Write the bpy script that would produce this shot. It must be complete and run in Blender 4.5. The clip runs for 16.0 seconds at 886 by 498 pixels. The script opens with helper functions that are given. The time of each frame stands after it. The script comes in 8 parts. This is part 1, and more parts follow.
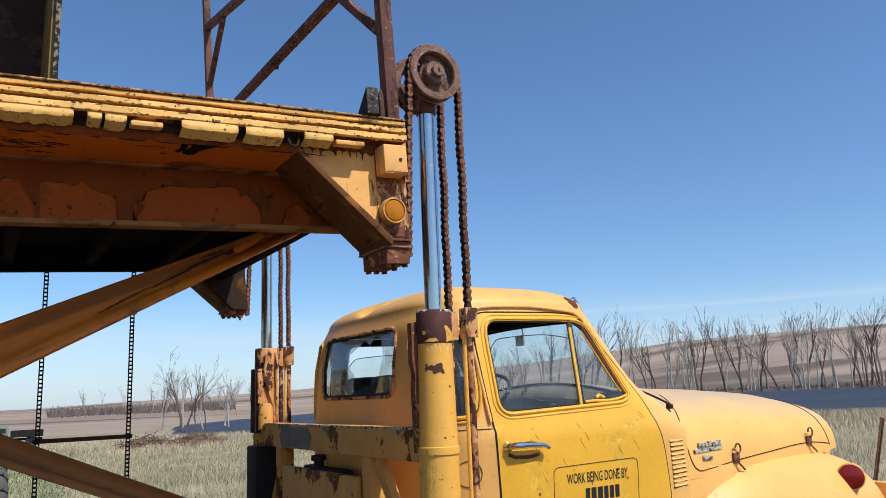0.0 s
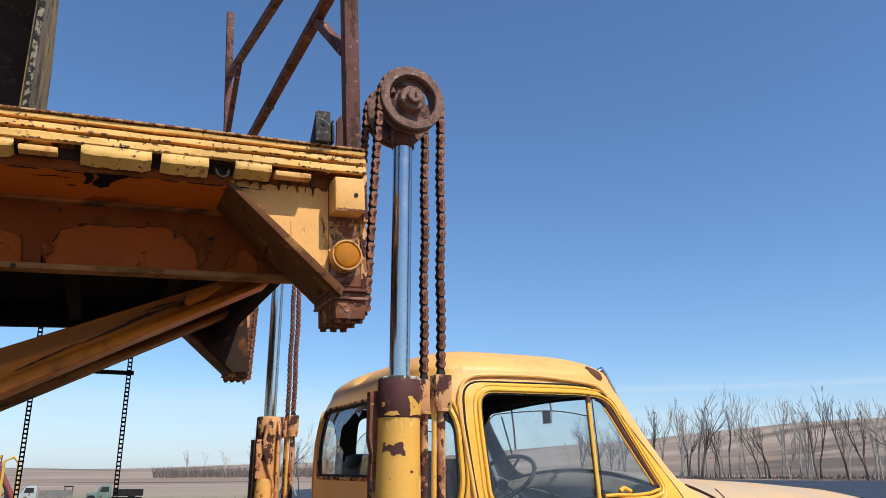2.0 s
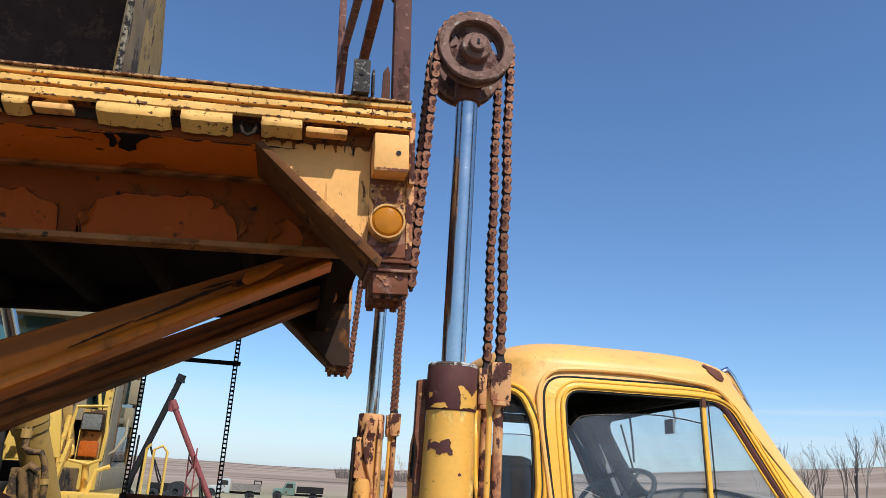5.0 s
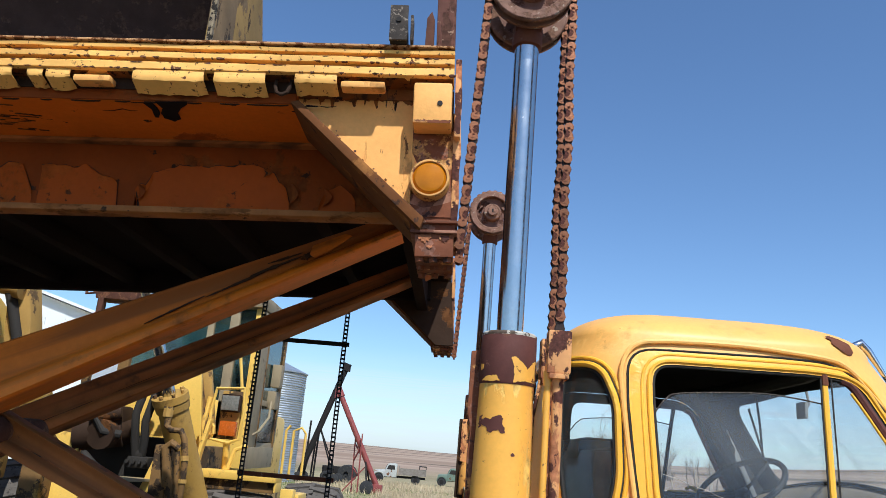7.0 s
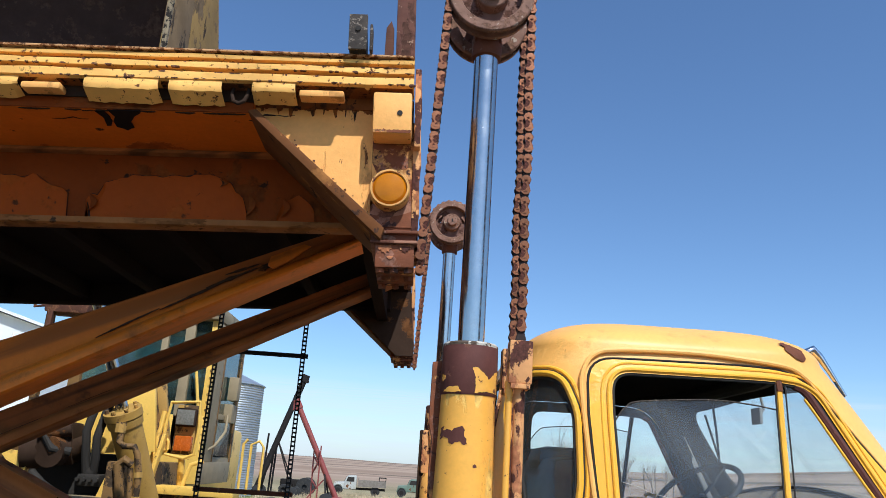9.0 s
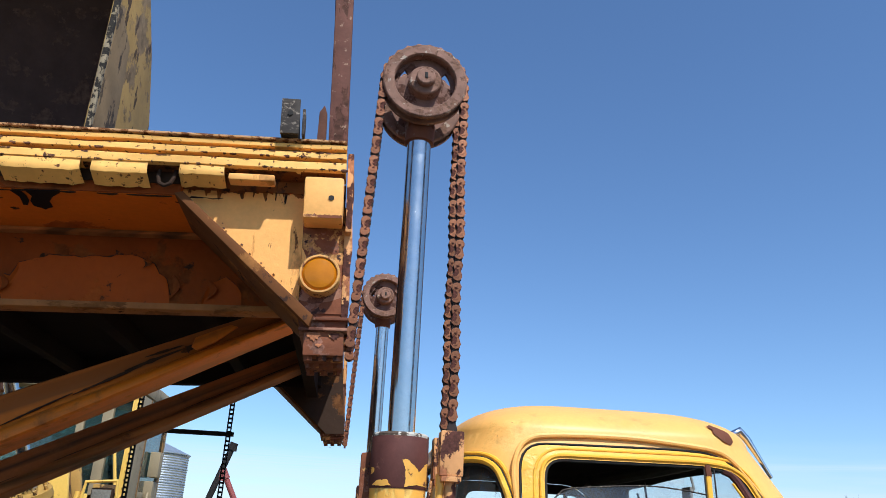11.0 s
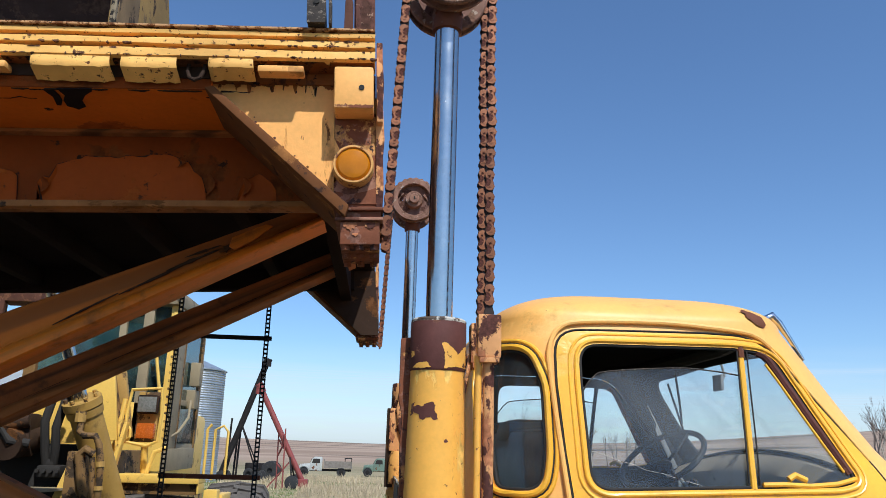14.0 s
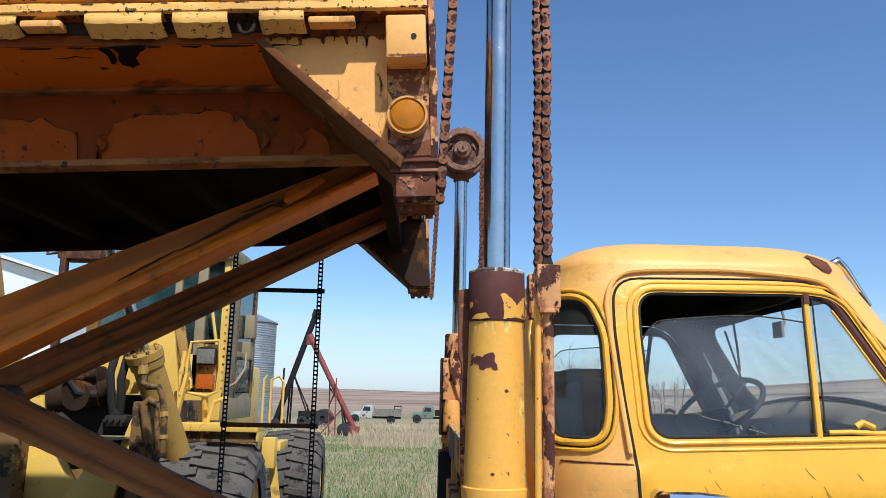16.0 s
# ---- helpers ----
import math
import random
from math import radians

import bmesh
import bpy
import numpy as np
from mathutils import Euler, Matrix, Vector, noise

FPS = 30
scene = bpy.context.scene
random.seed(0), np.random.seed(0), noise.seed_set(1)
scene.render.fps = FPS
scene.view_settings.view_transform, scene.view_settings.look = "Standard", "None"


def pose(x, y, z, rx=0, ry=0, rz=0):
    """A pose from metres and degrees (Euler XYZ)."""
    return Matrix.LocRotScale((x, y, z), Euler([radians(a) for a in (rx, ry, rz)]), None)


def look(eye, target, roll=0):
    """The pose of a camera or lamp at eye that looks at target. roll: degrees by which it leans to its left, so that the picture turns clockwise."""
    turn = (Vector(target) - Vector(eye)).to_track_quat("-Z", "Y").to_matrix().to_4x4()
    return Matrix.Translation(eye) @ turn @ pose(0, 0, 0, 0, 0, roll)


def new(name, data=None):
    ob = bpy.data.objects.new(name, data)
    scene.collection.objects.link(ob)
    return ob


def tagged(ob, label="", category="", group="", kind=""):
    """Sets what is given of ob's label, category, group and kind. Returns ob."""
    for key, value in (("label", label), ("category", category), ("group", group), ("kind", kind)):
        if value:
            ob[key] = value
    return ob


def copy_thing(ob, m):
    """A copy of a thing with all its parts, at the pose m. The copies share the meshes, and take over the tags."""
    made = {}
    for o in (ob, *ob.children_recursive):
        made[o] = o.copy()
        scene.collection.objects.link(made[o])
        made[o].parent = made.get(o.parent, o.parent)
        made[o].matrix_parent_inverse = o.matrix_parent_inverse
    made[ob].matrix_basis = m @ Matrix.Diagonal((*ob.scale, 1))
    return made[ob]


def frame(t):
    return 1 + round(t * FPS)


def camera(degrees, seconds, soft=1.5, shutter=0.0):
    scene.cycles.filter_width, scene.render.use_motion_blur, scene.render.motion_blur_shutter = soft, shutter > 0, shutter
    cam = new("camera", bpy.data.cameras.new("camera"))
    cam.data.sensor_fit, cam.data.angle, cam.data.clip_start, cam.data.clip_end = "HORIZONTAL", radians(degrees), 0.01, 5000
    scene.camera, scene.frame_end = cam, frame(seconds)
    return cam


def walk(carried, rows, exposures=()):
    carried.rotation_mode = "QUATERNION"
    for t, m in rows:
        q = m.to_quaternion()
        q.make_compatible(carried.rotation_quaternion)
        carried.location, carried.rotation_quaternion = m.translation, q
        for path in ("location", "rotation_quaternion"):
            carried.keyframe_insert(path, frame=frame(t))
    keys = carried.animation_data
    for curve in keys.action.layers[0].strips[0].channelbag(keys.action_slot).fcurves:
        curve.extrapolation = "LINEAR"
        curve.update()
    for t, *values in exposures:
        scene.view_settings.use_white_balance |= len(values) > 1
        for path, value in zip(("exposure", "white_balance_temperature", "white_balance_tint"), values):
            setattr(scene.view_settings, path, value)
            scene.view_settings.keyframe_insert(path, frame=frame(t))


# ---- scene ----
cam = camera(60.6, 16.0, 0.4)
PATH = [
    (0, (-0.109, -0.124, 1.374), (0.918, 1.551, 1.749), -2.4),
    (0.5, (0.187, -0.145, 1.372), (1.149, 1.55, 1.818), -2.4),
    (1, (0.425, -0.012, 1.391), (1.325, 1.711, 1.863), -1.0),
    (1.5, (0.523, 0.091, 1.385), (1.376, 1.805, 1.965), -0.6),
    (2, (0.625, 0.141, 1.413), (1.407, 1.895, 1.972), -0.1),
    (2.5, (0.732, 0.167, 1.42), (1.357, 1.981, 1.984), 2.6),
    (3, (0.791, 0.178, 1.424), (1.369, 2.011, 1.977), 3.1),
    (3.2, (0.801, 0.19, 1.424), (1.36, 2.029, 1.975), 2.8),
    (5.3, (1.221, 0.496, 1.394), (1.516, 2.389, 1.97), 3.6),
    (5.5, (1.271, 0.543, 1.396), (1.51, 2.45, 1.95), 3.7),
    (6, (1.433, 0.604, 1.409), (1.411, 2.522, 1.975), 4.4),
    (6.5, (1.51, 0.626, 1.397), (1.475, 2.553, 1.931), 4.5),
    (7, (1.505, 0.628, 1.392), (1.446, 2.558, 1.913), 4.9),
    (7.5, (1.497, 0.653, 1.386), (1.458, 2.59, 1.886), 5.2),
    (8, (1.492, 0.651, 1.389), (1.457, 2.585, 1.897), 5.1),
    (8.5, (1.495, 0.648, 1.39), (1.483, 2.581, 1.904), 4.4),
    (9, (1.5, 0.639, 1.397), (1.547, 2.56, 1.95), 3.8),
    (9.2, (1.5, 0.617, 1.421), (1.579, 2.496, 2.102), 3.8),
    (11.3, (1.513, 0.643, 1.474), (1.758, 2.494, 2.19), 1.4),
    (11.5, (1.524, 0.648, 1.476), (1.818, 2.51, 2.144), -0.0),
    (12, (1.515, 0.668, 1.458), (1.862, 2.551, 2.034), -0.5),
    (12.5, (1.496, 0.679, 1.429), (1.781, 2.584, 1.968), 1.1),
    (13, (1.491, 0.699, 1.413), (1.744, 2.615, 1.927), 1.7),
    (13.5, (1.486, 0.69, 1.42), (1.682, 2.614, 1.931), 1.3),
    (14, (1.484, 0.657, 1.39), (1.639, 2.586, 1.895), 1.6),
    (14.5, (1.48, 0.649, 1.374), (1.646, 2.588, 1.834), 1.4),
    (15, (1.47, 0.652, 1.371), (1.626, 2.597, 1.812), 1.4),
    (15.5, (1.468, 0.662, 1.374), (1.581, 2.613, 1.8), 1.3),
    (16, (1.448, 0.677, 1.396), (1.492, 2.641, 1.77), 1.2),
]
walk(cam, [(t, look(eye, target, roll)) for t, eye, target, roll in PATH], [(0, 0.0, 5750, 5), (3, 0.05, 5750, 5), (5.5, 0.1, 5750, 5), (6.3, 0.2, 5850, 5), (9, 0.16, 5800, 5), (11.3, 0.22, 5750, 5), (12, 0.04, 5750, 5), (14, 0.08, 5750, 5), (16, 0.1, 5750, 5)])
# ---------------------------------------------------------------- light
SUN_FROM = Vector((0.27, -0.71, 1.0)).normalized()
world = bpy.data.worlds.new("sky")
scene.world = world
world.use_nodes = True
wn = world.node_tree.nodes
sky = wn.new("ShaderNodeTexSky")
sky.sky_type = "NISHITA"
sky.sun_disc = False
sky.sun_elevation = math.asin(SUN_FROM.z)
sky.sun_rotation = math.atan2(SUN_FROM.x, SUN_FROM.y)
sky.altitude, sky.air_density, sky.dust_density, sky.ozone_density = 600, 1.0, 0.85, 1.7
bg = wn["Background"]
bg.inputs["Strength"].default_value = 0.125
tint = wn.new("ShaderNodeMix")
tint.data_type, tint.blend_type = "RGBA", "MULTIPLY"
tint.inputs[0].default_value, tint.inputs[7].default_value = 1.0, (0.90, 0.975, 1.08, 1)
world.node_tree.links.new(sky.outputs[0], tint.inputs[6])
world.node_tree.links.new(tint.outputs[2], bg.inputs[0])
sun = new("sun", bpy.data.lights.new("sun", "SUN"))
sun.data.energy, sun.data.angle, sun.data.color = 4.5, radians(0.53), (1.0, 0.935, 0.85)
sun.matrix_world = look(SUN_FROM * 50, (0, 0, 0))

# ---------------------------------------------------------------- materials


def mat(name, base, rough=0.6, metal=0.0, spots=(), grain=0.12, scale=6.0, bump=0.15, fine=60.0, spec=0.5, random_tint=0.0, streak=(), soft=0.03, dust=None):
    """Painted or raw surface. spots: (colour, amount 0..1, scale, roughness[, stretch z]) laid over the base one after another."""
    m = bpy.data.materials.new(name)
    m.use_nodes = True
    nt = m.node_tree
    N, L = nt.nodes, nt.links
    b = N["Principled BSDF"]
    b.inputs["Metallic"].default_value = metal
    b.inputs["Specular IOR Level"].default_value = spec
    tc = N.new("ShaderNodeTexCoord")

    def noisy(sc, detail=6.0, rough_=0.6, stretch=1.0):
        src = tc.outputs["Object"]
        if stretch != 1.0:
            mp = N.new("ShaderNodeMapping")
            mp.inputs["Scale"].default_value = (1, 1, stretch)
            L.new(src, mp.inputs["Vector"])
            src = mp.outputs[0]
        n = N.new("ShaderNodeTexNoise")
        n.inputs["Scale"].default_value, n.inputs["Detail"].default_value, n.inputs["Roughness"].default_value = sc, detail, rough_
        L.new(src, n.inputs["Vector"])
        return n.outputs["Fac"]

    def ramp(fac, a, b_, va=0.0, vb=1.0):
        r = N.new("ShaderNodeMapRange")
        r.inputs["From Min"].default_value, r.inputs["From Max"].default_value = a, b_
        r.inputs["To Min"].default_value, r.inputs["To Max"].default_value = va, vb
        L.new(fac, r.inputs["Value"])
        return r.outputs[0]

    def mix(fac, c1, c2, kind="MIX"):
        x = N.new("ShaderNodeMix")
        x.data_type, x.blend_type = "RGBA", kind
        for sock, v in ((x.inputs[0], fac), (x.inputs[6], c1), (x.inputs[7], c2)):
            if isinstance(v, (tuple, list)):
                sock.default_value = (*v, 1)
            elif isinstance(v, (int, float)):
                sock.default_value = v
            else:
                L.new(v, sock)
        return x.outputs[2]

    lo, hi = tuple(max(0, c * (1 - grain)) for c in base), tuple(min(1, c * (1 + grain)) for c in base)
    col = mix(ramp(noisy(scale), 0.3, 0.7), lo, hi)
    col = mix(ramp(noisy(fine, 3.0), 0.25, 0.75, 0.0, 0.35), col, tuple(c * 0.72 for c in base))
    if random_tint:
        oi = N.new("ShaderNodeObjectInfo")
        col = mix(ramp(oi.outputs["Random"], 0, 1, 0, random_tint), col, tuple(c * 0.45 for c in base))
    if streak:
        # long streaks that run along a sloping beam: angle of the slope in degrees, colour, amount
        turn, squash, n = N.new("ShaderNodeMapping"), N.new("ShaderNodeMapping"), N.new("ShaderNodeTexNoise")
        turn.inputs["Rotation"].default_value = (0, radians(streak[0]), 0)
        squash.inputs["Scale"].default_value = (0.7, 6.0, 22.0)
        n.inputs["Scale"].default_value, n.inputs["Detail"].default_value = 1.0, 7.0
        L.new(tc.outputs["Object"], turn.inputs[0])
        L.new(turn.outputs[0], squash.inputs[0])
        L.new(squash.outputs[0], n.inputs["Vector"])
        col = mix(ramp(n.outputs["Fac"], 0.62 - 0.3 * streak[2], 0.70 - 0.3 * streak[2] + 0.1), col, streak[1])
    rgh = rough
    hgt = None
    for k, sp in enumerate(spots):
        c2, amount, sc, r2 = sp[:4]
        f = noisy(sc, 9.0, 0.66, sp[4] if len(sp) > 4 else 1.0)
        t0 = 0.78 - 0.56 * amount
        mask = ramp(f, t0, t0 + soft)
        c2v = mix(ramp(noisy(sc * 5), 0.35, 0.65), tuple(v * 0.6 for v in c2), tuple(min(1, v * 1.25) for v in c2))
        col = mix(mask, col, c2v)
        x = N.new("ShaderNodeMix")
        x.data_type = "FLOAT"
        L.new(mask, x.inputs[0])
        if isinstance(rgh, float):
            x.inputs[2].default_value = rgh
        else:
            L.new(rgh, x.inputs[2])
        x.inputs[3].default_value = r2
        rgh = x.outputs[0]
        hgt = mask if hgt is None else hgt
    if dust:
        # pale dust that settles on faces turned upwards: colour, amount
        ge, sx = N.new("ShaderNodeNewGeometry"), N.new("ShaderNodeSeparateXYZ")
        L.new(ge.outputs["Normal"], sx.inputs[0])
        mu = N.new("ShaderNodeMath")
        mu.operation = "MULTIPLY"
        L.new(ramp(sx.outputs["Z"], 0.55, 0.95, 0.0, dust[1]), mu.inputs[0])
        L.new(ramp(noisy(3.0), 0.3, 0.6, 0.5, 1.0), mu.inputs[1])
        col = mix(mu.outputs[0], col, dust[0])
    L.new(col, b.inputs["Base Color"])
    if isinstance(rgh, float):
        rgh = ramp(noisy(scale * 2), 0.2, 0.8, max(0.02, rough - 0.1), min(1, rough + 0.1))
    L.new(rgh, b.inputs["Roughness"])
    if bump:
        bp = N.new("ShaderNodeBump")
        bp.inputs["Strength"].default_value, bp.inputs["Distance"].default_value = bump, 0.004
        L.new(noisy(fine * 0.7, 5.0), bp.inputs["Height"])
        last = bp.outputs[0]
        if hgt is not None:
            b2 = N.new("ShaderNodeBump")
            b2.inputs["Strength"].default_value, b2.inputs["Distance"].default_value, b2.invert = 0.5, 0.003, True
            L.new(hgt, b2.inputs["Height"])
            L.new(last, b2.inputs["Normal"])
            last = b2.outputs[0]
        L.new(last, b.inputs["Normal"])
    return m


RUST = (0.17, 0.062, 0.02)
M_CAB = mat("yellow_cab_paint", (0.91, 0.455, 0.034), 0.32, spots=(((0.91, 0.465, 0.048), 0.36, 4.0, 0.42), ((0.86, 0.39, 0.030), 0.30, 9.0, 0.4), (RUST, 0.20, 38.0, 0.85)), grain=0.10, scale=2.6, bump=0.08, soft=0.10)
M_FADED = mat("faded_yellow_paint", (0.92, 0.465, 0.115), 0.45, spots=(((0.91, 0.50, 0.16), 0.36, 2.5, 0.5), ((0.84, 0.40, 0.085), 0.30, 5.0, 0.5), (RUST, 0.215, 42.0, 0.85)), grain=0.10, scale=2.4, bump=0.08, spec=0.4, soft=0.12)
M_HOOD = mat("dusty_faded_yellow_paint", (0.92, 0.465, 0.115), 0.5, spots=(((0.91, 0.50, 0.16), 0.36, 2.5, 0.5), ((0.84, 0.40, 0.085), 0.30, 5.0, 0.5)), grain=0.10, scale=2.4, bump=0.08, spec=0.35, soft=0.12, dust=((0.52, 0.40, 0.27), 0.8))
M_CYL = mat("yellow_cylinder_paint", (0.88, 0.43, 0.062), 0.42, spots=(((0.90, 0.50, 0.11), 0.38, 6.0, 0.6, 0.35), ((0.74, 0.32, 0.05), 0.30, 10.0, 0.6, 0.25), (RUST, 0.24, 40.0, 0.85)), grain=0.10, scale=4.0, bump=0.10)
M_DECK = mat("chipped_yellow_deck_paint", (0.88, 0.465, 0.112), 0.6, spots=((RUST, 0.32, 55.0, 0.85), ((0.10, 0.04, 0.02), 0.27, 20.0, 0.9)), grain=0.16, scale=5.0, bump=0.25, spec=0.3)
M_PLATE = mat("stained_yellow_plate", (0.87, 0.425, 0.115), 0.6, spots=(((0.72, 0.34, 0.095), 0.34, 5.0, 0.8, 0.25), (RUST, 0.27, 26.0, 0.85, 0.3)), grain=0.12, scale=5.0, bump=0.25, spec=0.25)
M_ORANGE = mat("orange_underpaint", (0.72, 0.160, 0.008), 0.6, spots=(((0.46, 0.10, 0.010), 0.42, 2.2, 0.8), ((0.05, 0.025, 0.014), 0.24, 12.0, 0.9)), grain=0.15, scale=3.0, bump=0.15, spec=0.15)
M_ARM2 = mat("dark_brown_beam", (0.32, 0.105, 0.034), 0.7, spots=(((0.26, 0.105, 0.035), 0.38, 3.0, 0.8), ((0.055, 0.033, 0.022), 0.34, 5.0, 0.9)), grain=0.25, scale=4.0, bump=0.2, streak=(25.6, (0.060, 0.033, 0.020), 0.45), spec=0.12, soft=0.14)
M_ARMX = mat("plain_brown_beam", (0.34, 0.125, 0.036), 0.7, spots=(((0.24, 0.088, 0.030), 0.36, 2.5, 0.75), ((0.06, 0.035, 0.022), 0.22, 12.0, 0.9)), grain=0.15, scale=3.0, bump=0.2, streak=(-23.6, (0.20, 0.078, 0.028), 0.4), spec=0.15, soft=0.12)
M_ARM = mat("weathered_ochre_beam", (0.44, 0.155, 0.045), 0.65, spots=(((0.09, 0.048, 0.028), 0.33, 6.0, 0.9),), grain=0.2, scale=4.0, bump=0.2, streak=(21.0, (0.13, 0.055, 0.022), 0.5), spec=0.15, soft=0.12)
M_FLANGE = mat("dirty_brown_flange", (0.15, 0.055, 0.016), 0.75, spots=(((0.27, 0.11, 0.03), 0.36, 6.0, 0.8), ((0.06, 0.03, 0.02), 0.32, 14.0, 0.9)), grain=0.25, scale=6.0, bump=0.2, spec=0.15)
M_TYRE = mat("dusty_grey_tyre_rubber", (0.115, 0.100, 0.088), 0.9, spots=(((0.05, 0.045, 0.042), 0.40, 9.0, 0.95),), grain=0.2, scale=8.0, bump=0.4, spec=0.15)
# black standing in for deep shade below; also cracks and bare patches
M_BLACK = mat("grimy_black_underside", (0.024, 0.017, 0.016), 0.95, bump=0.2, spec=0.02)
M_RUST = mat("rusted_steel", (0.125, 0.055, 0.036), 0.85, metal=0.1, spots=(((0.22, 0.10, 0.055), 0.45, 12.0, 0.9),), grain=0.25, scale=15.0, bump=0.5, fine=120, spec=0.2)
M_PURPLE = mat("dark_rust_brown", (0.145, 0.050, 0.025), 0.7, metal=0.1, spots=(((0.24, 0.13, 0.09), 0.36, 14.0, 0.9),), grain=0.2, scale=8.0, bump=0.3, fine=120, spec=0.2)
M_SLEEVE = mat("flaking_cylinder_cap", (0.105, 0.038, 0.03), 0.7, spots=(((0.19, 0.08, 0.05), 0.36, 14.0, 0.8),), grain=0.25, scale=12.0, bump=0.3, spec=0.2)
M_CHAIN = mat("rusted_chain_steel", (0.34, 0.135, 0.065), 0.5, metal=0.35, spots=(((0.10, 0.036, 0.026), 0.45, 30.0, 0.85),), grain=0.3, scale=30.0, bump=0.3, fine=300, random_tint=0.9, spec=0.25)
# darker copy of the chain steel: shade between the plates as colour
M_CHAINSHADE = mat("dark_chain_steel", (0.028, 0.017, 0.014), 0.8, metal=0.1, grain=0.3, scale=30.0, bump=0.3, fine=300)
M_SHEAVE = mat("worn_sheave_steel", (0.19, 0.10, 0.075), 0.7, metal=0.2, spots=(((0.10, 0.045, 0.03), 0.44, 18.0, 0.9),), grain=0.3, scale=20.0, bump=0.4, fine=150, spec=0.25)
M_CHROME = mat("hard_chrome", (0.60, 0.60, 0.575), 0.2, metal=1.0, grain=0.05, bump=0.0)
M_TRIM = mat("bright_chrome_trim", (0.75, 0.75, 0.76), 0.12, metal=1.0, grain=0.05, bump=0.0)
M_RUBBER = mat("weathered_tyre_rubber", (0.035, 0.035, 0.036), 0.85, spots=(((0.065, 0.06, 0.055), 0.40, 9.0, 0.95),), bump=0.4, spec=0.2)
M_DARK = mat("dark_interior", (0.036, 0.032, 0.029), 0.75, spec=0.15)
M_GREYINT = mat("grey_headliner", (0.27, 0.26, 0.245), 0.85)
M_DASH = mat("faded_brown_dash_paint", (0.34, 0.27, 0.195), 0.7, spots=(((0.10, 0.082, 0.07), 0.44, 2.6, 0.85), ((0.07, 0.06, 0.05), 0.30, 8.0, 0.85)), grain=0.2, scale=3.0, bump=0.1, spec=0.2, soft=0.06)
M_SEAT = mat("worn_black_seat_vinyl", (0.03, 0.028, 0.027), 0.55, grain=0.3, scale=9, bump=0.4)
M_LOADER = mat("pale_yellow_loader_paint", (0.82, 0.515, 0.10), 0.45, spots=(((0.52, 0.30, 0.065), 0.34, 4.0, 0.6), (RUST, 0.24, 14.0, 0.85)), grain=0.10, scale=2.0, bump=0.06, soft=0.06)
M_LOADER2 = mat("dirty_yellow_loader_paint", (0.46, 0.27, 0.07), 0.6, spots=(((0.11, 0.065, 0.032), 0.47, 5.0, 0.9),), grain=0.15, scale=3.0, bump=0.12, spec=0.3)
M_LCAB = mat("grey_beige_cab_metal", (0.30, 0.235, 0.14), 0.6, spots=(((0.16, 0.12, 0.075), 0.34, 6.0, 0.8),), grain=0.15, scale=5.0, bump=0.1, spec=0.3, soft=0.08)
M_BUCKET = mat("dark_worn_bucket_steel", (0.055, 0.034, 0.027), 0.8, metal=0.1, spots=(((0.085, 0.052, 0.038), 0.42, 7.0, 0.9),), grain=0.3, scale=5.0, bump=0.3, spec=0.2)
M_BUCKET2 = mat("yellowed_bucket_side", (0.34, 0.215, 0.07), 0.75, spots=(((0.20, 0.135, 0.075), 0.45, 3.0, 0.9), ((0.06, 0.036, 0.022), 0.36, 9.0, 0.9, 0.4)), grain=0.25, scale=4.0, bump=0.25, spec=0.2)
M_AMBER = mat("amber_lens", (0.50, 0.165, 0.004), 0.18, grain=0.12, scale=25.0, bump=0.08, fine=200, spec=0.25)
M_BEZEL = mat("tarnished_yellow_bezel", (0.66, 0.33, 0.085), 0.5, spots=(((0.22, 0.085, 0.04), 0.42, 22.0, 0.85), ((0.86, 0.50, 0.20), 0.30, 16.0, 0.5)), grain=0.2, scale=20.0, bump=0.3, spec=0.35)
M_SIGNAL = mat("orange_red_lens", (0.50, 0.11, 0.012), 0.25, grain=0.2, scale=40.0, bump=0.1, fine=200, spec=0.35)
M_RED = mat("red_lens", (0.28, 0.012, 0.01), 0.2, grain=0.2, scale=30.0, bump=0.05)
M_LENS = mat("clear_lamp_lens", (0.19, 0.185, 0.165), 0.12, grain=0.3, scale=60.0, bump=0.3, fine=200)
M_GALV = mat("galvanised_bin_steel", (0.52, 0.55, 0.58), 0.42, metal=0.75, grain=0.1, scale=1.5, bump=0.05)
M_WHITE = mat("white_sheet_metal", (0.80, 0.80, 0.78), 0.5, grain=0.05, scale=1.0)
M_AUGRED = mat("faded_red_paint", (0.24, 0.05, 0.042), 0.6, grain=0.15)
M_AUGDARK = mat("dark_auger_tube", (0.026, 0.023, 0.022), 0.8, grain=0.2, spec=0.08)
M_GREEN = mat("faded_green_paint", (0.16, 0.22, 0.165), 0.6, spots=((RUST, 0.3, 2.0, 0.9),))
M_OLD = mat("old_white_truck_paint", (0.46, 0.46, 0.43), 0.6, spots=((RUST, 0.34, 2.0, 0.9),))
M_CLAMP = mat("rust_streaked_orange_paint", (0.72, 0.345, 0.13), 0.65, spots=(((0.42, 0.16, 0.07), 0.46, 9.0, 0.85, 0.6), ((0.09, 0.032, 0.022), 0.47, 17.0, 0.85, 0.7)), grain=0.2, scale=10.0, bump=0.25, spec=0.25)
M_FRAME = mat("weathered_frame_paint", (0.70, 0.34, 0.08), 0.6, spots=((RUST, 0.40, 4.5, 0.85), ((0.16, 0.15, 0.13), 0.30, 2.2, 0.8)), grain=0.15, scale=5.0, bump=0.2, spec=0.25)
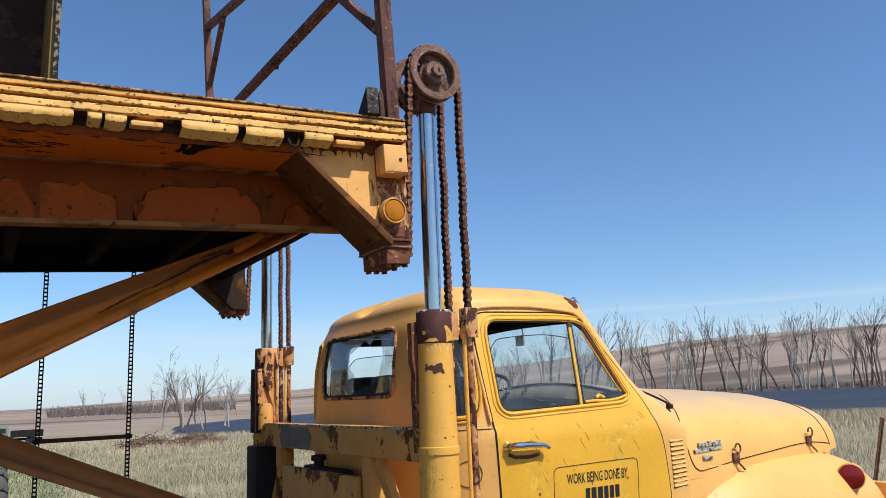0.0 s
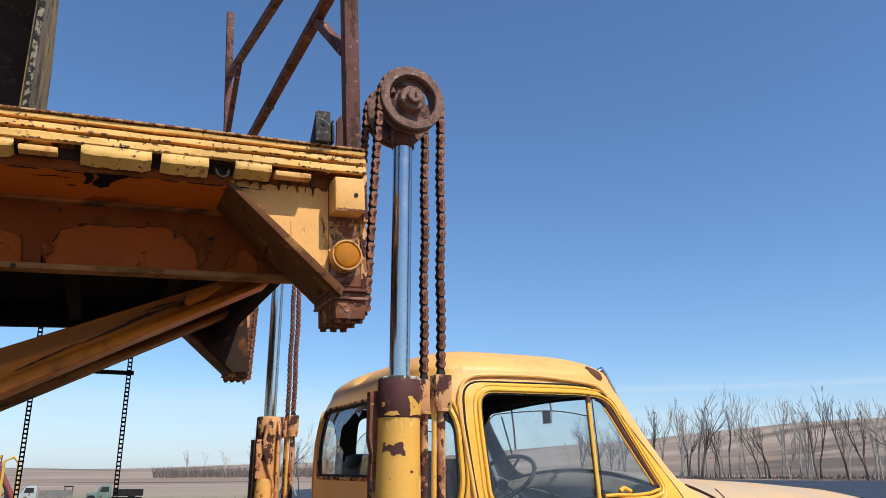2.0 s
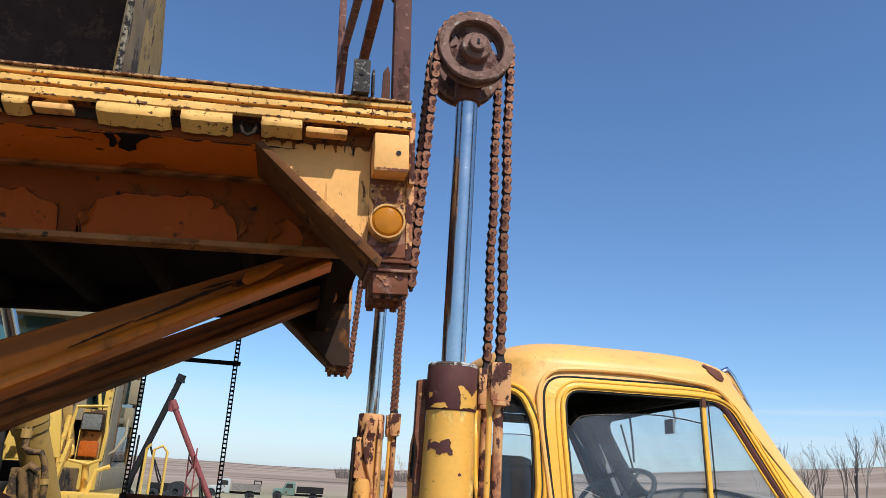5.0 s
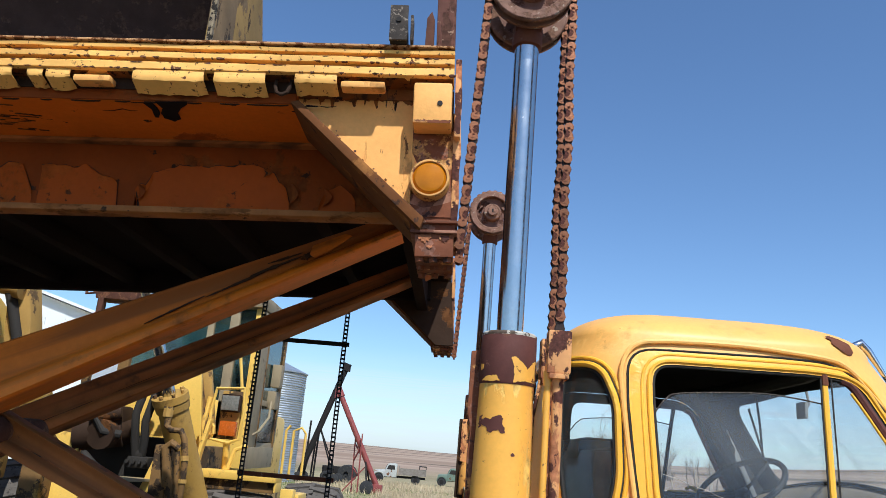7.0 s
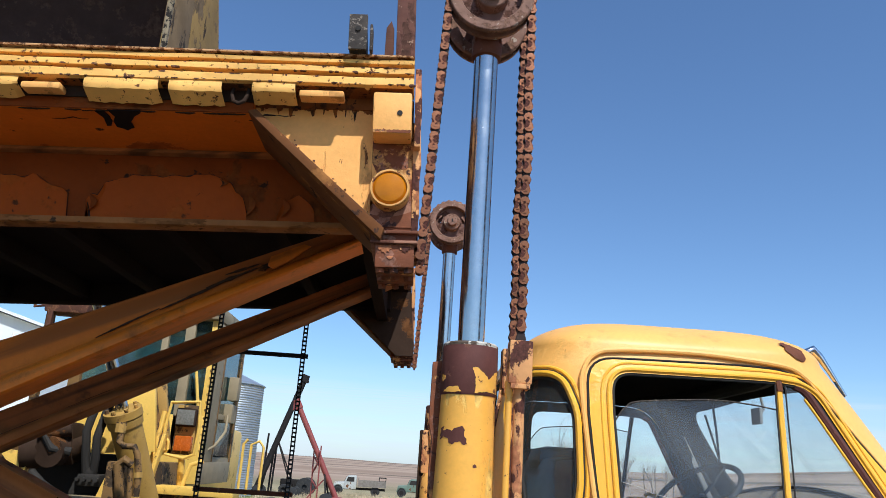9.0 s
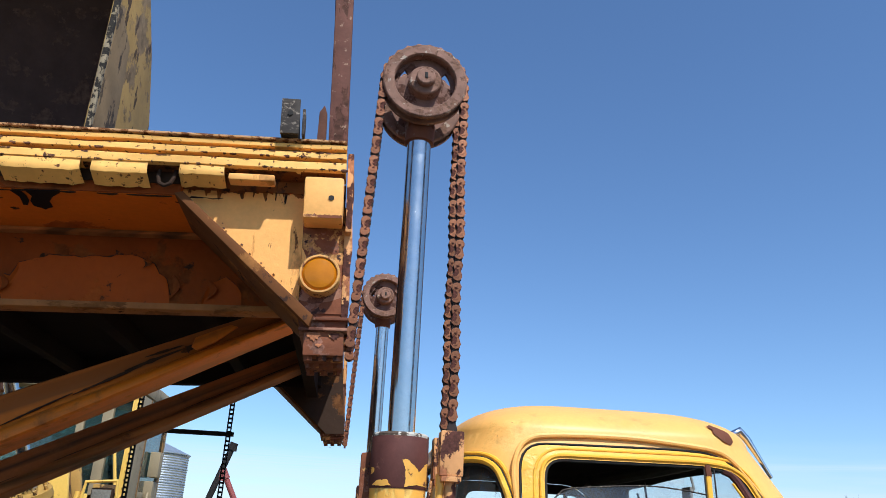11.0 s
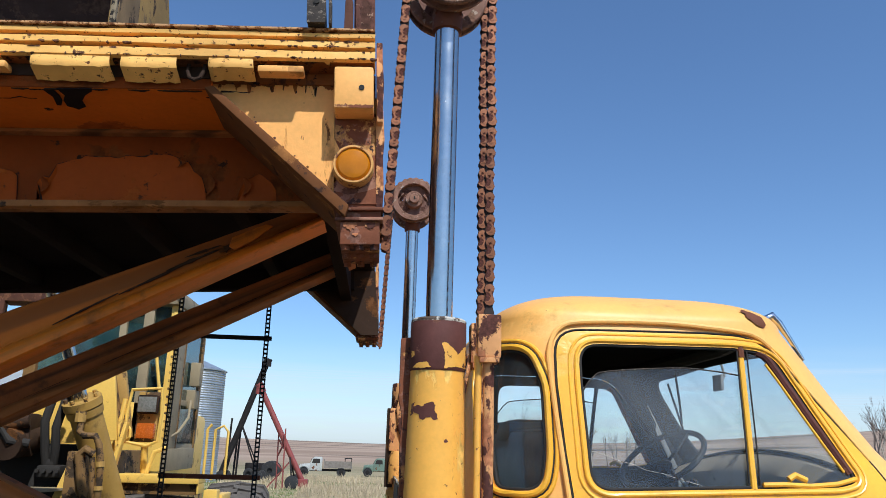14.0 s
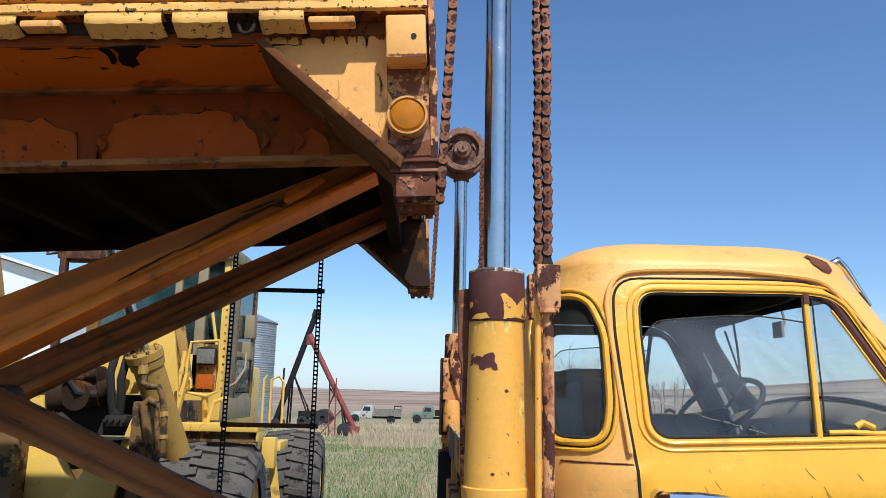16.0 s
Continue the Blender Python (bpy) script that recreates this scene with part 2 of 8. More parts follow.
M_FLAKE = mat("flaking_yellow_paint", (0.80, 0.40, 0.06), 0.5, spots=((RUST, 0.28, 30.0, 0.85),), grain=0.1, scale=20.0, bump=0.1)
M_LIP = mat("rust_eaten_edge_paint", (0.56, 0.30, 0.13), 0.7, spots=((RUST, 0.50, 40.0, 0.9), ((0.07, 0.035, 0.02), 0.36, 18.0, 0.9)), grain=0.25, scale=20.0, bump=0.4, spec=0.2)
M_COAT = mat("orange_top_coat", (0.38, 0.071, 0.003), 0.6, spots=(((0.33, 0.072, 0.006), 0.42, 3.0, 0.7), ((0.10, 0.035, 0.012), 0.27, 16.0, 0.9)), grain=0.12, scale=5.0, bump=0.15, spec=0.15)
M_BRUSH = mat("grey_brown_brush", (0.18, 0.135, 0.11), 0.9, grain=0.3, scale=0.5, bump=0)
M_POST = mat("rusted_square_tube", (0.165, 0.068, 0.048), 0.75, spots=(((0.10, 0.045, 0.03), 0.42, 10.0, 0.85, 0.4), ((0.36, 0.22, 0.15), 0.33, 40.0, 0.85)), grain=0.25, scale=12.0, bump=0.35, spec=0.2)
M_RIM = mat("worn_sheave_rim", (0.24, 0.125, 0.085), 0.7, spots=(((0.19, 0.10, 0.065), 0.45, 22.0, 0.9), ((0.44, 0.34, 0.26), 0.31, 30.0, 0.7)), grain=0.3, scale=20.0, bump=0.45, fine=150, spec=0.25)
M_BSTRIP = mat("brown_bucket_edge_strip", (0.23, 0.155, 0.08), 0.8, spots=(((0.07, 0.05, 0.035), 0.42, 8.0, 0.9, 0.4),), grain=0.25, scale=6.0, bump=0.35, spec=0.2)
M_CHIP = mat("bare_worn_edge", (0.55, 0.50, 0.42), 0.6, spots=(((0.10, 0.07, 0.05), 0.48, 30.0, 0.9),), grain=0.2, scale=30.0, bump=0.3, spec=0.2)
# oily brown; on pipes, apron and post it paints in shade
M_GRIMESHADE = mat("oily_brown_grime", (0.21, 0.115, 0.04), 0.65, spots=(((0.06, 0.038, 0.022), 0.46, 7.0, 0.8), ((0.50, 0.29, 0.07), 0.28, 5.0, 0.6)), grain=0.25, scale=6.0, bump=0.2, spec=0.25)
M_WEBARM = mat("olive_brown_beam_web", (0.60, 0.165, 0.017), 0.6, spots=(((0.40, 0.115, 0.020), 0.40, 2.2, 0.65), ((0.70, 0.19, 0.014), 0.30, 3.5, 0.55), ((0.07, 0.036, 0.018), 0.22, 14.0, 0.9)), grain=0.2, scale=4.0, bump=0.2, streak=(24.5, (0.27, 0.088, 0.020), 0.42), spec=0.2, soft=0.10)
M_EDGE = mat("orange_flange_paint", (0.76, 0.20, 0.011), 0.5, spots=(((0.46, 0.14, 0.022), 0.40, 4.0, 0.7), ((0.06, 0.032, 0.018), 0.24, 14.0, 0.9)), grain=0.2, scale=5.0, bump=0.25, streak=(27.5, (0.32, 0.105, 0.020), 0.35), spec=0.3, soft=0.08)
# sooty brown that also stands in for shade in gaps and under edges
M_SOOTSHADE = mat("sooty_brown_flange", (0.045, 0.026, 0.017), 0.8, spots=(((0.13, 0.055, 0.02), 0.36, 6.0, 0.85),), grain=0.3, scale=5.0, bump=0.3, spec=0.1)
M_TAN = mat("tan_mast_paint", (0.42, 0.25, 0.07), 0.6, spots=(((0.14, 0.085, 0.04), 0.36, 6.0, 0.85),), grain=0.15, scale=4.0, bump=0.15, spec=0.25)
M_STRAW = mat("straw", (0.50, 0.395, 0.25), 0.9, grain=0.3, scale=0.3, bump=0)
M_BARK2 = mat("grey_brown_bark", (0.165, 0.125, 0.10), 0.9, grain=0.35, scale=0.7, bump=0)
M_BARK = mat("pale_dead_bark", (0.50, 0.42, 0.33), 0.9, grain=0.35, scale=0.7, bump=0)
M_STRAP = mat("black_perforated_steel", (0.014, 0.014, 0.015), 0.6, bump=0.1, spec=0.2)
M_WOOD = mat("grey_weathered_wood", (0.23, 0.20, 0.17), 0.9, grain=0.3, scale=4.0, bump=0.4, spec=0.2)
M_INK = mat("black_sign_lettering", (0.015, 0.013, 0.012), 0.6, bump=0)
M_SKIN = mat("mottled_grey_steel", (0.060, 0.048, 0.040), 0.8, spots=(((0.26, 0.21, 0.165), 0.40, 95.0, 0.9),), grain=0.35, scale=30, bump=0.4, spec=0.2)
M_CORNER = mat("rusted_through_paint", (0.20, 0.066, 0.030), 0.75, spots=(((0.56, 0.27, 0.09), 0.44, 11.0, 0.9), ((0.25, 0.115, 0.075), 0.42, 16.0, 0.9), ((0.060, 0.030, 0.024), 0.38, 20.0, 0.9)), grain=0.3, scale=14.0, bump=0.5, spec=0.2)
# rust-stain brown that also paints in shade inside and under the rail
M_STAINSHADE = mat("rust_stained_strip_paint", (0.25, 0.078, 0.018), 0.75, spots=(((0.11, 0.045, 0.020), 0.48, 9.0, 0.85, 0.6), ((0.035, 0.02, 0.014), 0.38, 26.0, 0.9)), grain=0.25, scale=8.0, bump=0.35, spec=0.12)
# faded flange colour, lightened for the light its front edge catches
M_PALEFLANGE = mat("pale_scuffed_flange_paint", (0.32, 0.128, 0.036), 0.7, spots=(((0.22, 0.085, 0.022), 0.44, 5.0, 0.8, 4.0), ((0.06, 0.035, 0.02), 0.30, 22.0, 0.9)), grain=0.25, scale=9.0, bump=0.35, spec=0.15)
M_PINKRUST = mat("pinkish_scaly_rust", (0.34, 0.165, 0.105), 0.85, spots=(((0.14, 0.058, 0.038), 0.48, 16.0, 0.9), ((0.60, 0.33, 0.15), 0.33, 11.0, 0.8)), grain=0.3, scale=18.0, bump=0.6, fine=90, spec=0.15)
M_DULL = mat("dull_yellow_loader_paint", (0.42, 0.245, 0.055), 0.55, spots=(((0.36, 0.215, 0.06), 0.40, 5.0, 0.8), ((0.10, 0.06, 0.03), 0.26, 12.0, 0.9)), grain=0.15, scale=4.0, bump=0.12, spec=0.3, soft=0.08)
M_WEB = mat("browned_web_paint", (0.24, 0.050, 0.006), 0.7, spots=(((0.19, 0.052, 0.011), 0.42, 4.0, 0.85), ((0.05, 0.025, 0.014), 0.28, 14.0, 0.9)), grain=0.2, scale=4.0, bump=0.2, spec=0.12)


def glass(name, tint=(0.92, 0.96, 0.96), dirt=0.12, dirt_col=(0.55, 0.56, 0.54)):
    m = bpy.data.materials.new(name)
    m.use_nodes = True
    N, L = m.node_tree.nodes, m.node_tree.links
    N.remove(N["Principled BSDF"])
    out = N["Material Output"]
    tr, gl, df, lw = N.new("ShaderNodeBsdfTransparent"), N.new("ShaderNodeBsdfGlossy"), N.new("ShaderNodeBsdfDiffuse"), N.new("ShaderNodeLayerWeight")
    pw, fr = N.new("ShaderNodeMath"), N.new("ShaderNodeMath")
    tr.inputs[0].default_value = (*tint, 1)
    gl.inputs["Roughness"].default_value = 0.02
    df.inputs[0].default_value = (*dirt_col, 1)
    lw.inputs[0].default_value = 0.5
    pw.operation, fr.operation = "POWER", "MULTIPLY_ADD"
    pw.inputs[1].default_value, fr.inputs[1].default_value, fr.inputs[2].default_value = 4.0, 0.8, 0.05
    L.new(lw.outputs["Facing"], pw.inputs[0])
    L.new(pw.outputs[0], fr.inputs[0])
    tc, no, mr = N.new("ShaderNodeTexCoord"), N.new("ShaderNodeTexNoise"), N.new("ShaderNodeMapRange")
    no.inputs["Scale"].default_value, no.inputs["Detail"].default_value = 5.0, 8.0
    mr.inputs["From Min"].default_value, mr.inputs["From Max"].default_value, mr.inputs["To Max"].default_value = 0.25, 0.8, dirt * 2
    L.new(tc.outputs["Object"], no.inputs["Vector"])
    L.new(no.outputs["Fac"], mr.inputs["Value"])
    a, b = N.new("ShaderNodeMixShader"), N.new("ShaderNodeMixShader")
    L.new(mr.outputs[0], a.inputs[0])
    L.new(tr.outputs[0], a.inputs[1])
    L.new(df.outputs[0], a.inputs[2])
    L.new(fr.outputs[0], b.inputs[0])
    L.new(a.outputs[0], b.inputs[1])
    L.new(gl.outputs[0], b.inputs[2])
    L.new(b.outputs[0], out.inputs[0])
    return m


M_GLASS = glass("dusty_cab_glass", dirt=0.085)
M_DIRTY = glass("hazy_rear_glass", dirt=0.40, dirt_col=(0.62, 0.58, 0.52))
M_LGLASS = glass("green_tinted_glass", (0.38, 0.52, 0.49), 0.20, (0.13, 0.19, 0.18))


def ground_material():
    m = bpy.data.materials.new("prairie_ground")
    m.use_nodes = True
    N, L = m.node_tree.nodes, m.node_tree.links
    b = N["Principled BSDF"]
    b.inputs["Roughness"].default_value = 0.95
    b.inputs["Specular IOR Level"].default_value = 0.1
    geo = N.new("ShaderNodeNewGeometry")
    sep = N.new("ShaderNodeSeparateXYZ")
    L.new(geo.outputs["Position"], sep.inputs[0])

    def noise_(sc, det=6.0, sx=1.0, sy=1.0, z=0.0):
        mp, n = N.new("ShaderNodeMapping"), N.new("ShaderNodeTexNoise")
        mp.inputs["Scale"].default_value = (sx, sy, 0.0)
        mp.inputs["Location"].default_value = (z, z, 0)
        n.inputs["Scale"].default_value, n.inputs["Detail"].default_value = sc, det
        L.new(geo.outputs["Position"], mp.inputs[0])
        L.new(mp.outputs[0], n.inputs["Vector"])
        return n.outputs["Fac"]

    def rng(f, a, b_):
        r = N.new("ShaderNodeMapRange")
        r.inputs["From Min"].default_value, r.inputs["From Max"].default_value = a, b_
        L.new(f, r.inputs["Value"])
        return r.outputs[0]

    def mix(f, c1, c2):
        x = N.new("ShaderNodeMix")
        x.data_type = "RGBA"
        L.new(f, x.inputs[0])
        for s, v in ((x.inputs[6], c1), (x.inputs[7], c2)):
            if isinstance(v, tuple):
                s.default_value = (*v, 1)
            else:
                L.new(v, s)
        return x.outputs[2]

    # greener turf round the loader, straw-coloured sward further out to the east
    green = mix(rng(noise_(0.35), 0.36, 0.66), (0.15, 0.175, 0.07), (0.31, 0.255, 0.14))
    straw = mix(rng(noise_(0.22, z=3.0), 0.36, 0.66), (0.27, 0.225, 0.125), (0.40, 0.315, 0.21))
    near = mix(rng(sep.outputs[0], 1.5, 7.0), green, straw)
    near = mix(rng(noise_(9.0, 8.0), 0.3, 0.7), near, (0.38, 0.31, 0.19))
    near = mix(rng(noise_(1.3, 8.0, z=7.0), 0.62, 0.75), near, (0.13, 0.10, 0.065))
    far = mix(rng(noise_(0.012, 5.0, 0.35, 1.6), 0.40, 0.60), (0.28, 0.195, 0.14), (0.40, 0.295, 0.22))
    far = mix(rng(noise_(0.0075, 6.0, 0.45, 1.4, 31.0), 0.545, 0.60), far, (0.145, 0.108, 0.08))
    length = N.new("ShaderNodeVectorMath")
    length.operation = "LENGTH"
    L.new(geo.outputs["Position"], length.inputs[0])

    def times(p, q):
        t = N.new("ShaderNodeMath")
        t.operation = "MULTIPLY"
        L.new(p, t.inputs[0])
        L.new(q, t.inputs[1])
        return t.outputs[0]

    # dark bare soil on the slope above the far shore
    soil = times(times(rng(length.outputs["Value"], 460, 360), rng(sep.outputs[0], 150, 200)), rng(noise_(0.012, 6.0, 1.0, 0.5, 12.0), 0.36, 0.5))
    far = mix(soil, far, (0.155, 0.112, 0.085))
    # gravelly dark ground added round the truck to cut bounced light
    dark_near = mix(rng(noise_(26.0, 8.0), 0.3, 0.7), (0.055, 0.048, 0.04), (0.15, 0.125, 0.10))
    near = mix(rng(length.outputs["Value"], 9.0, 10.5), dark_near, near)
    L.new(mix(rng(length.outputs["Value"], 80, 170), near, far), b.inputs["Base Color"])
    bp = N.new("ShaderNodeBump")
    bp.inputs["Strength"].default_value, bp.inputs["Distance"].default_value = 0.7, 0.08
    L.new(noise_(7.0, 8.0), bp.inputs["Height"])
    L.new(bp.outputs[0], b.inputs["Normal"])
    return m


M_GROUND = ground_material()
M_WATER = mat("lake_water", (0.048, 0.050, 0.060), 0.5, grain=0.1, scale=0.02, bump=1.0, fine=1.6, spec=0.16)
for node in M_WATER.node_tree.nodes:
    if node.type == "BUMP":
        node.inputs["Distance"].default_value = 0.35


def grass_material():
    m = bpy.data.materials.new("spring_grass")
    m.use_nodes = True
    N, L = m.node_tree.nodes, m.node_tree.links
    b = N["Principled BSDF"]
    b.inputs["Roughness"].default_value = 0.8
    g, r = N.new("ShaderNodeNewGeometry"), N.new("ShaderNodeValToRGB")
    r.color_ramp.elements[0].color, r.color_ramp.elements[1].color = (0.10, 0.15, 0.04, 1), (0.48, 0.385, 0.22, 1)
    e = r.color_ramp.elements.new(0.62)
    e.color = (0.19, 0.225, 0.08, 1)
    L.new(g.outputs["Random Per Island"], r.inputs[0])
    L.new(r.outputs[0], b.inputs["Base Color"])
    return m


M_GRASS = grass_material()

# ---------------------------------------------------------------- mesh helpers


def part(name, bm, material, parent=None, label="", smooth=True, m=None):
    """Links a bmesh as one mesh object, under parent if given."""
    bmesh.ops.recalc_face_normals(bm, faces=bm.faces)
    me = bpy.data.meshes.new(name)
    bm.to_mesh(me)
    bm.free()
    for mm in (material if isinstance(material, (list, tuple)) else [material]):
        me.materials.append(mm)
    if smooth:
        me.shade_smooth()
        me.set_sharp_from_angle(angle=radians(32))
    ob = new(name, me)
    if parent is not None:
        ob.parent = parent
    if m is not None:
        ob.matrix_basis = m
    if label:
        ob["label"] = label
    return ob


def thing(name, label, category, m=None, group="", kind=""):
    ob = new(name)
    ob.empty_display_size = 0.1
    if m is not None:
        ob.matrix_basis = m
    return tagged(ob, label, category, group, kind)


def again(src, parent, m, name=None):
    """Another object on the same mesh, under parent."""
    ob = new(name or src.name.split(".")[0], src.data)
    ob.parent = parent
    ob.matrix_basis = m
    return ob


def BM():
    return bmesh.new()


def box(bm, x0, x1, y0, y1, z0, z1, bevel=0.0, m=None):
    r = bmesh.ops.create_cube(bm, size=1.0)
    vs = r["verts"]
    for v in vs:
        v.co = Vector(((x0 + x1) / 2 + v.co.x * (x1 - x0), (y0 + y1) / 2 + v.co.y * (y1 - y0), (z0 + z1) / 2 + v.co.z * (z1 - z0)))
    if bevel:
        es = list({e for v in vs for e in v.link_edges})
        out = bmesh.ops.bevel(bm, geom=es, offset=bevel, segments=2, affect="EDGES", profile=0.6)
        vs = list({v for f in out["faces"] for v in f.verts} | {v for v in vs if v.is_valid})
    if m is not None:
        bmesh.ops.transform(bm, matrix=m, verts=[v for v in vs if v.is_valid])
    return vs


def ringframe(d):
    d = d.normalized()
    a = Vector((0, 0, 1)) if abs(d.z) < 0.9 else Vector((1, 0, 0))
    u = d.cross(a).normalized()
    return u, d.cross(u).normalized()


def rod(bm, p0, p1, r0, r1=None, seg=16, caps=True):
    p0, p1 = Vector(p0), Vector(p1)
    r1 = r0 if r1 is None else r1
    u, w = ringframe(p1 - p0)
    rings = []
    for p, r in ((p0, r0), (p1, r1)):
        rings.append([bm.verts.new(p + r * (math.cos(2 * math.pi * i / seg) * u + math.sin(2 * math.pi * i / seg) * w)) for i in range(seg)])
    for i in range(seg):
        j = (i + 1) % seg
        bm.faces.new((rings[0][i], rings[0][j], rings[1][j], rings[1][i]))
    if caps:
        bm.faces.new(rings[0][::-1])
        bm.faces.new(rings[1])


def tube(bm, pts, r, seg=10, closed=False, radii=None):
    pts = [Vector(p) for p in pts]
    n = len(pts)
    rings = []
    u = None
    for i, p in enumerate(pts):
        a = pts[i - 1] if (i or closed) else p
        b = pts[(i + 1) % n] if (i < n - 1 or closed) else p
        d = (b - a).normalized()
        if u is None:
            u, w = ringframe(d)
        else:
            u = (u - d * u.dot(d)).normalized()
            w = d.cross(u).normalized()
        rr = radii[i] if radii else r
        rings.append([bm.verts.new(p + rr * (math.cos(2 * math.pi * k / seg) * u + math.sin(2 * math.pi * k / seg) * w)) for k in range(seg)])
    for i in range(n if closed else n - 1):
        A, B = rings[i], rings[(i + 1) % n]
        for k in range(seg):
            j = (k + 1) % seg
            bm.faces.new((A[k], A[j], B[j], B[k]))
    if not closed:
        bm.faces.new(rings[0][::-1])
        bm.faces.new(rings[-1])


def lathe(bm, prof, centre, axis="y", seg=32):
    """prof: (along, radius) pairs; a surface of revolution round an axis through centre."""
    c = Vector(centre)
    ax = {"x": (Vector((1, 0, 0)), Vector((0, 1, 0)), Vector((0, 0, 1))), "y": (Vector((0, 1, 0)), Vector((1, 0, 0)), Vector((0, 0, 1))), "z": (Vector((0, 0, 1)), Vector((1, 0, 0)), Vector((0, 1, 0)))}[axis]
    rings = []
    for a, r in prof:
        if r < 1e-5:
            rings.append([bm.verts.new(c + a * ax[0])])
        else:
            rings.append([bm.verts.new(c + a * ax[0] + r * (math.cos(2 * math.pi * i / seg) * ax[1] + math.sin(2 * math.pi * i / seg) * ax[2])) for i in range(seg)])
    for A, B in zip(rings, rings[1:]):
        for i in range(seg):
            j = (i + 1) % seg
            if len(A) == 1 and len(B) == 1:
                continue
            if len(A) == 1:
                bm.faces.new((A[0], B[j], B[i]))
            elif len(B) == 1:
                bm.faces.new((A[i], A[j], B[0]))
            else:
                bm.faces.new((A[i], A[j], B[j], B[i]))


def prism(bm, poly, axis, a, b, bevel=0.0):
    """A polygon in the plane across axis, extruded from a to b. x: (y, z); y: (x, z); z: (x, y)."""
    f = {"x": lambda p, t: (t, p[0], p[1]), "y": lambda p, t: (p[0], t, p[1]), "z": lambda p, t: (p[0], p[1], t)}[axis]
    A = [bm.verts.new(f(p, a)) for p in poly]
    B = [bm.verts.new(f(p, b)) for p in poly]
    n = len(poly)
    fs = [bm.faces.new(A), bm.faces.new(B[::-1])]
    for i in range(n):
        j = (i + 1) % n
        fs.append(bm.faces.new((A[i], B[i], B[j], A[j])))
    if bevel:
        bmesh.ops.recalc_face_normals(bm, faces=fs)
        es = list({e for ff in fs for e in ff.edges})
        bmesh.ops.bevel(bm, geom=es, offset=bevel, segments=2, affect="EDGES", profile=0.6)


def beam(bm, p0, p1, w, h, bevel=0.0):
    """A square bar from p0 to p1; w across (sideways), h in the upright plane."""
    p0, p1 = Vector(p0), Vector(p1)
    d = p1 - p0
    q = d.to_track_quat("X", "Z").to_matrix().to_4x4()
    box(bm, 0, d.length, -w / 2, w / 2, -h / 2, h / 2, bevel, Matrix.Translation(p0) @ q)


def smoothstep(a, b, x):
    t = min(1, max(0, (x - a) / (b - a)))
    return t * t * (3 - 2 * t)


def lerp_table(tab, x):
    if x <= tab[0][0]:
        return tab[0][1]
    for (a, va), (b, vb) in zip(tab, tab[1:]):
        if x <= b:
            return va + (vb - va) * (x - a) / (b - a)
    return tab[-1][1]


def rounded(pts, r, seg=6):
    """A polygon with its corners rounded by r (a number or one per corner)."""
    out = []
    n = len(pts)
    for i in range(n):
        p, a, b = Vector(pts[i]), Vector(pts[i - 1]), Vector(pts[(i + 1) % n])
        rr = r[i] if isinstance(r, (list, tuple)) else r
        u, v = (a - p).normalized(), (b - p).normalized()
        t = min(rr, (a - p).length * 0.48, (b - p).length * 0.48)
        s, e = p + u * t, p + v * t
        for k in range(seg + 1):
            f = k / seg
            out.append(tuple((1 - f) ** 2 * s + 2 * f * (1 - f) * p + f * f * e))
    return out


def resample(poly, step):
    out = []
    n = len(poly)
    for i in range(n):
        a, b = Vector(poly[i]), Vector(poly[(i + 1) % n])
        k = max(1, int((b - a).length / step))
        out += [tuple(a.lerp(b, j / k)) for j in range(k)]
    return out


def inside(poly, x, y):
    c = False
    n = len(poly)
    for i in range(n):
        (x1, y1), (x2, y2) = poly[i], poly[i - 1]
        if (y1 > y) != (y2 > y) and x < (x2 - x1) * (y - y1) / (y2 - y1) + x1:
            c = not c
    return c


def sheet(outer, holes, fn, step, bm=None):
    """A curved sheet: the flat region inside outer and outside holes, triangulated, with every point put through fn."""
    from mathutils.geometry import delaunay_2d_cdt
    pts, edges = [], []
    for loop in (outer, *holes):
        k0 = len(pts)
        pts += [Vector(p) for p in loop]
        edges += [(k0 + i, k0 + (i + 1) % len(loop)) for i in range(len(loop))]
    xs, ys = [p[0] for p in outer], [p[1] for p in outer]
    x = min(xs) + step / 2
    while x < max(xs):
        y = min(ys) + step / 2
        while y < max(ys):
            if inside(outer, x, y) and not any(inside(h, x, y) for h in holes):
                if min((Vector((x, y)) - p).length_squared for p in pts[:sum(len(l) for l in (outer, *holes))]) > (step * 0.4) ** 2:
                    pts.append(Vector((x, y)))
            y += step
        x += step
    vs, _, fs, *_ = delaunay_2d_cdt(pts, edges, [], 0, 1e-5)
    bm = bm or BM()
    bv = [bm.verts.new(fn(v[0], v[1])) for v in vs]
    for f in fs:
        cx, cy = sum(vs[i][0] for i in f) / len(f), sum(vs[i][1] for i in f) / len(f)
        if inside(outer, cx, cy) and not any(inside(h, cx, cy) for h in holes):
            bm.faces.new([bv[i] for i in f])
    bmesh.ops.delete(bm, geom=[v for v in bm.verts if not v.link_faces], context="VERTS")
    return bm


def shell(bm, thick):
    bmesh.ops.recalc_face_normals(bm, faces=bm.faces)
    bmesh.ops.solidify(bm, geom=list(bm.faces), thickness=thick)
    return bm
# ---------------------------------------------------------------- ground, lake, hills


def hill_angle(az):
    return lerp_table([(-180, 1.0), (-90, 0.9), (-30, 0.35), (-8, 0.12), (4, 0.05), (12, 0.35), (20, 0.75), (39, 2.0), (48, 2.75), (61, 3.2), (80, 3.0), (120, 1.6), (180, 1.0)], az)


LAKE_Z = -2.2


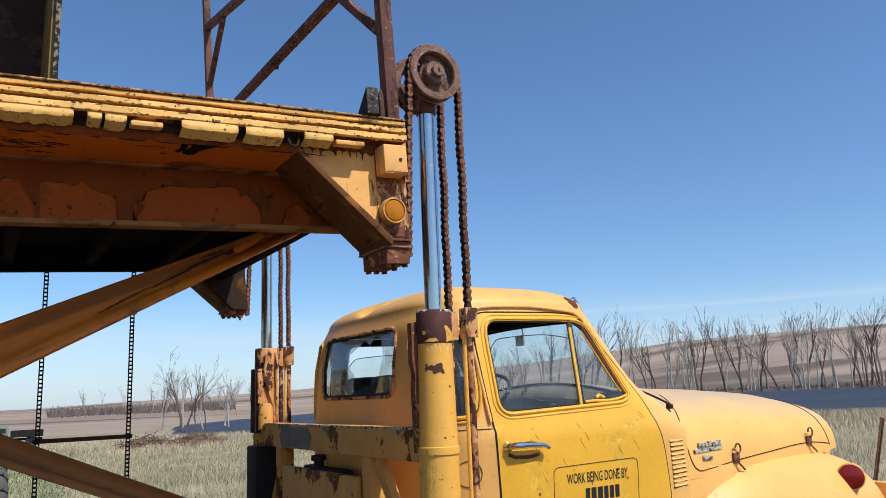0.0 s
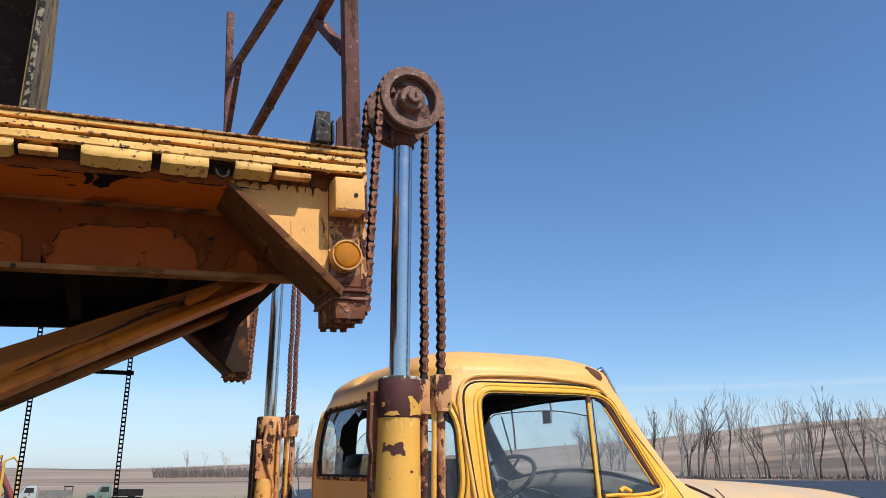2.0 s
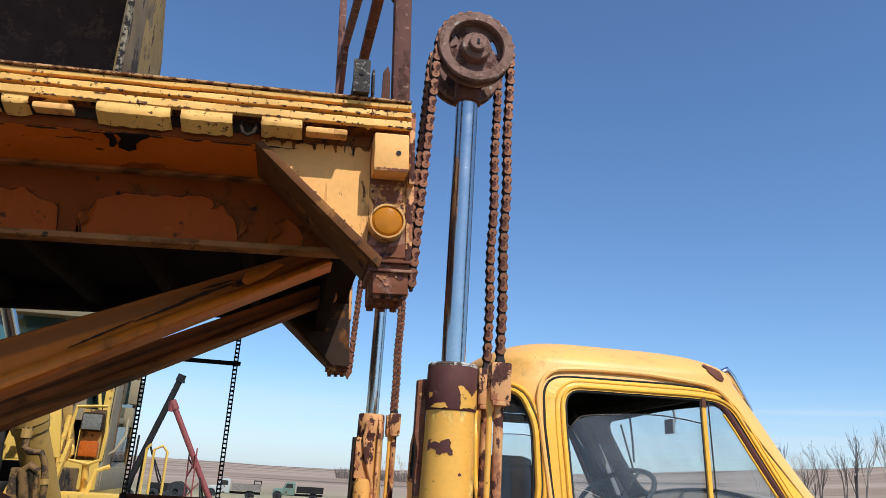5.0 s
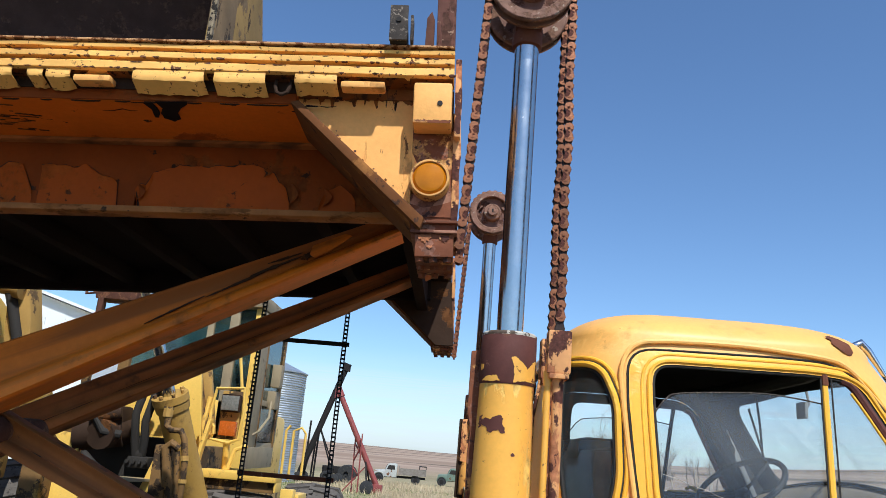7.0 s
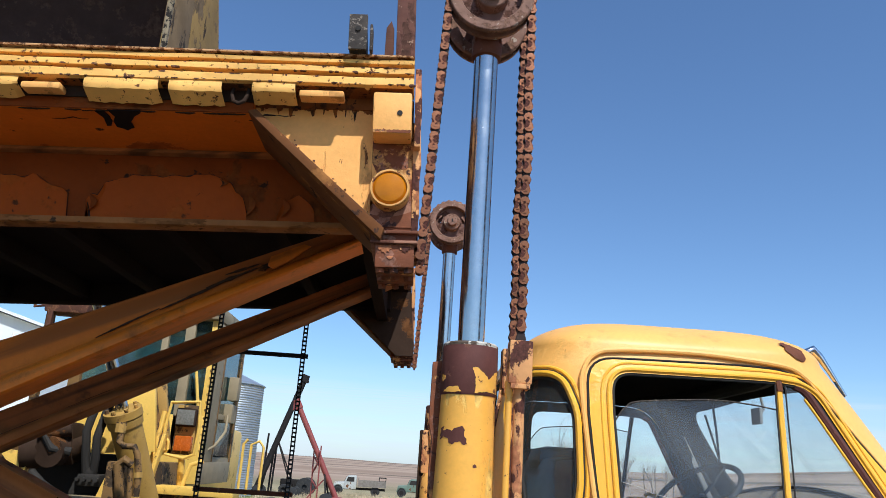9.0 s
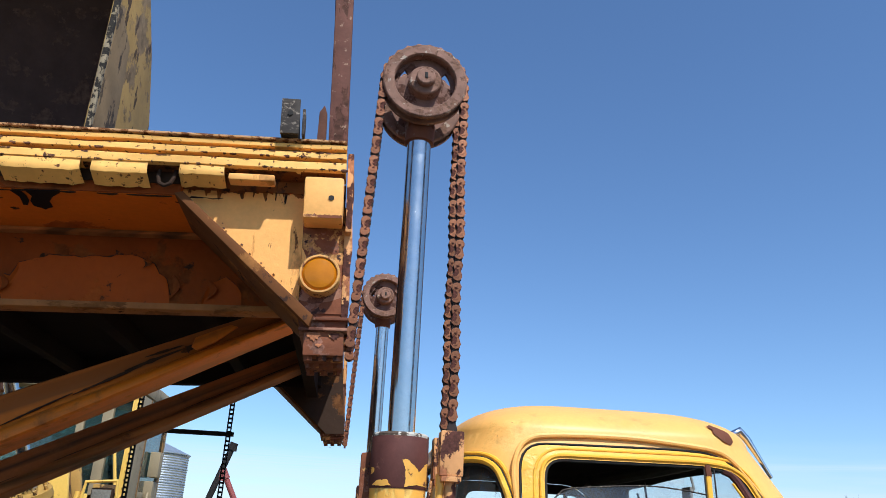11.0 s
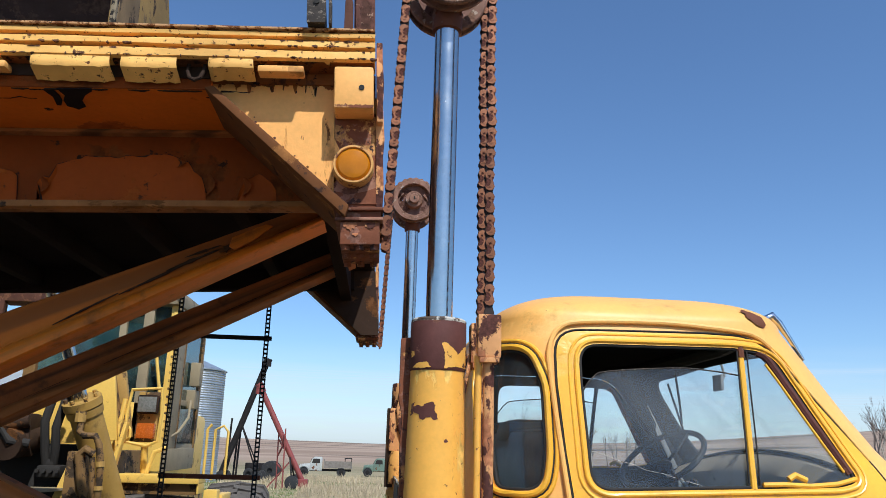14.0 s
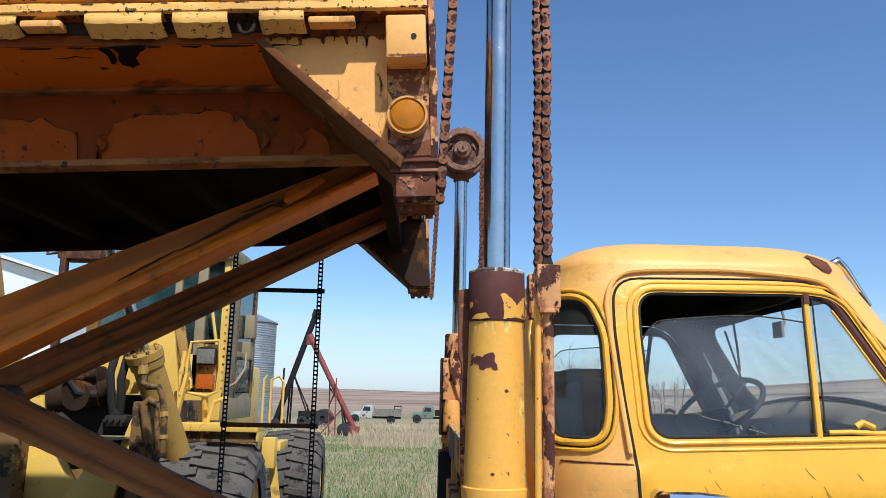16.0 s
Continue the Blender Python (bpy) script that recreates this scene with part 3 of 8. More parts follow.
def lake_weight(x, y):
    r, az = math.hypot(x, y), math.degrees(math.atan2(x, y))
    wob = 6 * noise.noise(Vector((x * 0.03, y * 0.03, 3.0)))
    near, far = 88 + wob, lerp_table([(13, 150), (20, 185), (35, 300), (50, 290), (64, 270), (90, 250)], az)
    side = smoothstep(11.5, 15, az) * (1 - smoothstep(85, 100, az))
    return side * smoothstep(near - 5, near + 8, r) * (1 - smoothstep(far - 14, far + 4, r))


def gz(x, y):
    r, az = math.hypot(x, y), math.degrees(math.atan2(x, y))
    z = lerp_table([(0, 0), (4, 0), (8, -0.35), (13, -0.5), (92, -2.06)], r)
    z += 0.10 * smoothstep(12, 40, r) * noise.noise(Vector((x * 0.13, y * 0.13, 0)))
    if r > 92:
        z += 0.9 * smoothstep(270, 330, r)
    if r > 290:
        crest = 1.4 + 1100 * math.tan(math.radians(hill_angle(az)))
        z += (crest + 1.2) * smoothstep(290, 1100, r) * (1 + 0.08 * noise.noise(Vector((x * 0.003, y * 0.003, 1.0))))
        z += 3.0 * smoothstep(330, 900, r) * noise.noise(Vector((x * 0.004, y * 0.004, 5.0)))
        z -= 30 * smoothstep(1150, 3500, r)
    z -= 1.5 * lake_weight(x, y)
    return z


def build_ground():
    bm = BM()
    radii = [0.0] + [2 * 1.075 ** i for i in range(104)]
    n = 288
    rings = []
    for r in radii:
        if r == 0:
            rings.append([bm.verts.new((0, 0, 0))])
            continue
        rings.append([bm.verts.new((r * math.sin(2 * math.pi * i / n), r * math.cos(2 * math.pi * i / n), gz(r * math.sin(2 * math.pi * i / n), r * math.cos(2 * math.pi * i / n)))) for i in range(n)])
    for A, B in zip(rings, rings[1:]):
        for i in range(n):
            j = (i + 1) % n
            bm.faces.new((A[0], B[j], B[i]) if len(A) == 1 else (A[i], A[j], B[j], B[i]))
    ob = part("ground", bm, M_GROUND)
    return tagged(ob, "dry spring prairie with short grass and bare rolling fields", "ground", kind="structure")


build_ground()
bm = BM()
box(bm, 15, 330, 20, 330, LAKE_Z - 0.3, LAKE_Z)
tagged(part("water", bm, M_WATER), "dark blue prairie slough water below the field", "water", kind="structure")


def build_grass():
    rnd = random.Random(5)
    verts, faces = [], []
    for _ in range(60000):
        az = rnd.uniform(-16, 26)
        r = 9 + 52 * rnd.random() ** 1.6
        x, y = r * math.sin(math.radians(az)), r * math.cos(math.radians(az))
        if y < 8.6 and x < 1.2:
            continue
        if noise.noise(Vector((x * 0.35, y * 0.35, 9))) < -0.28:
            continue
        z = gz(x, y)
        h = rnd.uniform(0.05, 0.14) * (1 + 1.6 * max(0, noise.noise(Vector((x * 0.12, y * 0.12, 2)))))
        w = rnd.uniform(0.006, 0.015) * (0.6 + r / 30)
        a = rnd.uniform(0, 6.28)
        dx, dy = math.cos(a) * w, math.sin(a) * w
        lx, ly = rnd.uniform(-0.5, 0.5) * h, rnd.uniform(-0.5, 0.5) * h
        k = len(verts)
        verts += [(x - dx, y - dy, z - 0.01), (x + dx, y + dy, z - 0.01), (x + lx, y + ly, z + h)]
        faces.append((k, k + 1, k + 2))
    me = bpy.data.meshes.new("grass")
    me.from_pydata(verts, [], faces)
    me.materials.append(M_GRASS)
    tagged(new("grass", me), "short green and straw-coloured prairie grass tufts", "grass", kind="stuff")


build_grass()

# ---------------------------------------------------------------- lift deck
DECK = pose(1.428, 0, 2.558, 0, -2.9, 0)
deck = thing("lift_deck", "raised steel lift deck with chipped yellow paint and rusty edges", "lift deck", DECK)
YN, YF = 2.655, 5.455


def mirror_y(bm):
    bmesh.ops.transform(bm, matrix=Matrix.Translation((0, 2 * 4.055, 0)) @ Matrix.Diagonal((1, -1, 1, 1)), verts=bm.verts)
    return bm


def trim_rail():
    """Three-ribbed edge rail, slightly battered along its length."""
    bm = BM()
    prof = [(0.085, 0.0), (0.013, 0.001), (0.003, -0.006), (0.004, -0.0175), (0.034, -0.0185), (0.034, -0.0305), (0.002, -0.0320), (0.0, -0.0345), (0.0, -0.0505), (0.038, -0.0525), (0.038, -0.0630), (0.002, -0.0645), (0.0, -0.067), (0.0, -0.0885), (0.012, -0.0925), (0.085, -0.0925)]
    rows = []
    n = 110
    for i in range(n + 1):
        x = -5.4 * (1 - i / n) ** 1.4
        rows.append([bm.verts.new((x, YN + p[0] + 0.004 * noise.noise(Vector((x * 7, k * 0.3, 0))), p[1] + 0.003 * noise.noise(Vector((x * 6, k * 0.2, 4))) + 0.002 * noise.noise(Vector((x * 25, 0, k))))) for k, p in enumerate(prof)])
    for A, B in zip(rows, rows[1:]):
        for k in range(len(prof)):
            j = (k + 1) % len(prof)
            bm.faces.new((A[k], A[j], B[j], B[k]))
    bm.faces.new(rows[0])
    bm.faces.new(rows[-1][::-1])
    return bm


part("edge_rail", trim_rail(), M_DECK, deck, "three-ribbed yellow edge rail, chipped to rust")
part("edge_rail", mirror_y(trim_rail()), M_DECK, deck)
# brown strips that paint the shade between the ribs
for z0, z1, y0 in ((-0.0302, -0.0190, 0.024), (-0.0626, -0.0530, 0.027)):
    n = 60
    bm = BM()
    rows = []
    for i in range(n + 1):
        x = -5.39 * (1 - i / n) ** 1.4 - 0.004
        w = 0.004 * noise.noise(Vector((x * 11, z0 * 90, 0)))
        rows.append([bm.verts.new((x, YN + y0 + w, z)) for z in (z0, z1)])
    for A, B in zip(rows, rows[1:]):
        bm.faces.new((A[0], B[0], B[1], A[1]))
    part("groove_grime", shell(bm, 0.002), M_STAINSHADE, deck, "brown strip standing in for shade in the rail groove")
# thin brown sheet: rust stain plus the underside's shade in one colour
bm = BM()
box(bm, -5.4, -0.004, YN + 0.013, YN + 0.084, -0.0934, -0.0929)
part("rail_underside", bm, M_STAINSHADE, deck, "rust-stained underside of the rail, darkened for shade")
rnd_e = random.Random(40)
bm = BM()
for zc, n in ((-0.0345, 60), (-0.0495, 80), (-0.067, 60), (-0.0875, 110)):
    for k in range(n):
        cx_ = -0.006 - 3.6 * rnd_e.random() ** 1.3
        lx, lz = 0.0015 + 0.012 * rnd_e.random() ** 2, rnd_e.uniform(0.001, 0.0034)
        prism(bm, [(cx_ + lx * rnd_e.uniform(0.6, 1.2) * math.cos(a_), zc + lz * rnd_e.uniform(0.5, 1.3) * math.sin(a_)) for a_ in (0, 0.9, 1.8, 2.7, 3.6, 4.5, 5.4)], "y", YN - 0.0012, YN + 0.008)
tagged(part("edge_rust", bm, M_RUST, deck, smooth=False), "rust chips along the ribs of the rail", kind="stuff")
bm = BM()
box(bm, -5.4, -0.01, YN + 0.031, YF - 0.0, 0.002, 0.008)
bmesh.ops.transform(bm, matrix=Matrix.Translation((0, 0, 0.0)), verts=bm.verts)
part("deck_plate", bm, M_RUST, deck, "rusty steel deck plate")
# underside and cross members get their deep shade as black colour
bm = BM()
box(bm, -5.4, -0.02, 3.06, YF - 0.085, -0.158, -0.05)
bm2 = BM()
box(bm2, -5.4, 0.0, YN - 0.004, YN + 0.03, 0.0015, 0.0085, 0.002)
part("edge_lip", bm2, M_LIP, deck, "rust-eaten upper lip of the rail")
part("underside", bm, M_BLACK, deck, "underside of the deck, coloured black for its shade")
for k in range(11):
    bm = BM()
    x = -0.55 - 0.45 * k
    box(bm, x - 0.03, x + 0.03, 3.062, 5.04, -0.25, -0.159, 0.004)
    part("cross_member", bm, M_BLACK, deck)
bm = BM()
box(bm, -5.4, -0.476, 2.7245, 3.058, -0.162, -0.094)
box(bm, -0.475, -0.30, 2.7585, 3.058, -0.162, -0.094)
part("soffit", bm, M_ORANGE, deck, "orange underside of the deck overhang with peeling paint")


def fascia(x0, x1, drop):
    """One plate under the rail; its lower part is bent back."""
    bm = BM()
    n = max(5, int((x1 - x0) / 0.012))
    rows = []
    for i in range(n + 1):
        f = i / n
        x = x0 + (x1 - x0) * f
        w = 0.003 * noise.noise(Vector((x * 9, 0, 3)))
        tear = 0.007 * noise.noise(Vector((x * 38, 1, 0))) + 0.005 * noise.noise(Vector((x * 90, 2, 0)))
        curl = max(0.0, abs(2 * f - 1) - 0.72) / 0.28
        d = drop * (1 - 0.16 * curl ** 2) + tear
        row = []
        for v, out in ((0.0, 0.008), (0.30, 0.003), (0.52, 0.001), (0.66, 0.003), (0.74, 0.012), (0.92, 0.030), (1.10, 0.050)):
            row.append(bm.verts.new((x, YN + out + w * (0.3 + v) + 0.010 * curl ** 2 * v, -0.0915 - d * v)))
        rows.append(row)
    for A, B in zip(rows, rows[1:]):
        for k in range(6):
            bm.faces.new((A[k], A[k + 1], B[k + 1], B[k]))
    return shell(bm, 0.004)


plates = [(-0.471, -0.348, 0.042), (-0.712, -0.561, 0.050), (-0.955, -0.744, 0.050), (-1.218, -1.145, 0.046), (-1.275, -1.228, 0.042)]
x, k = -1.32, 0
while x > -5.2:
    w = (0.24, 0.17, 0.10, 0.20, 0.13)[k % 5]
    plates.append((x - w, x, 0.042))
    x -= w + (0.03, 0.08, 0.02, 0.10)[k % 4]
    k += 1
for x0, x1, drop in plates:
    part("fascia", fascia(x0, x1, drop), M_DECK, deck, "bright yellow fascia plate")
for x0, x1, drop in plates[::2]:
    part("fascia", mirror_y(fascia(x0, x1, drop)), M_DECK, deck)
for fix in (lambda b: b, mirror_y):
    # brown colour carries the shade the rail and plates throw here
    bm = BM()
    box(bm, -5.4, -0.476, YN + 0.064, YN + 0.068, -0.161, -0.0935)
    part("backing_strip", fix(bm), M_WEB, deck, "strip behind the rail, browned for the shade under it")
    # dark strip: rust and the shade between the plates in one colour
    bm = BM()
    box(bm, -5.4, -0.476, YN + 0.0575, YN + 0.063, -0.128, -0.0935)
    part("recess_strip", fix(bm), M_SOOTSHADE, deck, "dark recess strip under the rail, rust and painted shade")
for x, w in ((-0.335, 0.131), (-1.133, 0.112), (-1.75, 0.12)):
    bm = BM()
    box(bm, x, x + w, YN + 0.002, YN + 0.05, -0.131, -0.110, 0.007)
    part("stake_pocket", bm, M_PLATE, deck, "worn pinkish stake pocket")
bm = BM()
tube(bm, [(-0.535, YN + 0.045, -0.09), (-0.535, YN + 0.030, -0.120), (-0.527, YN + 0.022, -0.145), (-0.512, YN + 0.020, -0.153), (-0.497, YN + 0.022, -0.145), (-0.489, YN + 0.030, -0.120), (-0.489, YN + 0.045, -0.09)], 0.006, 8)
part("tie_ring", bm, M_SOOTSHADE, deck)
for flip in (False, True):
    fix = mirror_y if flip else (lambda b: b)
    bm = BM()
    prism(bm, [(-0.474, -0.0935), (-0.12, -0.0935), (-0.12, -0.468), (-0.474, -0.150)], "y", 2.745, 2.757)
    part("gusset_panel", fix(bm), M_PLATE, deck, "stained yellow gusset panel")
    bm = BM()
    prism(bm, [(-0.119, -0.0935), (0.001, -0.0935), (0.001, -0.512), (-0.119, -0.512)], "y", 2.744, 2.756, 0.001)
    part("corner_plate", fix(bm), M_CORNER if not flip else M_RUST, deck, "rust-brown corner plate")
    bm = BM()
    edge = [(0.003 - 0.122 * k / 14, -0.415 - 0.02 * noise.noise(Vector((k * 0.7, 3, 0))) - (0.03 if 4 < k < 9 else 0)) for k in range(15)]
    prism(bm, edge + [(-0.119, -0.48), (-0.06, -0.47), (0.003, -0.475)], "y", 2.7415, 2.7436)
    part("rust_scale", fix(bm), M_PINKRUST, deck, "pinkish scaly rust under the lamp")
    bm = BM()
    prism(bm, [(-0.119, -0.30), (-0.105, -0.33), (-0.108, -0.42), (-0.119, -0.44)], "y", 2.7415, 2.7436)
    part("paint_patch", fix(bm), M_PLATE, deck)
    bm = BM()
    prism(bm, [(0.0015, -0.25), (0.006, -0.0935), (0.012, -0.02), (0.022, -0.022), (0.026, -0.12), (0.023, -0.20), (0.027, -0.30), (0.022, -0.36), (0.024, -0.45), (0.020, -0.512), (0.0015, -0.512)], "y", 2.738, 2.756, 0.002)
    part("corner_edge", fix(bm), M_CLAMP, deck, "rust-eaten corner edge")
    bm = BM()
    prism(bm, [(-0.119, -0.46), (-0.08, -0.472), (-0.03, -0.462), (0.003, -0.45), (0.003, -0.50), (-0.119, -0.50)], "y", 2.7405, 2.7435)
    part("rust_edge", fix(bm), M_CORNER, deck)
    bm = BM()
    prism(bm, [(2.705, -0.005), (2.99, -0.005), (2.99, -0.26), (2.705, -0.26)], "x", 0.004, 0.022, 0.003)
    part("end_plate", fix(bm), M_CLAMP, deck)
    bm = BM()
    box(bm, -0.12, 0.018, 2.757, 2.98, -0.512, -0.16, 0.003)
    part("corner_post", fix(bm), M_RUST, deck)
    bm = BM()
    prism(bm, [(-0.490, -0.163), (-0.465, -0.156), (-0.075, -0.515), (-0.085, -0.548)], "y", 2.700, 2.99, 0.003)
    part("diagonal_flange", fix(bm), M_FLANGE, deck, "brown diagonal stiffener flange")
    bm = BM()
    box(bm, -0.118, 0.022, 2.725, 2.985, -0.522, -0.513, 0.002)
    box(bm, -0.112, 0.016, 2.738, 2.98, -0.544, -0.5225, 0.002)
    part("ledge", fix(bm), M_PURPLE, deck, "dark rusty ledge under the corner plate")
    bm = BM()
    box(bm, -0.114, 0.021, 2.720, 2.985, -0.553, -0.5445, 0.002)
    part("ledge_lip", fix(bm), M_PINKRUST, deck)
    bm = BM()
    low = -0.622 if not flip else -0.572
    box(bm, -0.100, 0.012, 2.732, 2.97, low, -0.5535, 0.005)
    for bx in (-0.085, -0.045, -0.005):
        for by in (2.752, 2.85, 2.95):
            rod(bm, (bx, by, low - 0.012), (bx, by, low + 0.002), 0.013, seg=6)
    part("chain_anchor", fix(bm), M_CORNER, deck, "rusty chain anchor block with bolts")
    for px, pz, pw in ((-0.092, -0.560, 0.040), (-0.030, -0.562, 0.030), (-0.066, -0.590, 0.018)):
        bm = BM()
        prism(bm, [(px + pw * u_, pz + 0.7 * pw * v_) for u_, v_ in ((0, 0), (0.3, 0.12), (0.6, 0.02), (0.95, 0.1), (1.0, -0.25), (0.86, -0.3), (0.8, -0.6), (0.66, -0.5), (0.55, -0.85), (0.42, -0.6), (0.3, -0.66), (0.24, -0.35), (0.06, -0.42))] if not flip else [(px, pz), (px + 0.01, pz), (px + 0.01, pz - 0.004)], "y", 2.7292, 2.7316)
        part("paint_patch", fix(bm), M_CLAMP, deck)
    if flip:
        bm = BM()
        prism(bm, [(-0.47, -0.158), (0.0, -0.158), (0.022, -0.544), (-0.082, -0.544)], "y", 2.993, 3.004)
        part("inner_panel", fix(bm), M_SOOTSHADE, deck, "dark inner panel of the corner")
    bm = BM()
    box(bm, 0.0225, 0.034, 2.768, 2.786, -0.60, -0.535, 0.003)
    rod(bm, (0.010, 2.777, -0.572), (0.040, 2.777, -0.572), 0.009, seg=10)
    part("chain_clevis", fix(bm), M_PINKRUST, deck)
    bm = BM()
    box(bm, -0.118, -0.004, 2.655, 2.743, -0.240, -0.110, 0.009)
    cover = part("cover_box", fix(bm), M_PLATE, deck, "faded yellow cover box with one bolt hole")
    bm = BM()
    edge = [(-0.117 + 0.112 * k / 24, -0.2315 + 0.006 * noise.noise(Vector((k * 0.8, 6, 0)))) for k in range(25)]
    prism(bm, edge + [(-0.008, -0.2405), (-0.114, -0.2405)], "y", 2.6535, 2.6545)
    part("rust_edge", fix(bm), M_CORNER, cover, "rusted lower edge")
    bm = BM()
    rod(bm, (-0.039, 2.652, -0.178), (-0.039, 2.662, -0.178), 0.008, seg=12)
    part("bolt_hole", fix(bm), M_DARK, cover)
    bm = BM()
    lathe(bm, [(2.741, 0.0585), (2.700, 0.0585), (2.695, 0.056), (2.695, 0.051), (2.703, 0.049)], (-0.063, 0, -0.394), "y", 36)
    bz = part("lamp_bezel", fix(bm), M_BEZEL, deck, "worn rusty lamp bezel")
    bm = BM()
    lathe(bm, [(2.703, 0.050), (2.695, 0.042), (2.690, 0.020), (2.689, 0.0)], (-0.063, 0, -0.394), "y", 36)
    part("lamp_lens", fix(bm), M_AMBER, bz, "round amber marker lens")
    bm = BM()
    top, bot = (-0.157, -0.405) if not flip else (-0.157, -0.26)
    # far web, flange and weld strip are black for the shade there
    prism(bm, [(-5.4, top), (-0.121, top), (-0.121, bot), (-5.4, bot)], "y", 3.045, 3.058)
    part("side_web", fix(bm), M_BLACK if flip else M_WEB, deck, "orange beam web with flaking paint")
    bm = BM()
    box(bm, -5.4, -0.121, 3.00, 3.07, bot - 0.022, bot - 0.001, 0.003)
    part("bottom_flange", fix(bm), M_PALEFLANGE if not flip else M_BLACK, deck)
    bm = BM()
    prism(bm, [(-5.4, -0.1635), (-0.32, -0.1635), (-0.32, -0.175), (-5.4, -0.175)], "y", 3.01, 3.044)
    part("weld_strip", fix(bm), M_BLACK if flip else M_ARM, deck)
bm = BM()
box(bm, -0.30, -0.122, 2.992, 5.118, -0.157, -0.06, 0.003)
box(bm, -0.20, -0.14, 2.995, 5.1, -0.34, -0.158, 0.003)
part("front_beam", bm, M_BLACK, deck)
# places where the paint has come off the overhang, and the dark hole beside the beam
for pts in ([(-0.905, 2.72), (-0.898, 2.765), (-0.915, 2.80), (-0.918, 2.838), (-0.902, 2.85), (-0.893, 2.862), (-0.878, 2.848), (-0.866, 2.842), (-0.862, 2.80), (-0.838, 2.76), (-0.812, 2.735), (-0.806, 2.718)], [(-0.945, 2.732), (-0.935, 2.775), (-0.946, 2.832), (-0.934, 2.834), (-0.918, 2.80), (-0.914, 2.765), (-0.917, 2.728)]):
    bm = BM()
    prism(bm, pts, "z", -0.1655, -0.1632)
    part("bare_patch", bm, M_BLACK, deck, "dark bare patch where paint fell off")
# rust creeping in from the front edge of the overhang
rndr = random.Random(77)
x = -0.50
while x > -3.4:
    w = rndr.uniform(0.03, 0.15)
    n = max(4, int(w / 0.008))
    inner = [(x - w * i / n, 2.728 + (0.004 + 0.014 * abs(noise.noise(Vector((x * 30 + i * 0.9, 4, 0))))) * math.sin(math.pi * i / n)) for i in range(n + 1)]
    bm = BM()
    prism(bm, inner + [(x - w, 2.7235), (x, 2.7235)], "z", -0.1645, -0.1626)
    part("rust_edge", bm, M_SOOTSHADE, deck)
    x -= w + rndr.uniform(0.0, 0.07)
# scaly flaking paint further along the overhang
for k in range(46):
    fx, fy = rndr.gauss(-1.52, 0.11), rndr.gauss(2.865, 0.045)
    if not 2.75 < fy < 2.98:
        continue
    l, h = rndr.uniform(0.012, 0.06), rndr.uniform(0.0015, 0.005)
    top = [(fx + l * i / 6, fy + h * rndr.uniform(0.2, 1.0) + 0.12 * l * i / 6) for i in range(7)]
    bm = BM()
    prism(bm, top + [(fx + l * i / 6, fy - h * rndr.uniform(0.2, 1.0) + 0.12 * l * i / 6) for i in range(6, -1, -1)], "z", -0.1645, -0.1626)
    part("paint_flake", bm, M_SOOTSHADE if k % 3 else M_FLANGE, deck)
# rust runs down the gusset panel, and chips along its slanting edge
# stained strip at the gusset top, darkened for the rail's shadow
bm = BM()
box(bm, -0.474, -0.121, 2.7385, 2.7435, -0.131, -0.0935)
part("recess_strip", bm, M_STAINSHADE, deck)
for k in range(34):
    gx_ = -0.445 + 0.318 * rndr.random()
    room = 0.72 * (gx_ + 0.478)
    w, l = rndr.uniform(0.002, 0.010), min(room, 0.004 + 0.034 * rndr.random() ** 2.5)
    bend = rndr.uniform(-0.002, 0.002)
    bm = BM()
    prism(bm, [(gx_ - w, -0.1305), (gx_ + w, -0.1305), (gx_ + 0.7 * w, -0.1305 - 0.35 * l), (gx_ + 0.6 * w + bend, -0.1305 - 0.8 * l), (gx_ + bend, -0.1305 - l), (gx_ - 0.5 * w + bend, -0.1305 - 0.7 * l), (gx_ - 0.8 * w, -0.1305 - 0.3 * l)], "y", 2.7430 + 0.00002 * k, 2.7447)
    part("rust_run", bm, M_STAINSHADE, deck, "brown rust run from the rail" if k == 0 else "")
for k in range(13):
    f = rndr.random()
    gx_, gz_ = -0.44 + 0.34 * f, -0.178 - 0.30 * f
    r = rndr.uniform(0.002, 0.006)
    off = abs(rndr.gauss(0, 0.012))
    gx_, gz_ = min(gx_ + off * 0.65, -0.126), gz_ + off * 0.75
    bm = BM()
    prism(bm, [(gx_ + r * rndr.uniform(0.5, 1.2) * math.cos(a_) * (1 if gx_ < -0.135 else 0.5), gz_ + 0.8 * r * rndr.uniform(0.5, 1.2) * math.sin(a_)) for a_ in (0, 0.9, 1.8, 2.7, 3.6, 4.5, 5.4)], "y", 2.7430, 2.7447)
    part("paint_chip", bm, M_RUST if k % 3 else M_FLANGE, deck)
# cracks in the paint of the overhang
rndc = random.Random(31)
for k in range(16):
    x = -0.35 - 3.2 * rndc.random() ** 1.5
    yb = 3.035 if k % 2 else rndc.uniform(2.725, 2.79)
    pts, n = [], rndc.randint(3, 7)
    for i in range(n):
        pts.append((x - 0.022 * i * rndc.uniform(0.6, 1.4), yb + rndc.uniform(-0.008, 0.008), -0.1625))
    bm = BM()
    tube(bm, pts, 0.003, 5, radii=[0.0006 + 0.0024 * rndc.random() * math.sin(math.pi * (i + 0.5) / n) for i in range(n)])
    part("paint_crack", bm, M_BLACK, deck)
# dark broken paint along the inner corner of the overhang
x = -0.45
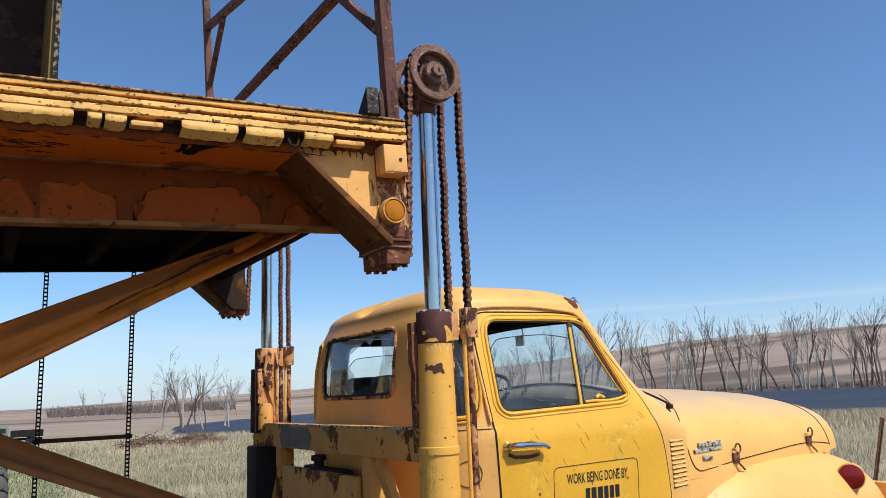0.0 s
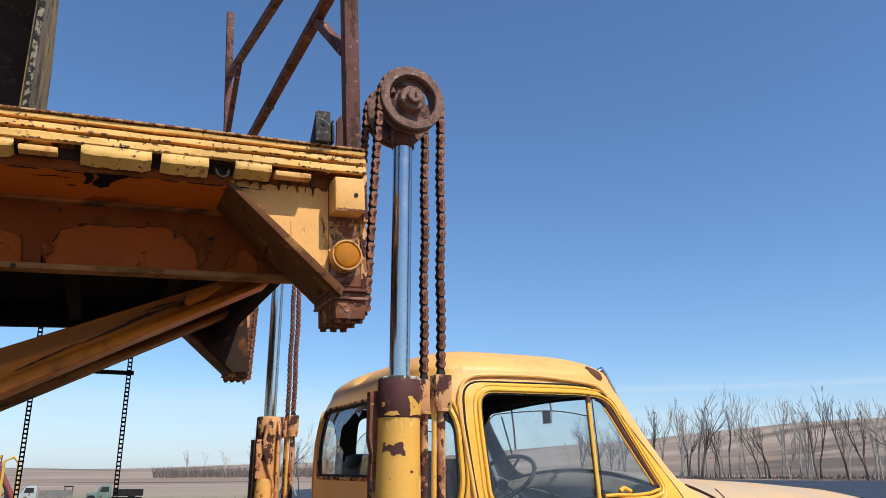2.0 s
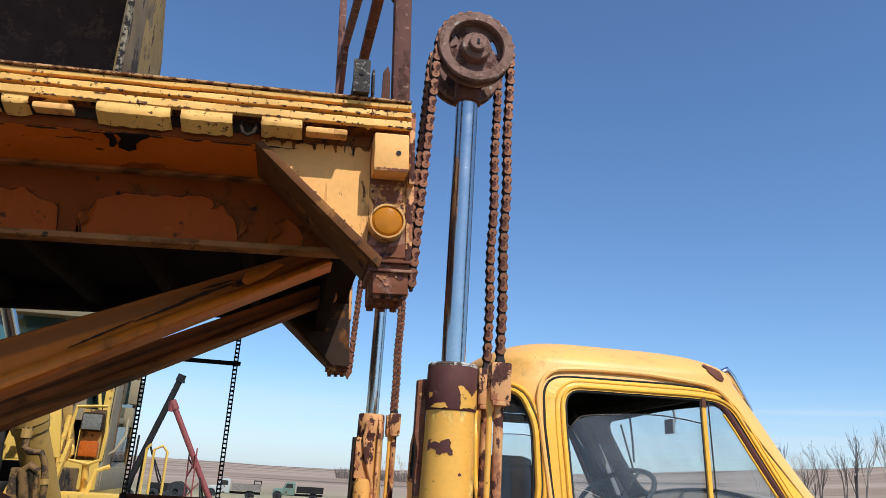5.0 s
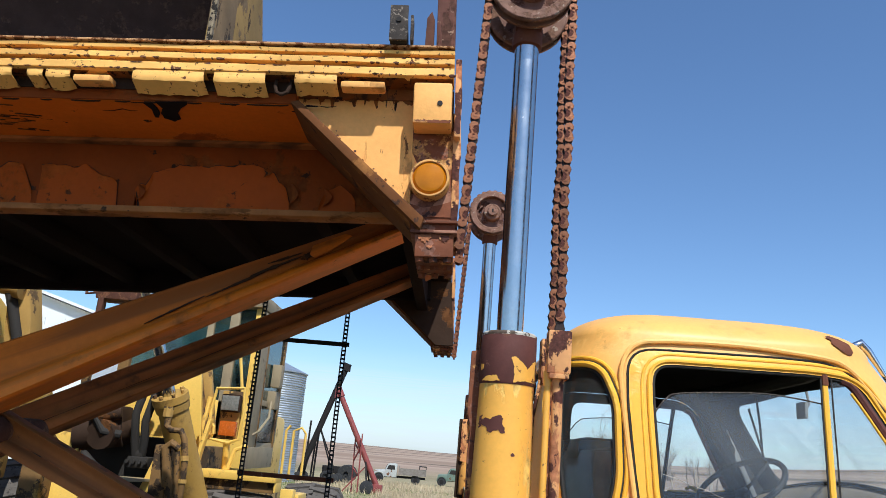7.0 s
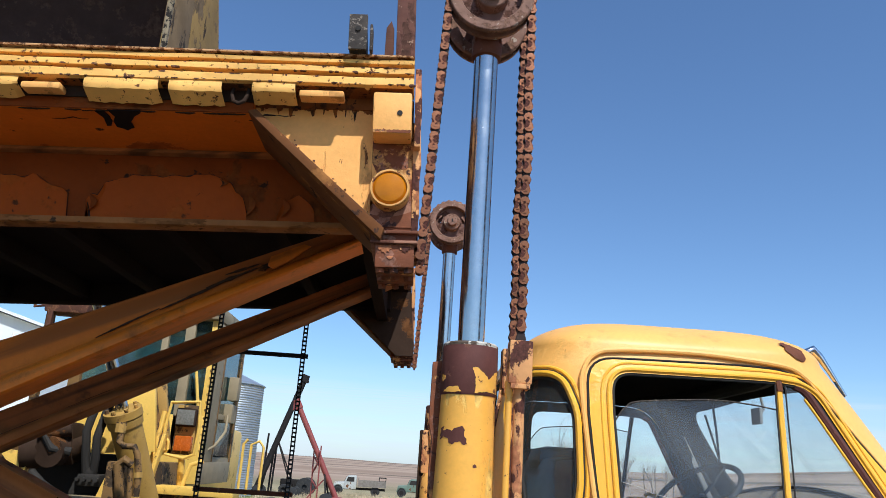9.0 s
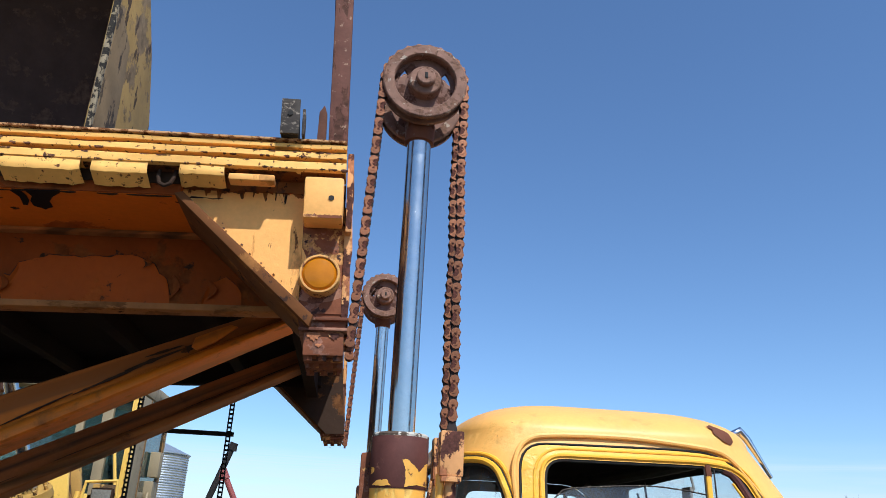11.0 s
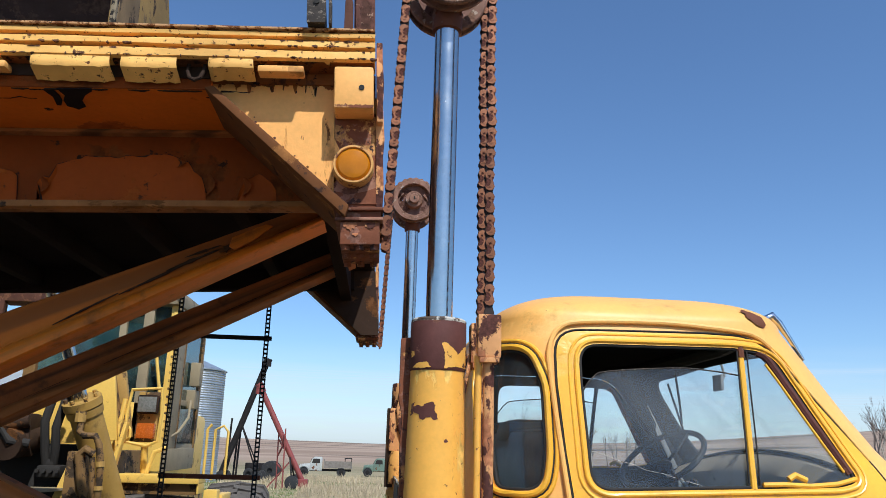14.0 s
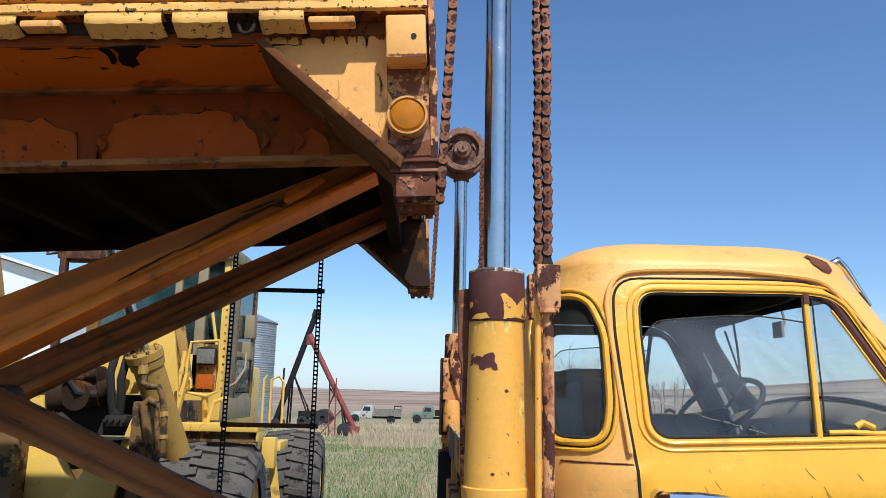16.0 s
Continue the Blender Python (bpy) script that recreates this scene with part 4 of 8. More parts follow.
while x > -3.6:
    w = rndc.uniform(0.04, 0.16)
    bm = BM()
    tube(bm, [(x - w * i / 7, 3.0415 + 0.003 * rndc.uniform(-1, 1), -0.1655 + 0.003 * rndc.uniform(-1, 1)) for i in range(8)], 0.003, 5, radii=[0.0012 + 0.0042 * rndc.random() * math.sin(math.pi * (i + 0.3) / 7.6) for i in range(8)])
    part("paint_crack", bm, M_SOOTSHADE, deck)
    x -= w + rndc.uniform(0.03, 0.13)
# orange top coat left on the beam web, its upper edge ragged and curling
rndw = random.Random(14)
patches = [[(-1.052, -0.40), (-1.068, -0.335), (-1.05, -0.318), (-1.033, -0.322), (-1.014, -0.278), (-0.967, -0.256), (-0.903, -0.249), (-0.792, -0.252), (-0.681, -0.236), (-0.604, -0.258), (-0.585, -0.30), (-0.560, -0.325), (-0.545, -0.37)], [(-1.40, -0.262), (-1.318, -0.252), (-1.278, -0.272), (-1.253, -0.254), (-1.215, -0.268), (-1.164, -0.301), (-1.132, -0.322), (-1.126, -0.398)], [(-0.444, -0.389), (-0.425, -0.335), (-0.376, -0.298), (-0.336, -0.336), (-0.322, -0.36)]]
x = -1.42
while x > -5.2:
    w = rndw.uniform(0.25, 0.6)
    patches.append([(x - w, -0.34)] + [(x - w + w * k / 6, -0.24 - 0.05 * rndw.random()) for k in range(1, 6)] + [(x, -0.35)])
    x -= w + rndw.uniform(0.03, 0.12)
for pts in patches:
    edge = []
    for a, b in zip(pts, pts[1:]):
        n = max(2, int(abs(b[0] - a[0]) / 0.012))
        for k in range(n):
            f = k / n
            xx = a[0] + (b[0] - a[0]) * f
            edge.append((xx, a[1] + (b[1] - a[1]) * f + 0.007 * noise.noise(Vector((xx * 60, 0, 0))) + 0.018 * noise.noise(Vector((xx * 17, 5, 0)))))
    edge.append(pts[-1])
    bm = BM()
    rows = []
    for xx, zz in edge:
        zz = max(zz, -0.400)
        curl = 0.006 + 0.010 * max(0, noise.noise(Vector((xx * 11, 2, 0))))
        rows.append([bm.verts.new((xx, 3.0432 - curl, zz)), bm.verts.new((xx, 3.0432, max(-0.4030, zz - 0.02))), bm.verts.new((xx, 3.0432, -0.4035))])
    for A, B in zip(rows, rows[1:]):
        bm.faces.new((A[0], A[1], B[1], B[0]))
        bm.faces.new((A[1], A[2], B[2], B[1]))
    part("top_coat", bm, M_COAT, deck, "flaking orange top coat")
    # dark bead that paints the shadow under the curling edge
    bm = BM()
    step = edge[::2]
    tube(bm, [(xx, 3.0415, max(zz, -0.400) + 0.002) for xx, zz in step], 0.003, 5, radii=[0.0008 + 0.0095 * max(0.0, noise.noise(Vector((xx * 14, 9, 0))) + 0.02) for xx, zz in step])
    part("paint_edge", bm, M_SOOTSHADE, deck)

# loose curls of paint standing off the web near the corner
for cx_, cz_, ch in ((-0.545, -0.315, 0.075), (-0.43, -0.330, 0.060), (-0.64, -0.262, 0.030), (-1.06, -0.33, 0.055)):
    bm = BM()
    rows = []
    for i in range(9):
        f = i / 8
        wid = 0.020 * math.sin(math.pi * (0.15 + 0.8 * f))
        zz = cz_ + 0.01 - ch * f
        rows.append([bm.verts.new((cx_ + 0.012 * math.sin(3 * f) + a_ * wid, 3.0425 - 0.003 - 0.014 * abs(a_) * (1 - 0.5 * f), zz)) for a_ in (-0.2, 0.3, 0.7, 1.0)])
    for A, B in zip(rows, rows[1:]):
        for k in range(3):
            bm.faces.new((A[k], A[k + 1], B[k + 1], B[k]))
    part("paint_curl", shell(bm, 0.0015), M_WEB, deck, "curl of loose orange paint")

# headboard rack standing on the front edge of the deck
rack = thing("headboard_rack", "rusty square-tube headboard rack with diagonal braces", "rack", DECK)
bm = BM()
box(bm, -0.058, 0.0, 2.70, 2.76, 0.009, 2.2, 0.005)
part("post", bm, M_POST, rack)
bm = BM()
box(bm, -0.14, -0.09, 5.37, 5.42, 0.009, 2.2, 0.005)
part("post", bm, M_POST, rack)
for p0, p1, w in (((-0.045, 2.76, 0.83), (-0.10, 5.37, 0.86), 0.045), ((-0.04, 2.755, 0.46), (-0.045, 3.13, 0.81), 0.04), ((-0.03, 2.76, 1.22), (-0.115, 5.37, 1.66), 0.045), ((-0.115, 5.37, 1.2), (-0.10, 5.0, 1.58), 0.035)):
    bm = BM()
    beam(bm, p0, p1, w, w, 0.004)
    part("brace", bm, M_POST, rack)
bm = BM()
rod(bm, (-0.075, 4.05, 0.80), (-0.075, 4.05, 0.845), 0.022, seg=10)
part("bolt", bm, M_POST, rack)
bm = BM()
prism(bm, [(-0.095, 0.009), (-0.066, 0.009), (-0.066, 0.135), (-0.075, 0.165), (-0.09, 0.14)], "y", 2.715, 2.73, 0.002)
part("stub", bm, M_RUST, rack)

stop = thing("clevis_bracket", "mottled grey steel clevis bracket on the deck edge", "bracket", DECK @ Matrix.Translation((0.016, -0.045, 0)))
bm = BM()
box(bm, -0.212, -0.158, 2.668, 2.678, 0.009, 0.125, 0.002)
box(bm, -0.150, -0.142, 2.672, 2.72, 0.009, 0.095, 0.002)
part("face", bm, M_SKIN, stop)
bm = BM()
prism(bm, [(2.6785, 0.009), (2.80, 0.009), (2.6785, 0.12)], "x", -0.21, -0.16)
part("wedge", bm, M_DARK, stop)
bm = BM()
rod(bm, (-0.185, 2.664, 0.075), (-0.185, 2.669, 0.075), 0.008, seg=12)
part("pin_hole", bm, M_DARK, stop)

# ---------------------------------------------------------------- hoist arms under the deck


def channel_arm(up0, up1, lo0, lo1, y0, y1, mats, label):
    """Tapered pressed channel: rounded upper edge, web, and a lower lip that turns out through a soft fillet."""
    U0, U1, L0, L1 = (Vector(p) for p in (up0, up1, lo0, lo1))

    def skin(prof, lo_n=48):
        bm = BM()
        rows = []
        for i in range(lo_n + 1):
            u = i / lo_n
            hi, lo = U0.lerp(U1, u), L0.lerp(L1, u)
            dent = 0.004 * noise.noise(Vector((u * 9, y0, 0)))
            row = []
            for v, dy in prof:
                p = hi.lerp(lo, v)
                row.append(bm.verts.new((p.x, y0 + dy + dent * 0.5, p.y + dent * 0.4)))
            rows.append(row)
        for A, B in zip(rows, rows[1:]):
            for k in range(len(prof) - 1):
                bm.faces.new((A[k], A[k + 1], B[k + 1], B[k]))
        return bm

    web = [(0.0, 0.030), (0.015, 0.014), (0.05, 0.006), (0.12, 0.012), (0.22, 0.024), (0.36, 0.030), (0.50, 0.032), (0.58, 0.030), (0.64, 0.024)]
    lip = [(0.64, 0.024), (0.69, 0.012), (0.74, 0.002), (0.80, -0.004), (0.90, -0.008), (0.97, -0.008), (0.99, -0.002), (1.0, 0.010)]
    arm = part("lift_arm", skin(web), mats[0], hoist, label)
    part("lower_lip", skin(lip), mats[2], arm)
    depth = y1 - y0
    part("upper_flange", skin([(0.0, 0.030), (0.004, depth * 0.5), (0.0, depth), (0.06, depth), (0.06, 0.036)]), mats[1], arm)
    part("lower_flange", skin([(1.0, 0.010), (0.998, depth * 0.5), (1.0, depth), (0.92, depth), (0.92, 0.006)]), mats[2], arm)
    # bead of uneven thickness along the fold
    bm = BM()
    pts = [U0.lerp(U1, k / 40).lerp(L0.lerp(L1, k / 40), 0.625) for k in range(41)]
    tube(bm, [(p.x, y0 + 0.028, p.y + 0.004 * noise.noise(Vector((p.x * 6, 0, 0)))) for p in pts], 0.004, 6, radii=[0.002 + 0.005 * abs(noise.noise(Vector((p.x * 4, 3, 0)))) for p in pts])
    part("fold_grime", bm, mats[1], arm)
    return arm


hoist = thing("hoist_arms", "ochre steel hoist arms crossing under the lift deck", "hoist", Matrix.Translation((-0.225, -0.096, -0.21)) @ Matrix.Scale(1.15, 4))
channel_arm((-1.9, 0.80), (1.26, 2.168), (-1.9, 0.38), (1.32, 2.122), 3.08, 3.22, (M_WEBARM, M_WEBARM, M_EDGE), "ochre channel beam with worn paint")
channel_arm((-2.658, 0.373), (1.329, 2.281), (-2.658, 0.092), (1.359, 2.196), 4.04, 4.16, (M_ARM2, M_SOOTSHADE, M_ARM), "dark brown inner lift arm")
channel_arm((-0.22, 1.475), (1.1, 0.895), (-0.27, 1.37), (1.05, 0.82), 3.33, 3.41, (M_ARMX, M_ARM2, M_ARMX), "dark brown crossing arm")
bm = BM()
rod(bm, (-0.08, 3.05, 1.345), (-0.08, 3.6, 1.345), 0.05, seg=20)
part("pivot_shaft", bm, M_RUST, hoist)


def on_arm(u, v):
    """A point of the near arm's web, u along it and v down across it, as (x, z)."""
    p = Vector((-1.9, 0.80)).lerp(Vector((1.26, 2.168)), u).lerp(Vector((-1.9, 0.38)).lerp(Vector((1.32, 2.122)), u), v)
    return p.x, p.y


bm = BM()
prism(bm, [on_arm(u, v) for u, v in ((0.905, 0.42), (0.912, 0.16), (0.945, 0.10), (0.950, 0.30), (0.925, 0.56), (0.908, 0.60))], "y", 3.094, 3.104, 0.002)
part("patch_plate", bm, M_EDGE, hoist, "small orange patch plate on the arm")
rnda = random.Random(19)
for u0, u1, v0, h in ((0.845, 0.902, 0.40, 0.13), (0.80, 0.86, 0.52, 0.10), (0.865, 0.90, 0.22, 0.08), (0.74, 0.80, 0.60, 0.06), (0.895, 0.908, 0.45, 0.35)):
    edge = [(u0 + (u1 - u0) * k / 12, v0 - (v0 - 0.30) * 0.4 * k / 12, h * math.sin(math.pi * (k + 0.4) / 12.8) * rnda.uniform(0.35, 1.0)) for k in range(13)]
    bm = BM()
    prism(bm, [on_arm(u, v - 0.5 * w) for u, v, w in edge] + [on_arm(u, v + 0.5 * w + 0.004) for u, v, w in edge[::-1]], "y", 3.1015, 3.1065)
    part("rust_streak", bm, M_SOOTSHADE, hoist, "dark rusted-out streak in the arm")
bm = BM()
box(bm, -0.6, 1.05, 3.30, 3.44, 0.60, 0.74, 0.008)
part("base_rail", bm, M_ARM, hoist)
for px in (-0.5, 0.9):
    bm = BM()
    box(bm, px - 0.05, px + 0.05, 3.32, 3.42, 0.18, 0.60, 0.005)
    part("leg", bm, M_ARM, hoist)

# ---------------------------------------------------------------- lift cylinders and chains


def flake(cy, pts, material, label=""):
    """A thin ragged flake on the barrel, from points (along the girth, height over 1 m)."""
    poly = []
    for k, p in enumerate(resample([(u, (z + 0.988) if z < 0.6 else 1.600 + (z - 0.612) * 0.97) for u, z in pts], 0.004)):
        poly.append((p[0] + 0.0028 * noise.noise(Vector((p[0] * 260, p[1] * 260, 1))), p[1] + 0.0028 * noise.noise(Vector((p[0] * 260, p[1] * 260, 7)))))

    def wrap(u, z):
        a = math.asin(max(-0.98, min(0.98, u / 0.081)))
        rr = (0.0888 if z < 1.59 else 0.0838) - (0.0095 * (z - 1.148) / 0.452 if z < 1.59 else 0.002 * (z - 1.606) / 0.132)
        return Vector((rr * math.sin(a), -rr * math.cos(a), z))

    part("paint_flake", shell(sheet(poly, [], wrap, 0.008), 0.0012), material, cy, label)


def lift_cylinder(m, far):
    cy = thing("lift_cylinder", "yellow hydraulic lift cylinder with rusty cap" + (", hose fittings" if far else "") + " and chrome rod", "hydraulic cylinder", m, "lift cylinders")
    bm = BM()
    lathe(bm, [(0.30, 0.0), (0.30, 0.093), (1.112, 0.0885), (1.115, 0.094), (1.145, 0.094), (1.148, 0.088), (1.588, 0.0785), (1.600, 0.0785)], (0, 0, 0), "z", 40)
    part("barrel", bm, M_FRAME if far else M_CYL, cy, "yellow painted barrel with rust chips")
    bm = BM()
    lathe(bm, [(1.598, 0.080), (1.606, 0.083), (1.738, 0.081), (1.746, 0.076), (1.748, 0.042), (1.73, 0.0405)], (0, 0, 0), "z", 40)
    part("gland_cap", bm, M_CLAMP if far else M_SLEEVE, cy, "rust-brown gland cap with flaking yellow paint")
    if not far:
        bm = BM()
        lathe(bm, [(1.738, 0.0812), (1.744, 0.0812), (1.7495, 0.076), (1.7495, 0.060)], (0, 0, 0), "z", 40)
        part("cap_rim", bm, M_CHIP, cy, "pale worn rim of the gland cap")
        flake(cy, [(0.004, 0.687), (0.016, 0.690), (0.045, 0.666), (0.050, 0.654), (0.072, 0.684), (0.076, 0.684), (0.075, 0.618), (0.045, 0.621), (0.013, 0.615), (0.013, 0.660)], M_FLAKE, "flake of yellow paint")
        flake(cy, [(-0.076, 0.668), (-0.070, 0.666), (-0.069, 0.654), (-0.076, 0.648)], M_FLAKE)
        flake(cy, [(-0.071, 0.618), (-0.060, 0.630), (-0.036, 0.633), (-0.025, 0.618), (-0.05, 0.614)], M_FLAKE)
        flake(cy, [(-0.071, 0.506), (-0.058, 0.514), (-0.046, 0.509), (-0.030, 0.519), (-0.016, 0.523), (-0.010, 0.512), (-0.012, 0.499), (-0.004, 0.489), (-0.002, 0.476), (-0.014, 0.473), (-0.022, 0.481), (-0.034, 0.479), (-0.042, 0.471), (-0.052, 0.478), (-0.054, 0.488), (-0.066, 0.492)], M_SLEEVE, "rust chip in the paint")
        flake(cy, [(-0.073, 0.516), (-0.066, 0.522), (-0.068, 0.49), (-0.074, 0.483)], M_SLEEVE)
        flake(cy, [(0.0215 + 0.0055 * math.cos(a_), 0.418 + 0.0055 * math.sin(a_)) for a_ in (0, 0.7, 1.4, 2.1, 2.8, 3.5, 4.2, 4.9, 5.6)], M_SLEEVE)
        flake(cy, [(-0.014 + 0.005 * math.cos(a_), 0.198 + 0.004 * math.sin(a_)) for a_ in (0, 0.9, 1.8, 2.7, 3.6, 4.5, 5.4)], M_SLEEVE)
    bm = BM()
    lathe(bm, [(1.70, 0.0395), (2.70, 0.0395), (2.703, 0.0)], (0, 0, 0), "z", 48)
    part("piston_rod", bm, M_CHROME, cy, "chrome piston rod")
    bm = BM()
    lathe(bm, [(2.69, 0.039), (2.695, 0.048), (2.76, 0.050), (2.765, 0.0)], (0, 0, 0), "z", 32)
    box(bm, -0.045, 0.045, -0.035, 0.035, 2.74, 2.93, 0.008)
    rod(bm, (0, -0.13, 2.872), (0, 0.13, 2.872), 0.024, seg=20)
    part("sheave_yoke", bm, M_PURPLE, cy)
    for y in (-0.083, 0.083):
        bm = BM()
        lathe(bm, [(0.026, 0.102), (-0.024, 0.100), (-0.030, 0.104), (-0.030, 0.134), (-0.026, 0.138), (-0.013, 0.138), (-0.012, 0.122), (0.012, 0.122), (0.013, 0.138), (0.026, 0.138), (0.028, 0.132), (0.026, 0.102)], (0, y, 2.872), "y", 56)
        sh = part("sheave", bm, M_RIM, cy, "rusty grooved chain sheave")
        # recessed web with two slots beside the hub
        ring = [(0.103 * math.cos(2 * math.pi * i / 40), 0.103 * math.sin(2 * math.pi * i / 40)) for i in range(40)]
        slots = []
        for side in (0.25, 2.75):
            o = [(0.088 * math.cos(side + 0.75 * i / 6 - 0.3), 0.088 * math.sin(side + 0.75 * i / 6 - 0.3)) for i in range(7)]
            o += [(0.066 * math.cos(side + 0.4 - 0.6 * i / 5), 0.066 * math.sin(side + 0.4 - 0.6 * i / 5)) for i in range(6)]
            slots.append(o)
        bm = shell(sheet(ring, slots, lambda x, z: Vector((x, y + 0.006, z + 2.872)), 0.02), 0.012)
        part("web", bm, M_SHEAVE, sh)
        bm = BM()
        lathe(bm, [(0.012, 0.056), (-0.028, 0.053), (-0.032, 0.049), (-0.032, 0.020)], (0, y, 2.872), "y", 32)
        part("hub", bm, M_RIM, sh)
        bm = BM()
        lathe(bm, [(-0.02, 0.031), (-0.052, 0.031), (-0.056, 0.027), (-0.056, 0.0)], (0, y, 2.872), "y", 24)
        part("pin_end", bm, M_RIM, sh, "bare worn pin end")
        bm = BM()
        box(bm, -0.004, 0.006, y - 0.0585, y - 0.0555, 2.862, 2.884, 0.002)
        part("keyhole", bm, M_DARK, sh)
    for y in (-0.083, 0.083):
        bm = BM()
        box(bm, 0.102, 0.168, y - 0.03, y + 0.03, 1.634, 1.755, 0.006)
        box(bm, 0.108, 0.162, y - 0.034, y + 0.036, 1.62, 1.634, 0.002)
        clampo = part("chain_clamp", bm, M_CLAMP, cy, "rusty chain clamp block")
        bm = BM()
        rod(bm, (0.137, y, 0.35), (0.137, y, 1.632), 0.0155, seg=14)
        part("anchor_rod", bm, M_CLAMP, clampo)
    bm = BM()
    rod(bm, (0.108, -0.083, 0.35), (0.108, -0.083, 1.60), 0.0095, seg=12)
    rod(bm, (0.108, -0.083, 1.60), (0.108, -0.083, 1.64), 0.012, seg=12)
    part("hydraulic_pipe", bm, M_CYL, cy)
    bm = BM()
    if far:
        box(bm, -0.106, -0.060, -0.070, 0.03, 1.16, 1.60, 0.005)
        part("guide_bar", bm, M_SOOTSHADE, cy, "dark rusty guide plate beside the barrel")
    else:
        prism(bm, [(-0.108, 1.695), (-0.076, 1.70), (-0.078, 1.14), (-0.094, 1.12), (-0.100, 1.40), (-0.096, 1.47), (-0.108, 1.52)], "y", 0.02, 0.06, 0.003)
        part("guide_bar", bm, M_CORNER, cy, "rust-eaten guide bar beside the barrel")
    if far:
        bm = BM()
        tube(bm, [(-0.03, -0.082, 1.70), (-0.03, -0.10, 1.66), (-0.045, -0.10, 1.60), (-0.03, -0.10, 1.48), (0.02, -0.10, 1.34), (0.025, -0.10, 1.22)], 0.011, 10)
        tube(bm, [(0.045, -0.075, 1.70), (0.045, -0.095, 1.66), (0.045, -0.095, 1.22)], 0.010, 10)
        part("hydraulic_line", bm, M_CLAMP, cy, "chipped yellow hydraulic line")
        bm = BM()
        lathe(bm, [(1.18, 0.0), (1.18, 0.052), (1.33, 0.052), (1.36, 0.035), (1.362, 0.0)], (-0.035, -0.085, 0), "z", 20)
        part("accumulator", bm, M_FRAME, cy, "rust-streaked yellow accumulator")
        bm = BM()
        box(bm, -0.092, 0.02, -0.086, -0.06, 1.36, 1.60, 0.006)
        part("rust_plate", bm, M_CLAMP, cy)
    return cy


NEAR_M, FAR_M = pose(1.655, 2.86, 0), pose(1.655, 5.245, 0)
lift_cylinder(NEAR_M, False)
lift_cylinder(FAR_M, True)


def link_mesh(outer):
    """One roller-chain link along z: two figure-eight plates, and for outer links the pin heads."""
    bm = BM()
    P = 0.0345
    off = 0.0156 if outer else 0.0106
    for s in (-1, 1):
        prof = []
        for cz, a0 in ((P / 2, -35), (-P / 2, 145)):
            for k in range(7):
                a = math.radians(a0 + k * 250 / 6)
                prof.append((0.0146 * math.cos(a), cz + 0.0146 * math.sin(a)))
            prof.append((-0.0092 if cz > 0 else 0.0092, 0.0))
        y = s * off
        prism(bm, prof, "y", y - 0.0023, y + 0.0023)
    for cz in (P / 2, -P / 2):
        if outer:
            rod(bm, (0, -0.0192, cz), (0, 0.0192, cz), 0.0055, seg=8)
        else:
            rod(bm, (0, -0.0102, cz), (0, 0.0102, cz), 0.0105, seg=8)
    me = bpy.data.meshes.new("link")
    bmesh.ops.recalc_face_normals(bm, faces=bm.faces)
    bm.to_mesh(me)
    bm.free()
    me.materials.append(M_CHAIN if outer else M_CHAINSHADE)
    return me


LINKS = [link_mesh(True), link_mesh(False)]


def lift_chain(yc, wobble):
    """From the deck anchor up over the sheave and down to the clamp, as links."""
    ch = thing("lift_chain", "rusty roller chain running over the lift sheave", "chain", group="lift chains")
    cx, cz, R = 1.655, 2.872, 0.133
    path = []
    z = 1.985
    while z < cz:
        f = (z - 1.985) / (cz - 1.985)
        path.append(Vector((1.487 + (cx - R - 1.487) * f, yc, z)))
        z += 0.005
    for k in range(0, 181):
        a = math.radians(180 - k)
        path.append(Vector((cx + R * math.cos(a), yc, cz + R * math.sin(a))))
    z = cz
    while z > 1.75:
        f = (cz - z) / (cz - 1.75)
        path.append(Vector((cx + R + (1.79 - cx - R) * f + wobble * math.sin(f * 17) * math.sin(math.pi * f), yc, z)))
        z -= 0.005
    joints, acc = [path[0]], 0.0
    for a, b in zip(path, path[1:]):
        if (b - joints[-1]).length >= 0.0345:
            joints.append(joints[-1] + (b - joints[-1]).normalized() * 0.0345)
    for i, (a, b) in enumerate(zip(joints, joints[1:])):
        ob = new("link", LINKS[i % 2])
        d = (b - a).normalized()
        ang = math.atan2(d.x, d.z)
        ob.parent = ch
        ob.matrix_basis = Matrix.Translation((a + b) / 2) @ Matrix.Rotation(ang, 4, "Y")
    return ch


for yc in (2.777, 2.943, 5.162, 5.328):
    lift_chain(yc, 0.003)

# ---------------------------------------------------------------- chain ladder hanging from the far edge of the deck
ladder = thing("hanging_ladder", "black hanging ladder of perforated steel strips and flat rungs", "ladder", pose(-0.028, 0, -0.035, 0, 0, 0))


def strip(x):
    bm = BM()
    z0, z1 = 0.15, 2.43
    for s in (-0.011, 0.011):
        box(bm, x + s - 0.0035, x + s + 0.0035, 5.478, 5.488, z0, z1)
    n = int((z1 - z0) / 0.027)
    for i in range(n + 1):
        z = z0 + i * 0.027
        box(bm, x - 0.0145, x + 0.0145, 5.474, 5.492, z - 0.0055, z + 0.0055)
    return bm


part("strip", strip(0.262), M_STRAP, ladder, smooth=False)
part("strip", strip(0.805), M_STRAP, ladder, smooth=False)
for z in (0.62, 1.215, 2.055):
    bm = BM()
    box(bm, 0.235, 0.835, 5.493, 5.503, z - 0.014, z + 0.014, 0.002)
    part("rung", bm, M_PURPLE if z < 2 else M_STRAP, ladder)
bm = BM()
